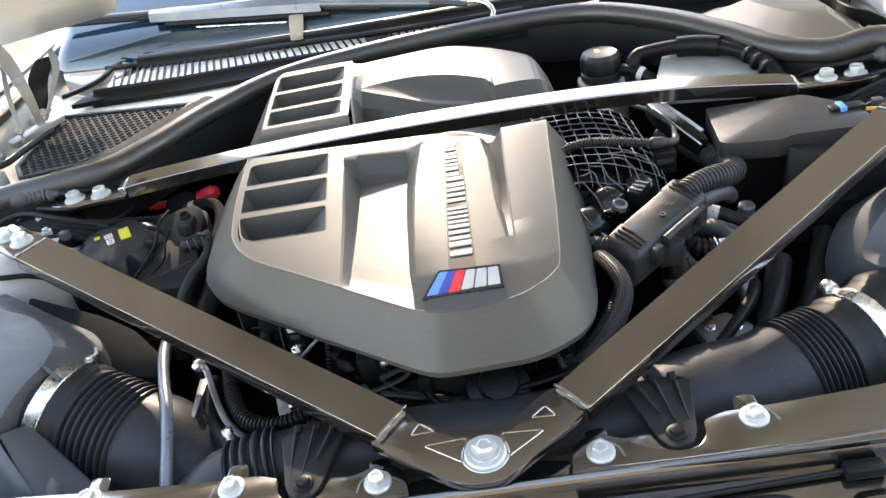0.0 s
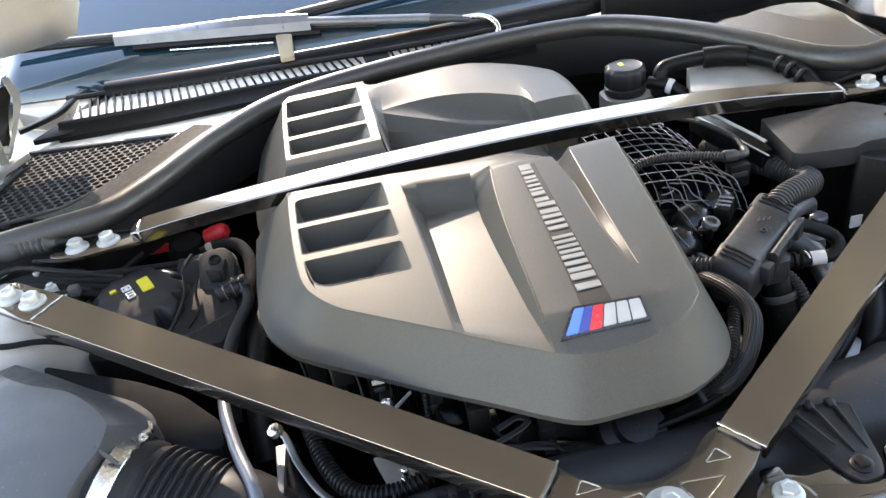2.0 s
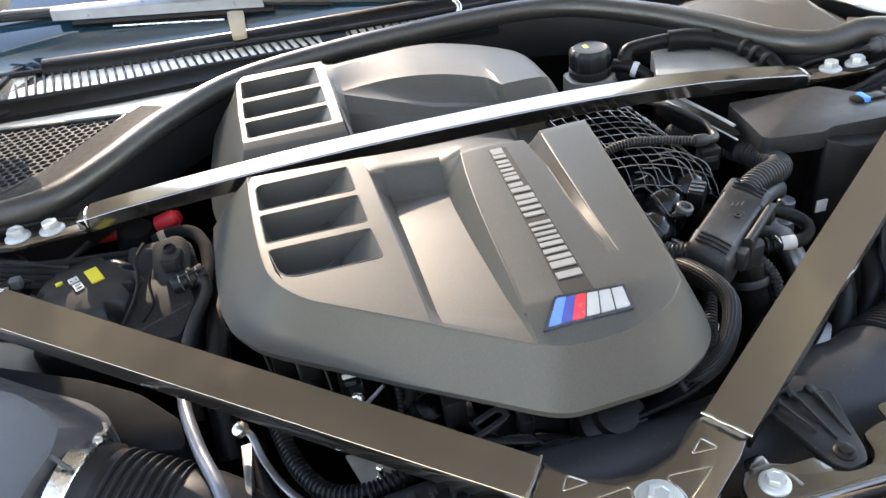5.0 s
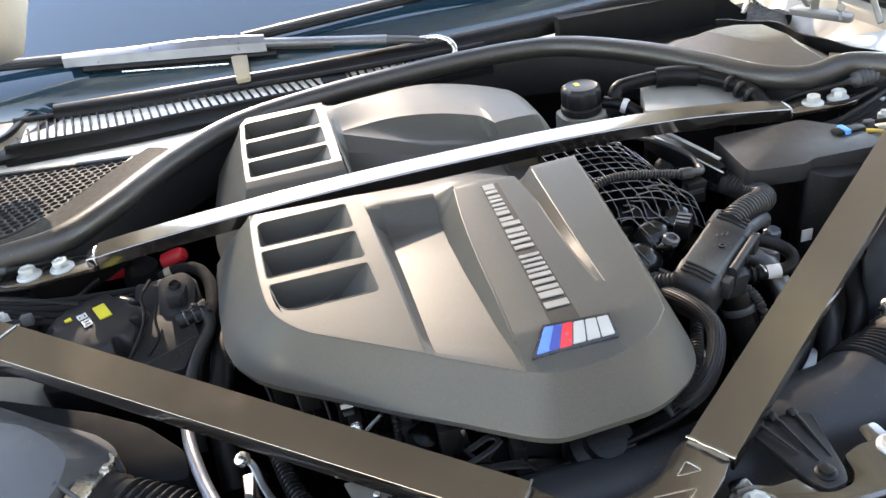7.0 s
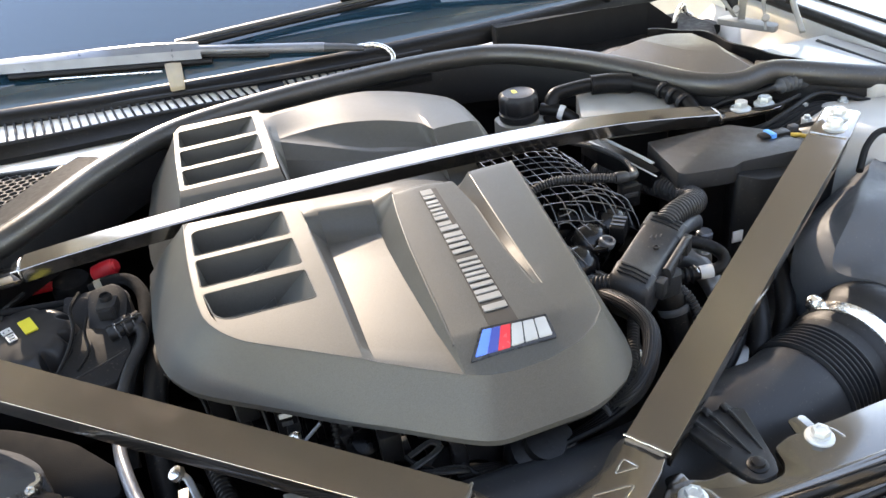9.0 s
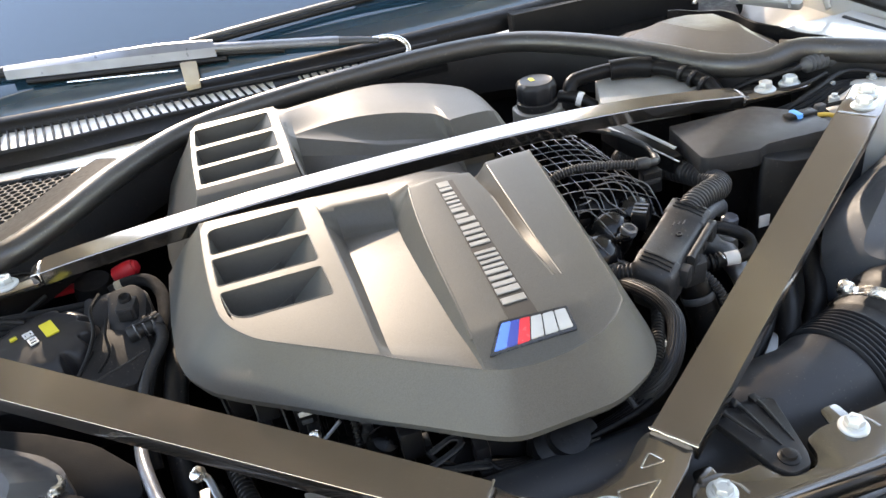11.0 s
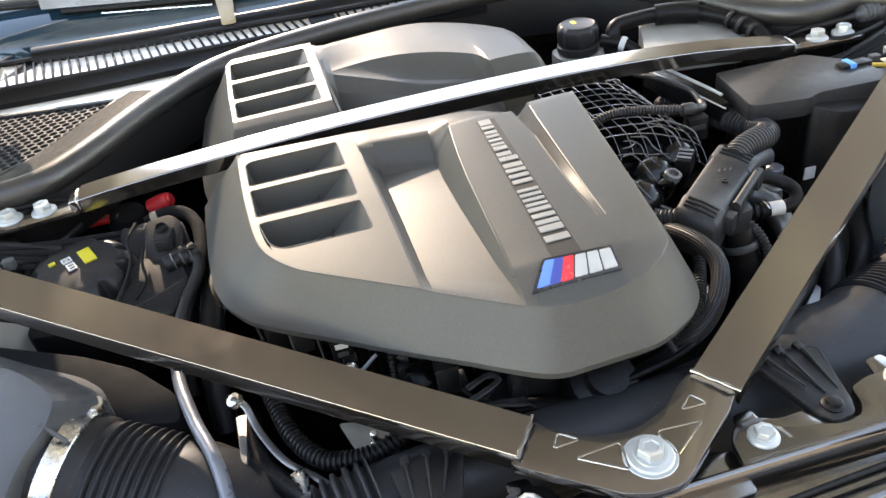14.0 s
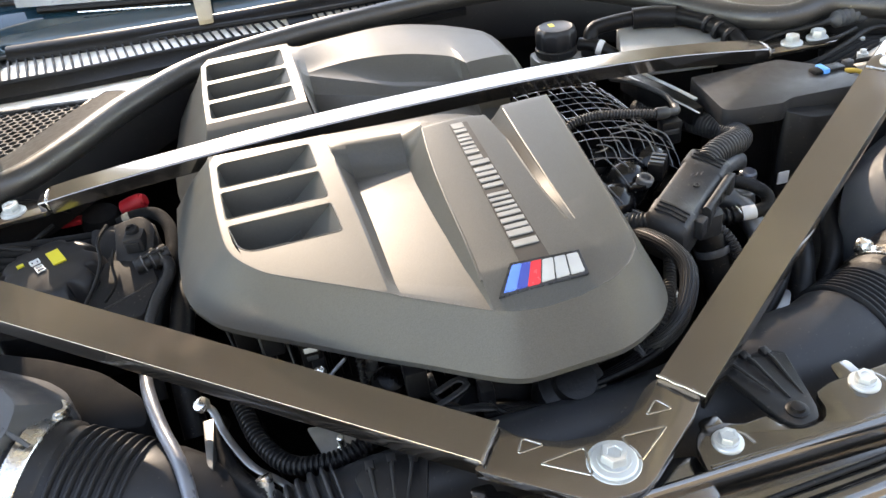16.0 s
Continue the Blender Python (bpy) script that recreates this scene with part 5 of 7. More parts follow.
# ---- oil filter housing and its neighbours ----
filt = thing("oil_filter_housing", (-0.44, 0.42, 0.78), "black scalloped filter cap with yellow sticker", "filter cap")
cq = (-0.443, 0.418, 0.790)
ax = Vector((0.05, -0.10, 1)).normalized()
rings = []
q = ax.to_track_quat("Z", "Y")
for r, h, lobe in ((0.0565, -0.03, 0.0), (0.0575, -0.012, 0.0), (0.0575, -0.009, 0.03), (0.0565, -0.007, 0.16), (0.0560, 0.004, 0.20), (0.0535, 0.0105, 0.20), (0.0490, 0.0160, 0.17), (0.0455, 0.0190, 0.12), (0.0425, 0.0205, 0.07), (0.038, 0.0213, 0.0), (0.02, 0.0225, 0.0), (0.002, 0.0230, 0.0)):
    ring = []
    for k in range(120):
        t = 2 * math.pi * k / 120
        m_ = 1 - lobe * max(0.0, math.cos(9 * t)) ** 1.6
        ring.append(Vector(cq) + q @ Vector((r * m_ * math.cos(t), r * m_ * math.sin(t), h)))
    rings.append(ring)
cap = part("cap", faces_from(bmesh.new(), rings), CAPS, filt, "", 40)


def on_cap(u0, u1, v0, v1, material, label):
    bm = bmesh.new()
    lo, hi = [], []
    for u, v in ((u0, v0), (u1, v0), (u1, v1), (u0, v1)):
        lo.append(Vector(cq) + q @ Vector((u, v, 0.0222)))
        hi.append(Vector(cq) + q @ Vector((u, v, 0.0244)))
    faces_from(bm, [lo, hi])
    part("sticker", bm, material, cap, label)


on_cap(0.006, 0.019, -0.008, 0.016, YELLOW, "yellow warning sticker")
for a, b, c, d in ((-0.012, -0.002, 0.0135, 0.0150), (-0.012, -0.002, 0.0070, 0.0085), (-0.012, -0.0105, 0.0085, 0.0135), (-0.0035, -0.002, 0.0085, 0.0135), (-0.009, -0.005, 0.0100, 0.0115)):
    on_cap(a, b, c, d, WHITE, "white printed mark")
for a, b, c, d in ((-0.011, -0.0095, -0.008, 0.003), (-0.0035, -0.002, -0.008, 0.003), (-0.0095, -0.0035, 0.0015, 0.003), (-0.0095, -0.0035, -0.008, -0.0068), (-0.0095, -0.0035, -0.003, -0.002)):
    on_cap(a, b, c, d, WHITE, "white printed mark")
on_cap(-0.024, -0.017, 0.014, 0.018, YELLOW, "small yellow mark")
part("base", prism(rounded([(-0.505, 0.36), (-0.385, 0.345), (-0.375, 0.47), (-0.49, 0.485)], 0.02), 0.70, 0.772, 0.006), BLACK, filt)

sep = thing("oil_separator", (-0.37, 0.42, 0.74), "black moulded oil separator box with plug", "engine part")
part("body", prism(rounded([(-0.415, 0.36), (-0.345, 0.345), (-0.328, 0.40), (-0.335, 0.47), (-0.39, 0.485)], 0.012), 0.70, lambda x, y: 0.780 + 0.36 * (y - 0.41) + 0.1 * (x + 0.37), 0.004), DULL, sep)
blk = part("plug_block", prism(rounded([(-0.376, 0.412), (-0.338, 0.408), (-0.332, 0.448), (-0.345, 0.462), (-0.374, 0.458)], 0.008), 0.76, lambda x, y: 0.804 + 0.50 * (y - 0.43), 0.004, 2), DULL, sep, "raised block with a plug socket")
part("socket", prism(rounded([(-0.364, 0.420), (-0.344, 0.418), (-0.341, 0.440), (-0.361, 0.442)], 0.003), 0.80, 0.8165, 0.0012), CHARCOAL, blk, "open plug socket")
part("socket_hole", prism(rounded([(-0.361, 0.4175), (-0.3475, 0.416), (-0.3475, 0.420), (-0.361, 0.4215)], 0.0012), 0.802, 0.8135, 0.0004), DULL, blk)
part("knob", turned([(0.0068, -0.002), (0.0070, 0.004), (0.0058, 0.006), (0.0050, 0.006), (0.0046, 0.003), (0.002, 0.003)], (-0.353, 0.436, 0.8165), (0, -0.2, 1), 18), BLACK_SATIN, blk)
part("lug", prism(rounded([(-0.408, 0.440), (-0.380, 0.434), (-0.376, 0.470), (-0.404, 0.478)], 0.007), 0.765, lambda x, y: 0.797 + 0.5 * (y - 0.456), 0.005, 3), DULL, sep)
part("shelf", prism(rounded([(-0.420, 0.350), (-0.352, 0.344), (-0.334, 0.380), (-0.340, 0.405), (-0.385, 0.420)], 0.006), 0.74, lambda x, y: 0.788 + 0.36 * (y - 0.39), 0.003), DULL, sep, "sloping shelf of the box")
part("rod", sweep(bmesh.new(), [(-0.402, 0.334, 0.790), (-0.352, 0.352, 0.795), (-0.334, 0.360, 0.797)], 0.0012, 8), CHARCOAL, sep)
part("wire", tube([(-0.376, 0.425, 0.806), (-0.378, 0.405, 0.800), (-0.374, 0.378, 0.794), (-0.384, 0.356, 0.790)], 0.0016, 8), RUBBER, sep, "thin black wire")
qc = part("quick_connector", turned([(0.010, -0.014), (0.012, -0.010), (0.012, 0.004), (0.009, 0.006), (0.009, 0.016)], (-0.338, 0.415, 0.790), (0.9, 0.3, 0.2), 16), DULL, sep)
for k in range(2):
    part("clip", box(-0.336 + 0.008 * k, -0.333 + 0.008 * k, 0.404, 0.426, 0.780, 0.799, 0.001), DULL, qc)

solid("breather_hose", tube([(-0.385, 0.516, 0.785), (-0.365, 0.518, 0.790), (-0.340, 0.508, 0.792), (-0.324, 0.475, 0.790), (-0.320, 0.43, 0.786), (-0.326, 0.39, 0.780), (-0.340, 0.345, 0.772), (-0.348, 0.30, 0.752), (-0.348, 0.27, 0.72)], 0.0074, 16), FABRIC,
      "bent black rubber breather hose", "hose")
solid("hose_band", turned([(0.0080, -0.004), (0.0084, -0.003), (0.0084, 0.003), (0.0080, 0.004)], (-0.374, 0.5170, 0.788), (1, 0.1, 0.2), 20), TAN, "tan clip band on the breather hose", "clip")
solid("coolant_hose", tube([(-0.318, 0.56, 0.74), (-0.312, 0.48, 0.762), (-0.312, 0.40, 0.765), (-0.318, 0.33, 0.755), (-0.322, 0.28, 0.735), (-0.322, 0.24, 0.69)], 0.0125, 18), RUBBER, "thick black coolant hose beside the cover", "hose")
solid("tape_band", tube([(-0.3145, 0.371, 0.7605), (-0.3155, 0.358, 0.7592), (-0.3165, 0.346, 0.7575)], 0.0131, 18, 0.006), HINGE, "pale grey tape band round the coolant hose", "tape band")
red = thing("jump_terminal", (-0.38, 0.60, 0.74), "red plastic cap on the jump-start terminal", "terminal")
part("cap", turned([(0.008, -0.020), (0.0118, -0.017), (0.0122, -0.004), (0.0114, 0.006), (0.0096, 0.011), (0.008, 0.011), (0.0072, 0.014), (0.003, 0.015)], (-0.378, 0.600, 0.762), (1, -0.15, 0.35), 24), RED, red)
part("base", turned([(0.024, -0.03), (0.025, 0.0), (0.022, 0.006), (0.008, 0.007)], (-0.425, 0.60, 0.755), (0.1, -0.1, 1), 20), FABRIC, red)
part("tab", box(-0.470, -0.445, 0.585, 0.60, 0.758, 0.764, 0.001), RED, red)
plug = thing("sensor_plug", (-0.48, 0.42, 0.79), "black cable plug with a blue ring", "plug")
part("body", turned([(0.008, -0.022), (0.010, -0.016), (0.010, 0.004), (0.007, 0.008), (0.007, 0.018)], (-0.487, 0.418, 0.795), (0.55, 0.3, 0.4), 14), BLACK, plug)
part("ring", turned([(0.0104, -0.003), (0.0108, -0.002), (0.0108, 0.002), (0.0104, 0.003)], (-0.487, 0.418, 0.795), (0.55, 0.3, 0.4), 16), BLUE_CLIP, plug, "blue ring")


# ---- strut tower tops, harnesses and boots, both sides ----
def tower_top(s):
    ob = thing("strut_mount", (s * 0.545, 0.435, 0.80), "dark strut top mount with zinc nuts", "strut mount", "strut mounts")
    part("dish", turned([(0.062, -0.02), (0.066, -0.004), (0.060, 0.002), (0.040, 0.003), (0.034, -0.008), (0.012, -0.010)], (s * 0.565, 0.445, 0.822), (0, 0, 1), 32), BLACK, ob)
    for x, y in ((0.530, 0.428), (0.553, 0.460), (0.607, 0.452)):
        part("nut", turned([(0.0095, 0), (0.0095, 0.002), (0.0068, 0.003), (0.0068, 0.010), (0.004, 0.010), (0.004, 0.014), (0.002, 0.0145)], (s * x, y, 0.824), (0, 0, 1), 6), ZINC, ob)
    return ob


tower_top(-1)
tower_top(1)
def boot(s):
    ob = thing("cable_boot", (s * 0.58, 0.51, 0.83), "ribbed grey rubber cable grommet", "grommet", "cable grommets")
    a, b = Vector((s * 0.545, 0.505, 0.848)), Vector((s * 0.620, 0.512, 0.850))
    d = (b - a).normalized()
    prof = [(0.004, -0.012), (0.005, -0.004)]
    for k in range(5):
        h = k * 0.0065
        prof += [(0.0075 + k * 0.0006, h), (0.0108 + k * 0.0005, h + 0.0022), (0.0108 + k * 0.0005, h + 0.0038), (0.0078 + k * 0.0006, h + 0.0055)]
    prof += [(0.014, 0.036), (0.0155, 0.050), (0.013, 0.078), (0.008, 0.084)]
    part("sleeve", turned(prof, a, d, 24), GREY_PL, ob)
    part("cable", tube([a, a - d * 0.02, (s * 0.505, 0.512, 0.842), (s * 0.47, 0.53, 0.830), (s * 0.44, 0.55, 0.80)], 0.004, 10), RUBBER, ob)
    return ob


boot(-1)
boot(1)
for s in (-1, 1):
    hs = thing("wiring_harness", (s * 0.48, 0.46, 0.80), "taped black wiring loom beside the strut tower", "cable")
    for k in range(4):
        o = 0.007 * k
        part("cable", tube([(s * 0.62, 0.475 - o, 0.818 - 0.3 * o), (s * 0.56, 0.462 - o, 0.832), (s * 0.50, 0.452 - o, 0.826 - 0.5 * o), (s * 0.44, 0.462 - o, 0.812 - o), (s * 0.38, 0.49 - o, 0.79)], 0.0042, 10, 0.01), FABRIC, hs)
    part("tube", tube([(s * 0.64, 0.44, 0.83), (s * 0.585, 0.470, 0.842), (s * 0.525, 0.456, 0.835), (s * 0.46, 0.448, 0.815)], 0.0035, 10, 0.01), RUBBER, hs)

# ---- right side ----
# brake fluid reservoir
res = thing("brake_reservoir", (0.228, 0.673, 0.78), "brake fluid reservoir with black ribbed cap", "reservoir")
part("body", prism(rounded([(0.195, 0.655), (0.262, 0.645), (0.275, 0.70), (0.195, 0.71)], 0.02), 0.72, 0.806, 0.008), TANK, res, "translucent white tank")
rc = []
for r, h, lobe in ((0.026, -0.002, 0.0), (0.0285, 0.001, 0.05), (0.0290, 0.020, 0.05), (0.0270, 0.025, 0.03), (0.0235, 0.0275, 0.0), (0.0215, 0.0265, 0.0), (0.002, 0.0265, 0.0)):
    rc.append([(0.230 + r * (1 + lobe * math.cos(10 * t)) * math.cos(t), 0.680 + r * (1 + lobe * math.cos(10 * t)) * math.sin(t), 0.820 + h) for t in [2 * math.pi * k / 60 for k in range(60)]])
rcap = part("cap", faces_from(bmesh.new(), rc), CAPS, res, "black cap with a yellow mark", 40)
part("mark", box(0.223, 0.230, 0.682, 0.694, 0.8455, 0.8469), YELLOW, rcap, "yellow printed mark")
part("neck", turned([(0.027, -0.012), (0.030, -0.008), (0.030, 0.0), (0.026, 0.002)], (0.230, 0.680, 0.817), (0, 0, 1), 28), CHARCOAL, res)
part("strap", tube([(0.188, 0.645, 0.795), (0.205, 0.622, 0.808), (0.240, 0.615, 0.810), (0.266, 0.628, 0.797)], 0.010, 12, 0.004, 0.5), BLACK, res)
part("spout", tube([(0.258, 0.660, 0.822), (0.275, 0.642, 0.822), (0.292, 0.628, 0.812), (0.31, 0.61, 0.795)], 0.0095, 14), BLACK, res)
part("spout_ring", turned([(0.0105, -0.004), (0.011, 0), (0.0105, 0.004)], (0.280, 0.638, 0.820), (0.6, -0.5, -0.2), 16), WHITE, res)

vac = thing("vacuum_pipe", (0.35, 0.64, 0.84), "black insulated pipe with a thicker sleeve", "pipe")
vp = [(0.272, 0.650, 0.800), (0.272, 0.655, 0.828), (0.278, 0.660, 0.838), (0.292, 0.660, 0.842), (0.340, 0.652, 0.846), (0.385, 0.630, 0.846), (0.416, 0.590, 0.843), (0.430, 0.550, 0.836), (0.434, 0.525, 0.820)]
part("pipe", tube(vp, 0.0105, 18), BLACK, vac)
part("sleeve", tube([(0.335, 0.6525, 0.8457), (0.362, 0.643, 0.8470), (0.388, 0.628, 0.8460)], 0.0145, 20), BLACK, vac, "thicker foam sleeve")
for k in range(3):
    part("clip", turned([(0.0125, -0.003), (0.0135, 0), (0.0125, 0.003)], (0.416 + 0.005 * k, 0.588 - 0.018 * k, 0.843 - 0.004 * k), (0.25, -0.9, -0.25), 18), BLACK_SATIN, vac)
part("foot_clip", turned([(0.0125, -0.010), (0.0135, 0), (0.0125, 0.010)], (0.272, 0.654, 0.815), (0, 0, 1), 18), BLACK_SATIN, vac)

fuse = thing("fuse_box", (0.36, 0.63, 0.76), "satin dark grey fuse box lid", "fuse box")
fz = lambda x, y: 0.830 + 0.05 * (y - 0.62)
part("lid", prism(rounded([(0.288, 0.588), (0.420, 0.560), (0.440, 0.600), (0.405, 0.668), (0.318, 0.668)], 0.006), 0.79, fz, 0.006, 1), FUSE, fuse, "", 20)
part("base", prism(rounded([(0.294, 0.592), (0.416, 0.566), (0.432, 0.600), (0.402, 0.660), (0.322, 0.660)], 0.008), 0.70, 0.79, 0.003), BLACK, fuse)

ecu = thing("control_unit_cover", (0.40, 0.40, 0.70), "satin dark grey plastic box cover", "cover")
eo = [(0.314, 0.457), (0.303, 0.366), (0.310, 0.360), (0.366, 0.350), (0.382, 0.357), (0.455, 0.352), (0.475, 0.362), (0.470, 0.405), (0.430, 0.452)]
part("lid", prism(rounded(eo, 0.005), 0.816, 0.838, 0.0018, 2), CHARCOAL, ecu, "", 30)
part("side_leg", prism(rounded([(0.372, 0.352), (0.400, 0.338), (0.500, 0.330), (0.505, 0.40), (0.40, 0.41)], 0.008), 0.70, lambda x, y: 0.8255 - 0.55 * max(0.0, 0.352 - y), 0.003), BLACK_SATIN, ecu)
part("base", prism(rounded([(0.330, 0.40), (0.420, 0.39), (0.49, 0.43), (0.43, 0.45), (0.33, 0.45)], 0.008), 0.60, 0.822, 0.003), BLACK, ecu)
part("label", box(0.372, 0.386, 0.3445, 0.3465, 0.733, 0.749, 0.0003), WHITE, ecu, "small white printed label")
part("harness", tube([(0.405, 0.368, 0.815), (0.402, 0.362, 0.790), (0.412, 0.352, 0.765), (0.432, 0.342, 0.755), (0.452, 0.335, 0.758)], 0.0055, 10), FABRIC, ecu)
rail = thing("support_rail", (0.28, 0.48, 0.80), "bright-edged sheet rail beside the control unit", "rail")
part("edge", sweep(bmesh.new(), smooth_path([(0.262, 0.530, 0.840), (0.275, 0.481, 0.838), (0.288, 0.440, 0.835), (0.297, 0.412, 0.832)], 0.006), 0.0028, 8, 0.5), ZINC, rail)
part("lower_edge", sweep(bmesh.new(), smooth_path([(0.258, 0.505, 0.833), (0.267, 0.468, 0.832), (0.277, 0.430, 0.829), (0.289, 0.390, 0.826)], 0.006), 0.0014, 8, 0.5), ZINC, rail)
part("web", prism([(0.258, 0.530), (0.262, 0.490), (0.272, 0.452), (0.288, 0.400), (0.300, 0.400), (0.300, 0.440), (0.290, 0.470), (0.280, 0.530)], 0.805, 0.827, 0.001), BLACK, rail)

# intake manifold with its lattice of ribs
man = thing("intake_manifold", (0.19, 0.42, 0.72), "black ribbed plastic intake manifold", "manifold")


def man_z(u, v):
    """Place on the barrel: u across, 0 to 1, v from front to rear."""
    x = 0.104 + 0.132 * u
    y = 0.330 + 0.185 * v + 0.012 * (1 - u) * (1 - v)
    fall = max(0.0, (u - 0.45) / 0.55)
    z = 0.8445 - 0.030 * fall ** 2.2 - 0.008 * max(0.0, v - 0.5) - 0.020 * max(0.0, (0.16 - v) / 0.16) ** 2
    return Vector((x, y, z))


rings = []
for i in range(19):
    v = i / 18
    rings.append([man_z(k / 14, v) + Vector((0, 0, -0.0105)) for k in range(15)] + [Vector((0.245, 0.335 + 0.185 * v, 0.70)), Vector((0.104, 0.335 + 0.185 * v, 0.70))])
part("barrel", faces_from(bmesh.new(), rings), GLOSS, man, "", 60)


def rib_along(points, across):
    """A thin black wall along the points; its rounded edge is pale to stand in for glints."""
    a = Vector(across) * 0.0005
    down = Vector((0, 0, -0.011))
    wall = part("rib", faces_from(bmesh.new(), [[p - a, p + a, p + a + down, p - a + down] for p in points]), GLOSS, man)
    part("rib_edge", sweep(bmesh.new(), points, 0.00062, 6), RIB, wall, "moulded edge, its glint put in as a paler colour")


for i in range(11):
    v = i / 10
    rib_along([man_z(k / 18, min(1, max(0, v + 0.02 * math.sin(k * 0.35)))) for k in range(19)], (0, 1, 0))
for k in range(10):
    u = k / 9
    rib_along([man_z(min(1, u + 0.03 * (1 - i / 16)), i / 16) for i in range(17)], (1, 0, 0))
# small pale zigzags stand in for a patch of sun on the ribs
for k in range(4):
    p = man_z(0.30 + 0.14 * k, 0.93)
    part("rib_glint", tube([p + Vector((-0.004, 0.006, 0.001)), p + Vector((0, 0, 0.0015)), p + Vector((0.0065, 0.001, 0.0015)), p + Vector((0.010, -0.006, 0.001))], 0.0012, 6, 0.003), RIB, man)
# shells of the runners in front of the lattice; their stepped fins are pale as if catching light
for x, y, z, r in ((0.168, 0.318, 0.812, 0.026), (0.140, 0.290, 0.806, 0.025), (0.205, 0.342, 0.812, 0.024), (0.112, 0.262, 0.800, 0.022)):
    part("runner", turned([(r, -0.05), (r * 1.03, -0.02), (r * 1.0, -0.008), (r * 0.86, 0.004), (r * 0.55, 0.012), (r * 0.12, 0.015)], (x, y, z), (0.35, -0.35, 0.9), 28), SHELL, man, "glossy black runner shell", 60)
for pts in (((0.140, 0.342, 0.845), (0.148, 0.339, 0.845), (0.154, 0.330, 0.843), (0.156, 0.323, 0.834), (0.162, 0.317, 0.829), (0.167, 0.309, 0.822), (0.172, 0.300, 0.822)),
            ((0.150, 0.346, 0.846), (0.158, 0.342, 0.846), (0.165, 0.340, 0.845), (0.168, 0.329, 0.838), (0.175, 0.324, 0.832), (0.183, 0.320, 0.824)),
            ((0.128, 0.318, 0.842), (0.138, 0.318, 0.842), (0.143, 0.310, 0.838), (0.150, 0.306, 0.828), (0.154, 0.296, 0.820), (0.160, 0.288, 0.812)),
            ((0.160, 0.352, 0.848), (0.185, 0.352, 0.847), (0.197, 0.342, 0.840), (0.202, 0.334, 0.828), (0.205, 0.326, 0.815)),
            ((0.170, 0.364, 0.848), (0.196, 0.364, 0.846), (0.211, 0.354, 0.842), (0.222, 0.344, 0.836), (0.228, 0.338, 0.822)),
            ((0.118, 0.294, 0.834), (0.126, 0.290, 0.830), (0.132, 0.282, 0.822), (0.138, 0.272, 0.814)),
            ((0.134, 0.330, 0.844), (0.141, 0.327, 0.846), (0.148, 0.331, 0.846))):
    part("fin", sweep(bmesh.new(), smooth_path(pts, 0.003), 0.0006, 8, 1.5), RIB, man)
part("lug", turned([(0.0088, -0.004), (0.0088, 0.002), (0.0078, 0.003), (0.0055, 0.003), (0.0052, -0.002)], (0.172, 0.293, 0.822), (0.2, -0.2, 1), 22), RIB, man)
part("lug_arm", prism([(0.152, 0.288), (0.168, 0.284), (0.176, 0.290), (0.168, 0.300)], 0.814, 0.820, 0.001), SHELL, man)
for x, y, z, a in ((0.198, 0.316, 0.822, 0.9), (0.142, 0.258, 0.800, 0.4)):
    c, d, w = Vector((x, y, z)), Vector((math.cos(a), math.sin(a), 0)), Vector((-math.sin(a), math.cos(a), 0))
    o = [c + d * i * 0.014 + w * j * 0.008 for i, j in ((-1, -1), (1, -1), (1, 1), (-1, 1))]
    p = part("plug", prism([(q_.x, q_.y) for q_ in o], z - 0.014, z + 0.006, 0.002), BLACK, man, "ribbed black plug")
    for k in range(3):
        e = c + d * (-0.008 + 0.008 * k)
        part("latch", sweep(bmesh.new(), [e - w * 0.0075 + Vector((0, 0, 0.0065)), e + w * 0.0075 + Vector((0, 0, 0.0065))], 0.0012, 6), RIB, p)

solid("corrugated_conduit", ribbed([(0.112, 0.386, 0.836), (0.125, 0.392, 0.843), (0.140, 0.395, 0.848), (0.161, 0.395, 0.850), (0.184, 0.392, 0.848), (0.210, 0.387, 0.845), (0.231, 0.382, 0.842)], 0.0056, 0.0036, 0.0016, 14), CHARCOAL, "black corrugated conduit across the manifold", "conduit")
el = thing("elbow_connector", (0.25, 0.39, 0.82), "dark elbow on a braided line", "connector")
part("socket", turned([(0.0060, -0.008), (0.0070, -0.006), (0.0070, 0.006), (0.006, 0.008)], (0.236, 0.3815, 0.842), (1, 0.0, -0.1), 18), CHARCOAL, el)
part("elbow", tube([(0.240, 0.381, 0.842), (0.251, 0.382, 0.840), (0.258, 0.388, 0.838), (0.261, 0.398, 0.838)], 0.0046, 12, 0.003), CHARCOAL, el)
part("braided_line", ribbed([(0.260, 0.396, 0.838), (0.265, 0.424, 0.838), (0.259, 0.452, 0.838), (0.251, 0.483, 0.836), (0.240, 0.52, 0.828)], 0.0034, 0.0028, 0.0008, 10), CHARCOAL, el, "dark braided line")
part("tab", box(0.230, 0.254, 0.366, 0.380, 0.808, 0.836, 0.002), BLACK, el)
part("tab_step", box(0.232, 0.250, 0.3645, 0.3665, 0.822, 0.828, 0.0006), CHARCOAL, el)

# cable duct with its hoses
dist = thing("cable_duct", (0.205, 0.26, 0.78), "charcoal plastic cable duct with slotted ends", "duct")
ddir = Vector((0.776, 0.631, 0.0))
dperp = Vector((0.56, -0.83, 0.0)).normalized()
dc = Vector((0.204, 0.261, 0.0))


def duct_top(a, w):
    return 0.8255 + 0.105 * a - 0.14 * w


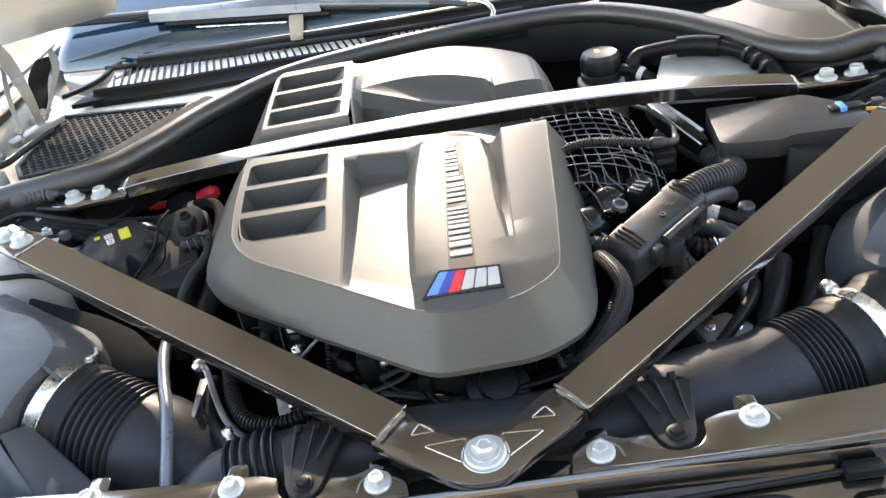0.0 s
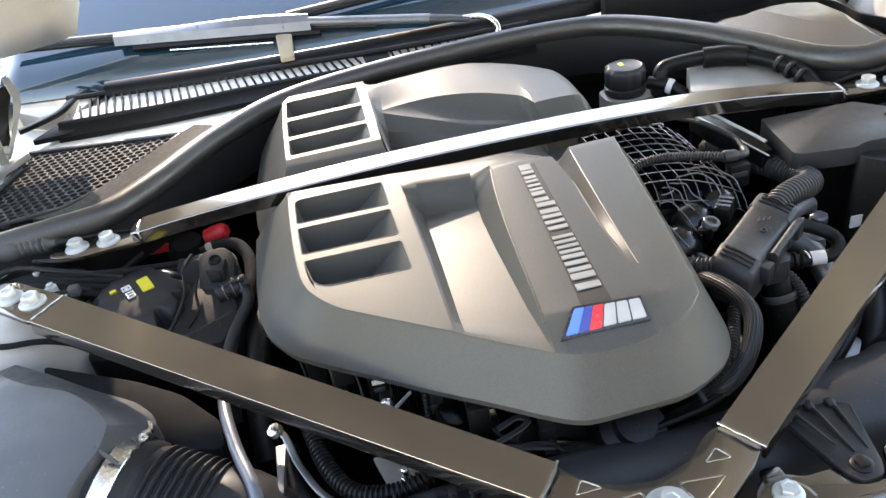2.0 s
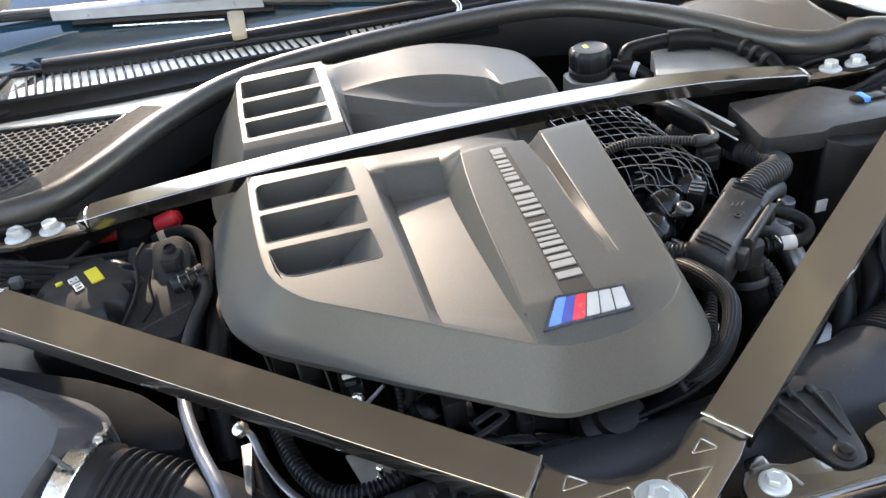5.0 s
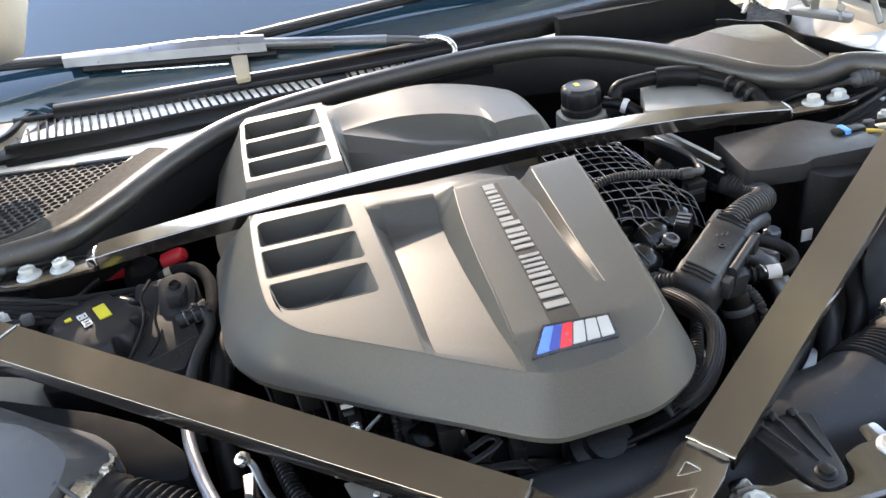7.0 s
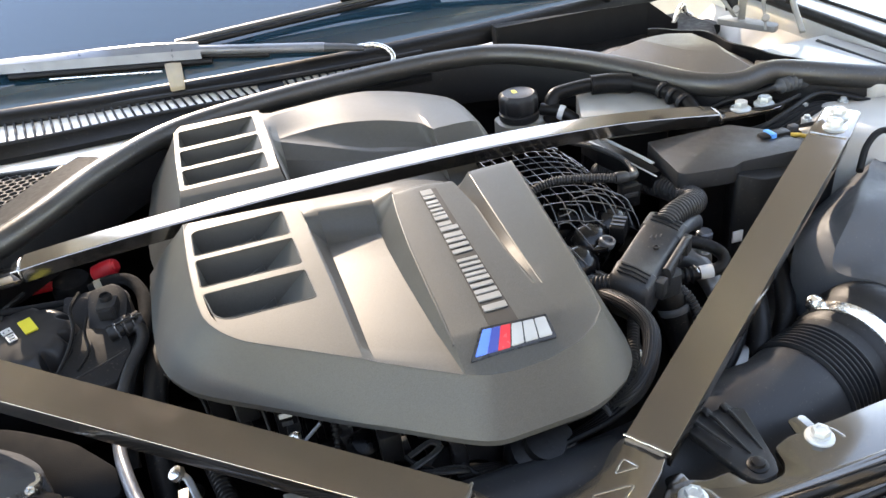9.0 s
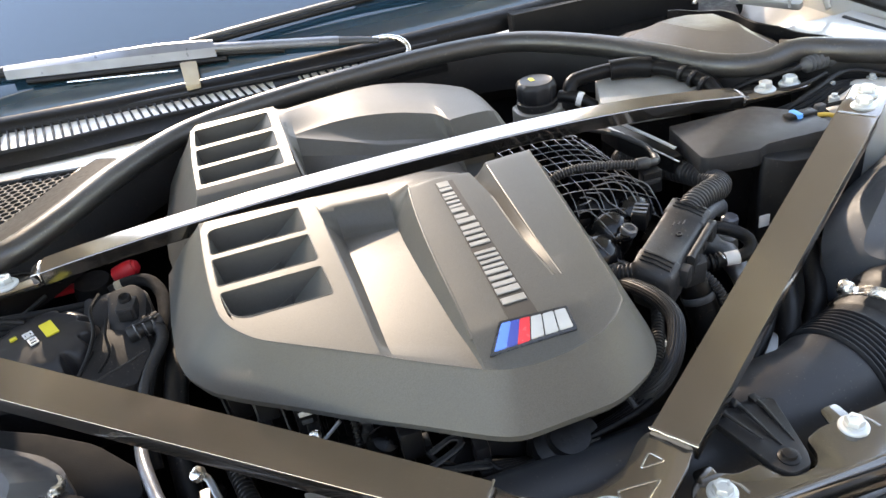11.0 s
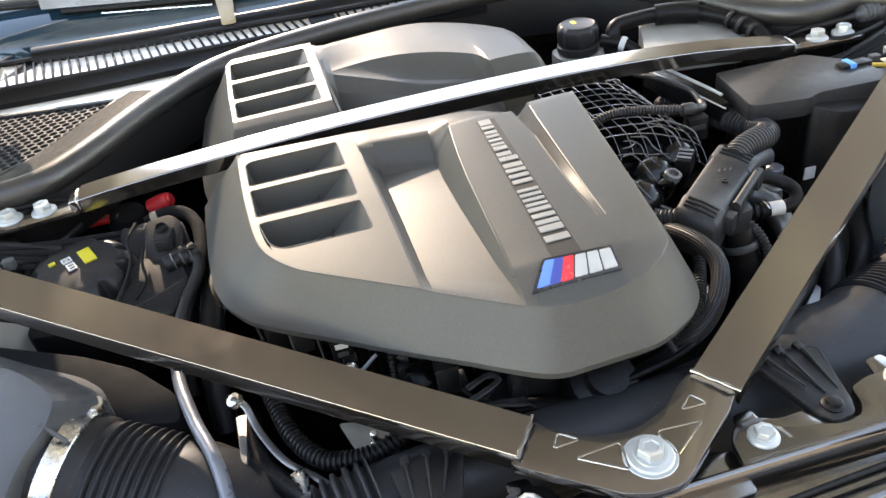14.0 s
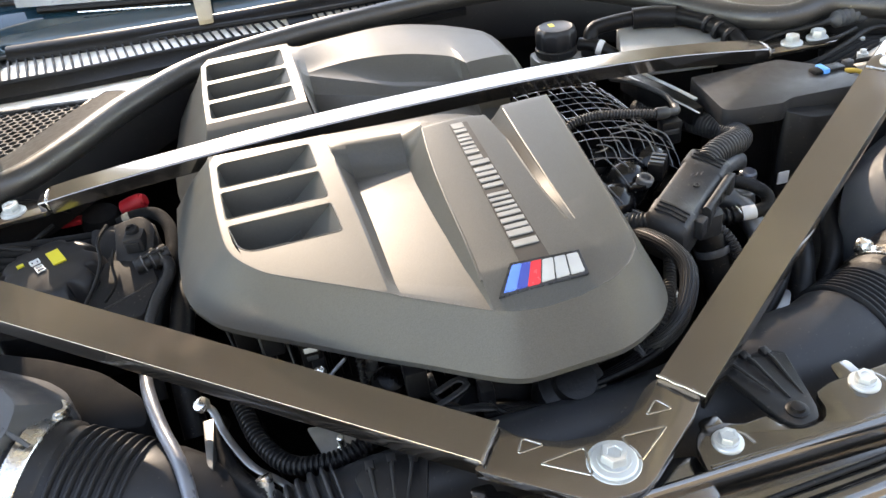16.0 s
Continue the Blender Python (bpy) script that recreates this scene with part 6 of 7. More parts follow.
rings = []
for a, w, drop in ((-0.064, 0.015, 0.010), (-0.061, 0.020, 0.004), (-0.056, 0.0225, 0.0008), (-0.036, 0.0235, 0.0), (-0.034, 0.0225, 0.0010), (0.030, 0.0225, 0.0010), (0.032, 0.0238, 0.0), (0.054, 0.0238, 0.0006), (0.060, 0.021, 0.004), (0.064, 0.015, 0.011)):
    sec = [(-w, -0.034), (-w, -0.012), (-w * 0.97, -0.006), (-w * 0.86, -0.0018), (-w * 0.70, 0.0), (0.0, 0.0006), (w * 0.70, 0.0), (w * 0.86, -0.0018), (w * 0.97, -0.006), (w, -0.012), (w, -0.034)]
    ring = []
    for b, h in sec:
        p = dc + ddir * a + dperp * b
        ring.append((p.x, p.y, duct_top(a, b) - drop + h))
    rings.append(ring)
body = part("body", faces_from(bmesh.new(), rings), CHARCOAL, dist, "", 30)


def on_duct(a, w, up=0.0):
    p = dc + ddir * a + dperp * w
    return Vector((p.x, p.y, duct_top(a, w) + up))


for end in (-1, 1):
    for k in range(3):
        a = end * (0.040 + 0.0060 * k)
        part("slot", sweep(bmesh.new(), [on_duct(a, -0.015, 0.0004), on_duct(a + 0.001, 0.0, 0.0008), on_duct(a, 0.017, 0.0)], 0.0014, 8, 0.6), BLACK, body, "dark slot")
for k in range(3):
    part("mark", sweep(bmesh.new(), [on_duct(0.010 + 0.004 * k, -0.004 + 0.004 * k, 0.0006), on_duct(0.016 + 0.004 * k, -0.004 + 0.004 * k, 0.0006)], 0.0007, 6, 0.5), CHARCOAL, body, "moulded mark")
part("stud", turned([(0.0034, -0.001), (0.0034, 0.0010), (0.0020, 0.0010), (0.0020, 0.0)], on_duct(0.002, 0.006), seg=16), CHARCOAL, body)
part("side_rail", sweep(bmesh.new(), [on_duct(-0.020, 0.026, -0.005), on_duct(0.010, 0.027, -0.004), on_duct(0.036, 0.027, -0.005)], 0.0045, 10), CHARCOAL, dist, "raised rail along the duct")
for a in (-0.034, -0.012, 0.040):
    c = on_duct(a, 0.026, -0.008)
    q4 = [c + ddir * i * 0.007 + dperp * j * 0.005 for i, j in ((-1, -1), (1, -1), (1, 1), (-1, 1))]
    part("clip", prism([(p.x, p.y) for p in q4][::-1], c.z - 0.016, c.z + 0.004, 0.0015), CHARCOAL, dist)
part("end_bracket", prism(rounded([(0.196, 0.224), (0.222, 0.226), (0.226, 0.240), (0.206, 0.244)], 0.003), 0.782, 0.806, 0.002), CHARCOAL, dist)
solid("corrugated_hose", ribbed([(0.240, 0.293, 0.822), (0.256, 0.304, 0.824), (0.279, 0.316, 0.823), (0.299, 0.328, 0.818), (0.312, 0.346, 0.812), (0.312, 0.372, 0.806), (0.302, 0.402, 0.803), (0.290, 0.436, 0.800), (0.284, 0.470, 0.796), (0.275, 0.51, 0.78)], 0.0140, 0.0050, 0.0024, 20), CHARCOAL, "thick grey corrugated hose bending behind the duct", "hose")
solid("hose_stub", tube([(0.255, 0.288, 0.812), (0.272, 0.300, 0.810), (0.286, 0.310, 0.806), (0.297, 0.319, 0.800), (0.302, 0.325, 0.79)], 0.0085, 16), GREY_PL, "smooth grey hose stub beside the duct", "hose")
solid("corrugated_hose", ribbed([(0.168, 0.236, 0.808), (0.158, 0.240, 0.807), (0.149, 0.245, 0.805), (0.139, 0.254, 0.801), (0.134, 0.263, 0.796), (0.126, 0.272, 0.785)], 0.0098, 0.0040, 0.0022, 20), CHARCOAL, "short black corrugated hose below the duct", "hose")
solid("corrugated_hose", ribbed([(0.176, 0.238, 0.806), (0.171, 0.229, 0.800), (0.161, 0.214, 0.792), (0.151, 0.199, 0.787), (0.141, 0.180, 0.783), (0.128, 0.158, 0.780), (0.112, 0.136, 0.775), (0.099, 0.131, 0.765), (0.086, 0.135, 0.755)], 0.0064, 0.0038, 0.0018, 16), BLACK_SATIN, "black corrugated conduit along the cover", "conduit")
rh = thing("ribbed_hose", (0.15, 0.18, 0.77), "thick dark grey lengthwise-ribbed hose beside the cover", "hose")
hp = smooth_path([(0.134, 0.262, 0.776), (0.138, 0.247, 0.790), (0.138, 0.229, 0.803), (0.143, 0.204, 0.810), (0.147, 0.183, 0.811), (0.148, 0.164, 0.807), (0.140, 0.146, 0.799), (0.127, 0.131, 0.788), (0.112, 0.124, 0.775), (0.097, 0.127, 0.760), (0.085, 0.143, 0.735)], 0.005)
part("core", sweep(bmesh.new(), hp, 0.0076, 20), BLACK_SATIN, rh)
for k in range(20):
    ang = 2 * math.pi * k / 20
    pts = []
    for i, p in enumerate(hp):
        d = (hp[min(i + 1, len(hp) - 1)] - hp[max(i - 1, 0)]).normalized()
        up = (Vector((0, 0, 1)) - d * d.z).normalized()
        pts.append(p + (up * math.cos(ang) + d.cross(up) * math.sin(ang)) * 0.0076)
    part("rib", sweep(bmesh.new(), pts, 0.0005, 5), BLACK_SATIN, rh)
for x, y, z in ((0.138, 0.168, 0.776), (0.122, 0.146, 0.774)):
    solid("cable_tag", box(x - 0.004, x + 0.004, y - 0.003, y + 0.003, z - 0.006, z + 0.004, 0.0008), WHITE, "small white cable tag on the conduit", "tag", "cable tags")

uh = thing("return_hose", (0.29, 0.28, 0.76), "black U-shaped rubber hose with white labels", "hose")
uhp = [(0.262, 0.312, 0.784), (0.274, 0.309, 0.785), (0.288, 0.302, 0.783), (0.303, 0.293, 0.778), (0.309, 0.280, 0.774), (0.303, 0.268, 0.770), (0.289, 0.264, 0.768), (0.275, 0.267, 0.767), (0.262, 0.269, 0.766)]
part("hose", tube(uhp, 0.0072, 18), RUBBER, uh)
part("label", tube([(0.271, 0.310, 0.785), (0.276, 0.3085, 0.785), (0.283, 0.305, 0.784)], 0.0077, 18, 0.003), WHITE, uh, "white paper label")
part("label", tube([(0.286, 0.2645, 0.768), (0.279, 0.266, 0.7675), (0.272, 0.2675, 0.767)], 0.0077, 18, 0.003), WHITE, uh, "white paper label")
part("print_bar", box(0.2745, 0.2775, 0.3015, 0.3035, 0.788, 0.7895, 0.0002), BLACK, uh, "dark printed bar")
part("spring_clip", tube([(0.268, 0.262, 0.772), (0.267, 0.267, 0.7755), (0.268, 0.274, 0.774)], 0.0010, 8, 0.002), STEEL, uh, "bright spring clip")
part("connector", ribbed([(0.264, 0.269, 0.766), (0.252, 0.273, 0.765), (0.246, 0.281, 0.765), (0.238, 0.288, 0.765)], 0.0098, 0.0062, 0.0030, 18), BLACK_SATIN, uh, "ribbed black connector")
solid("corrugated_conduit", ribbed([(0.200, 0.248, 0.786), (0.212, 0.248, 0.786), (0.222, 0.242, 0.783), (0.231, 0.234, 0.776), (0.237, 0.225, 0.765), (0.240, 0.216, 0.748), (0.24, 0.20, 0.71)], 0.0058, 0.0038, 0.0014, 14), CHARCOAL, "thin black corrugated conduit beneath the brace", "conduit")
fl = thing("pump_flange", (0.30, 0.29, 0.72), "cast aluminium flange with a grey bolt", "flange")
part("casting", tube([(0.262, 0.345, 0.745), (0.284, 0.322, 0.752), (0.296, 0.307, 0.750), (0.298, 0.287, 0.742), (0.300, 0.266, 0.728), (0.302, 0.24, 0.70)], 0.0125, 20), ALU, fl)
part("boss", turned([(0.013, -0.02), (0.0135, 0.0), (0.012, 0.004), (0.0115, 0.010), (0.0095, 0.012), (0.006, 0.010)], (0.304, 0.312, 0.752), (0.1, 0, 1), 22), ALU, fl)
part("bolt", turned([(0.011, -0.02), (0.012, -0.004), (0.0100, 0.0), (0.0098, 0.013), (0.0075, 0.015), (0.004, 0.015)], (0.327, 0.341, 0.752), (0, -0.1, 1), 8), PIPE, fl, "grey multi-point bolt")
el2 = thing("water_elbow", (0.22, 0.24, 0.72), "black plastic water elbow with a grey collar", "elbow")
part("elbow", tube([(0.214, 0.250, 0.780), (0.219, 0.243, 0.770), (0.222, 0.236, 0.750), (0.226, 0.226, 0.725), (0.226, 0.205, 0.69)], 0.0170, 24), BLACK, el2)
part("collar", turned([(0.0178, -0.004), (0.0185, -0.003), (0.0185, 0.003), (0.0178, 0.004)], (0.2215, 0.2375, 0.756), (-0.15, 0.35, 0.9), 26), GREY_PL, el2, "grey collar")
alt = thing("alternator", (0.20, 0.14, 0.66), "cast aluminium alternator below the brace", "alternator")
part("housing", turned([(0.045, -0.05), (0.05, -0.03), (0.05, 0.012), (0.044, 0.020), (0.022, 0.024), (0.020, 0.030), (0.006, 0.031)], (0.215, 0.135, 0.68), (0.1, -0.6, 0.8), 36), ALU, alt)
for k in range(10):
    t = 2 * math.pi * k / 10
    part("fin", box(0.215 + 0.034 * math.cos(t) - 0.004, 0.215 + 0.034 * math.cos(t) + 0.004, 0.125 + 0.03 * math.sin(t) - 0.004, 0.125 + 0.03 * math.sin(t) + 0.004, 0.69, 0.716, 0.001), ALU, alt)
solid("coolant_hose", tube([(0.335, 0.26, 0.74), (0.318, 0.225, 0.735), (0.300, 0.195, 0.725), (0.285, 0.17, 0.70), (0.28, 0.15, 0.66)], 0.013, 16), RUBBER, "black rubber hose under the brace arm", "hose")
solid("coolant_hose", tube([(0.40, 0.30, 0.74), (0.37, 0.245, 0.730), (0.35, 0.215, 0.715), (0.33, 0.20, 0.68)], 0.011, 16), RUBBER, "black rubber hose under the brace arm", "hose")

plugr = thing("sensor_plug", (0.456, 0.40, 0.82), "black cable plug with a blue ring", "plug")
part("body", box(0.438, 0.478, 0.392, 0.408, 0.822, 0.842, 0.003), BLACK, plugr)
part("ring", box(0.448, 0.456, 0.3905, 0.4095, 0.8205, 0.8435, 0.002), BLUE_CLIP, plugr, "blue ring")
part("wire", tube([(0.478, 0.40, 0.832), (0.492, 0.395, 0.832), (0.51, 0.385, 0.826)], 0.003, 8), AMBER, plugr, "amber wire")
wl = thing("wiring_harness", (0.58, 0.33, 0.80), "cloth-taped black cables over the white strut tower", "cable")
part("cable", tube([(0.500, 0.300, 0.822), (0.530, 0.325, 0.838), (0.560, 0.335, 0.846), (0.585, 0.320, 0.838), (0.61, 0.318, 0.835), (0.66, 0.335, 0.850), (0.72, 0.37, 0.85)], 0.0040, 12), FABRIC, wl)
part("cable", tube([(0.600, 0.318, 0.836), (0.64, 0.300, 0.842), (0.66, 0.270, 0.825), (0.665, 0.235, 0.80)], 0.0045, 12), FABRIC, wl)
wl2 = thing("wiring_harness", (-0.56, 0.33, 0.80), "thin black cable over the white strut tower", "cable")
part("cable", tube([(-0.70, 0.335, 0.828), (-0.655, 0.345, 0.826), (-0.60, 0.352, 0.828), (-0.56, 0.346, 0.824), (-0.52, 0.348, 0.818), (-0.47, 0.340, 0.800), (-0.43, 0.335, 0.775)], 0.0032, 12), FABRIC, wl2)

# ---- rear: seal, cowl, windscreen ----
SEAL_PATH = [(-0.74, 0.47, 0.845), (-0.68, 0.487, 0.848), (-0.61, 0.510, 0.852), (-0.545, 0.520, 0.854), (-0.480, 0.535, 0.855), (-0.430, 0.590, 0.856), (-0.362, 0.690, 0.857), (-0.27, 0.780, 0.857), (-0.14, 0.822, 0.858), (0.03, 0.842, 0.860),
             (0.17, 0.838, 0.862), (0.262, 0.810, 0.862), (0.345, 0.730, 0.860), (0.405, 0.645, 0.856), (0.450, 0.570, 0.852), (0.500, 0.535, 0.852), (0.555, 0.530, 0.860), (0.62, 0.480, 0.858), (0.70, 0.43, 0.85)]
sl = thing("bonnet_seal", (0, 0.8, 0.82), "long black foam rubber bonnet seal", "seal")
part("bulb", tube(SEAL_PATH, 0.0165, 18, 0.012), SEAL, sl, "", 60)
rings = []
for p in smooth_path(SEAL_PATH, 0.02):
    rings.append([(p.x, p.y + 0.012, p.z - 0.006), (p.x, p.y - 0.010, p.z - 0.008), (p.x, p.y - 0.016, p.z - 0.050), (p.x, p.y - 0.010, p.z - 0.075), (p.x, p.y + 0.006, p.z - 0.075)])
part("carrier", faces_from(bmesh.new(), rings), BLACK_SATIN, sl, "black plastic carrier wall", 60)


# broad foam flap from the bulb to the edge of the air intake screen
rings = []
for a, b in zip(smooth_path([(-0.530, 0.523, 0.862), (-0.480, 0.537, 0.866), (-0.430, 0.592, 0.868), (-0.362, 0.692, 0.868), (-0.300, 0.760, 0.868)], 0.012), smooth_path([(-0.590, 0.590, 0.843), (-0.548, 0.606, 0.843), (-0.505, 0.655, 0.843), (-0.450, 0.742, 0.843), (-0.405, 0.800, 0.843)], 0.0125)):
    a, b = Vector(a), Vector(b)
    rings.append([a - Vector((0, 0, 0.02)), a, a.lerp(b, 0.25) + Vector((0, 0, 0.003)), a.lerp(b, 0.6) + Vector((0, 0, 0.002)), b, b - Vector((0, 0, 0.012))])
part("flap", faces_from(bmesh.new(), rings), CHANNEL, sl, "broad flat foam flap", 50)


def mesh_screen(s):
    """Perforated plastic screen of the cabin air intake, every hole a hexagon."""
    ob = thing("air_intake_screen", (s * 0.56, 0.70, 0.82), "black honeycomb air intake screen", "grille")
    z0 = 0.838
    quad = [(-0.672, 0.832), (-0.425, 0.785), (-0.500, 0.657), (-0.56, 0.61), (-0.64, 0.60), (-0.665, 0.645)]

    def inside(x, y):
        c = False
        for (x1, y1), (x2, y2) in zip(quad, quad[1:] + quad[:1]):
            if (y1 > y) != (y2 > y) and x < (x2 - x1) * (y - y1) / (y2 - y1) + x1:
                c = not c
        return c
    verts, faces = [], []
    step = 0.0128
    rowh = step * math.sqrt(3) / 2 * 1.02
    R, r = step / math.sqrt(3), step / math.sqrt(3) * 0.80
    j = 0
    y = 0.58
    while y < 0.84:
        x = -0.72 + (step / 2 if j % 2 else 0)
        while x < -0.38:
            if inside(x, y):
                b = len(verts)
                for k in range(6):
                    t = math.pi / 3 * k + math.pi / 6
                    cx, cy = math.cos(t), math.sin(t)
                    verts += [(s * -(x + R * cx), y + R * cy, z0), (s * -(x + r * cx), y + r * cy, z0), (s * -(x + r * cx), y + r * cy, z0 - 0.004)]
                for k in range(6):
                    m = (k + 1) % 6
                    faces += [(b + 3 * k, b + 3 * m, b + 3 * m + 1, b + 3 * k + 1), (b + 3 * k + 1, b + 3 * m + 1, b + 3 * m + 2, b + 3 * k + 2)]
            x += step
        y += rowh
        j += 1
    me = bpy.data.meshes.new("mesh_sheet")
    me.from_pydata(verts, [], faces)
    me.materials.append(SCREEN)
    o2 = new("mesh_sheet", me)
    o2.parent = ob
    o2.matrix_parent_inverse = Matrix.Translation(-ob.location)
    # dark sheet added below the screen, so that its holes look shaded
    part("tray", prism([(-s * x, y) for x, y in (quad if s < 0 else quad[::-1])], 0.818, 0.822), FABRIC, ob, "dark sheet added below the screen to shade its holes")
    rim = [(-s * x, y, z0 + 0.001) for x, y in quad] + [(-s * quad[0][0], quad[0][1], z0 + 0.001)]
    part("frame", sweep(bmesh.new(), rim, 0.005, 8, 0.6), BLACK_SATIN, ob, "black frame")
    return ob


mesh_screen(-1)

# pale cowl shelf between screen and slatted grille, lighter than the body paint to look sunlit
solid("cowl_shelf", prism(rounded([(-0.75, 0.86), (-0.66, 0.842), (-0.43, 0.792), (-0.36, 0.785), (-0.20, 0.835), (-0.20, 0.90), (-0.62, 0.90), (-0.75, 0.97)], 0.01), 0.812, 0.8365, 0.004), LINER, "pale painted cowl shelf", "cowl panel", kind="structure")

cg = thing("cowl_grille", (-0.25, 0.87, 0.83), "black slatted cowl grille below the windscreen", "grille")


COWL_FRONT = [(-0.62, 0.876), (-0.45, 0.866), (-0.32, 0.868), (-0.13, 0.860), (0.14, 0.850)]
COWL_BACK = [(-0.62, 0.952), (-0.58, 0.945), (-0.452, 0.929), (-0.325, 0.908), (-0.20, 0.892), (-0.127, 0.882), (0.0, 0.874), (0.14, 0.870)]


def cowl_front(x):
    return curve_at(COWL_FRONT, x)


def cowl_back(x):
    return curve_at(COWL_BACK, x)


def cowl_h(y, x):
    t = (y - cowl_front(x)) / max(0.01, cowl_back(x) - cowl_front(x))
    return 0.861 + 0.010 * t


x = -0.597
while x < 0.075:
    y0, y1 = cowl_front(x) + 0.002, cowl_back(x) - 0.002
    if x < -0.570:
        y1 = y0 + (y1 - y0) * max(0.12, (x + 0.610) / 0.040)
    lean = 0.010 if x < -0.13 else 0.004
    if x < -0.125 or x > -0.088:
        bm = bmesh.new()
        a = [(x - 0.0018, y0), (x + 0.0018, y0), (x + 0.0018 - lean, y1), (x - 0.0018 - lean, y1)]
        prism(a, lambda xx, yy: cowl_h(yy, x) - 0.0030, lambda xx, yy: cowl_h(yy, x), 0.0005, 1, bm)
        part("slat", bm, BLACK, cg)
    x += 0.0132
part("blank", prism([(-0.128, cowl_front(-0.128)), (-0.088, cowl_front(-0.088)), (-0.092, cowl_back(-0.092)), (-0.132, cowl_back(-0.132))], 0.852, lambda x, y: cowl_h(y, x) - 0.001, 0.001), BLACK, cg, "closed web between the slats")
rail_f = [(k, cowl_front(k), 0.8585) for k in np.linspace(-0.62, 0.14, 20)]
rail_b = [(k, cowl_back(k) + 0.003, 0.8715) for k in np.linspace(-0.62, 0.14, 20)]
part("front_rail", sweep(bmesh.new(), rail_f, 0.0040, 8), BLACK, cg)
part("rear_rail", sweep(bmesh.new(), rail_b, 0.0050, 8), BLACK, cg)
rings = []
for k in np.linspace(-0.62, 0.14, 20):
    yf = cowl_front(k)
    rings.append([(k, yf - 0.001, 0.860), (k, yf - 0.012, 0.852), (k, yf - 0.026, 0.846), (k, yf - 0.026, 0.838), (k, yf - 0.001, 0.838)])
part("apron", faces_from(bmesh.new(), rings), BLACK, cg, "black strip in front of the slats", 30)
part("side_web", prism(rounded([(-0.66, 0.850), (-0.600, 0.852), (-0.545, 0.930), (-0.562, 0.948)], 0.006), 0.842, lambda x, y: 0.850 + 0.25 * max(0, y - 0.87), 0.003), BLACK, cg)
# pale colour stands in for sunlight; the tray itself lies in shade
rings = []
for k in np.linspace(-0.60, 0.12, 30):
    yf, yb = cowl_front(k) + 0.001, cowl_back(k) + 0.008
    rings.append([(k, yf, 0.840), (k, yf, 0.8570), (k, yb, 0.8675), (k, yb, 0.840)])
solid("cowl_tray", faces_from(bmesh.new(), rings), LINER, "pale tray under the cowl grille, its sunlit look put into the colour", "cowl tray", kind="structure", angle=30)


# pale corner of the cowl with the black end of the grille's frame
solid("cowl_corner", prism([(-0.750, 1.060), (-0.708, 0.963), (-0.663, 0.926), (-0.628, 0.934), (-0.608, 0.975), (-0.612, 1.000)], 0.835, lambda x, y: 0.8585 + 0.13 * max(0.0, y - 0.926), 0.003), BODY, "pale painted corner of the cowl", "cowl panel", kind="structure")
part("end_frame", sweep(bmesh.new(), smooth_path([(-0.690, 0.897, 0.852), (-0.656, 0.911, 0.856), (-0.624, 0.924, 0.863), (-0.606, 0.958, 0.871), (-0.570, 0.972, 0.876), (-0.457, 0.958, 0.880)], 0.008), 0.0100, 12, 0.45), BLACK, cg, "black rounded end of the frame")


# windscreen with its black foot
def glass_point(u, v):
    x = -0.74 + 1.48 * u
    y = 0.900 + 0.085 * (x / 0.74) ** 2 + v * 0.80
    z = 0.872 + v * 0.44
    return (x, y, z)


rings = [[glass_point(i / 40, j / 10) for i in range(41)] for j in range(11)]
bm = faces_from(bmesh.new(), rings, closed=False)
ws = solid("windscreen", bm, GLASS, "dark tinted windscreen reflecting the sky", "windscreen", kind="structure", angle=80)
mod = ws.modifiers.new("thickness", "SOLIDIFY")
mod.thickness = 0.005
ws.visible_shadow = False
rings = []
for i in range(5, 41):
    x, y, z = glass_point(i / 40, 0.0)
    rings.append([(x, y + 0.014, z + 0.0125), (x, y + 0.006, z + 0.0125), (x, y - 0.004, z + 0.007), (x, y - 0.010, z - 0.001), (x, y - 0.012, z - 0.016), (x, y + 0.02, z - 0.016)])
solid("windscreen_trim", faces_from(bmesh.new(), rings), BLACK, "black plastic trim at the foot of the windscreen", "trim", kind="structure", angle=50)


def blade(ob, pts):
    """The flat rubber blade with its carrier."""
    part("carrier", sweep(bmesh.new(), smooth_path(pts, 0.01), 0.006, 8, 0.8), GREY_PL, ob, "thin grey blade carrier")
    part("rubber", sweep(bmesh.new(), smooth_path([Vector(p) + Vector((0.0, -0.006, -0.008)) for p in pts], 0.01), 0.0045, 8), RUBBER, ob)


wp = thing("wiper", (0.088, 0.868, 0.86), "satin grey windscreen wiper arm with black blade", "wiper", "windscreen wipers")
part("pivot", turned([(0.015, -0.02), (0.016, 0.0), (0.012, 0.006), (0.004, 0.008)], (0.094, 0.868, 0.862), (0, -0.3, 1), 20), BLACK, wp)
part("hook", tube([(0.040, 0.897, 0.893), (0.066, 0.893, 0.892), (0.084, 0.884, 0.886), (0.091, 0.871, 0.876), (0.086, 0.858, 0.868)], 0.0045, 12, 0.004), STEEL, wp, "bright curved hook")
part("arm_root", sweep(bmesh.new(), [(-0.012, 0.910, 0.898), (0.020, 0.902, 0.895), (0.050, 0.894, 0.890)], lambda a, t: 0.010 - 0.003 * a / t, 12, 0.7), GREY_PL, wp)
part("arm", sweep(bmesh.new(), [(-0.012, 0.910, 0.899), (-0.11, 0.933, 0.909), (-0.207, 0.956, 0.919)], 0.0100, 14, 0.75), PIPE, wp)
rings = []
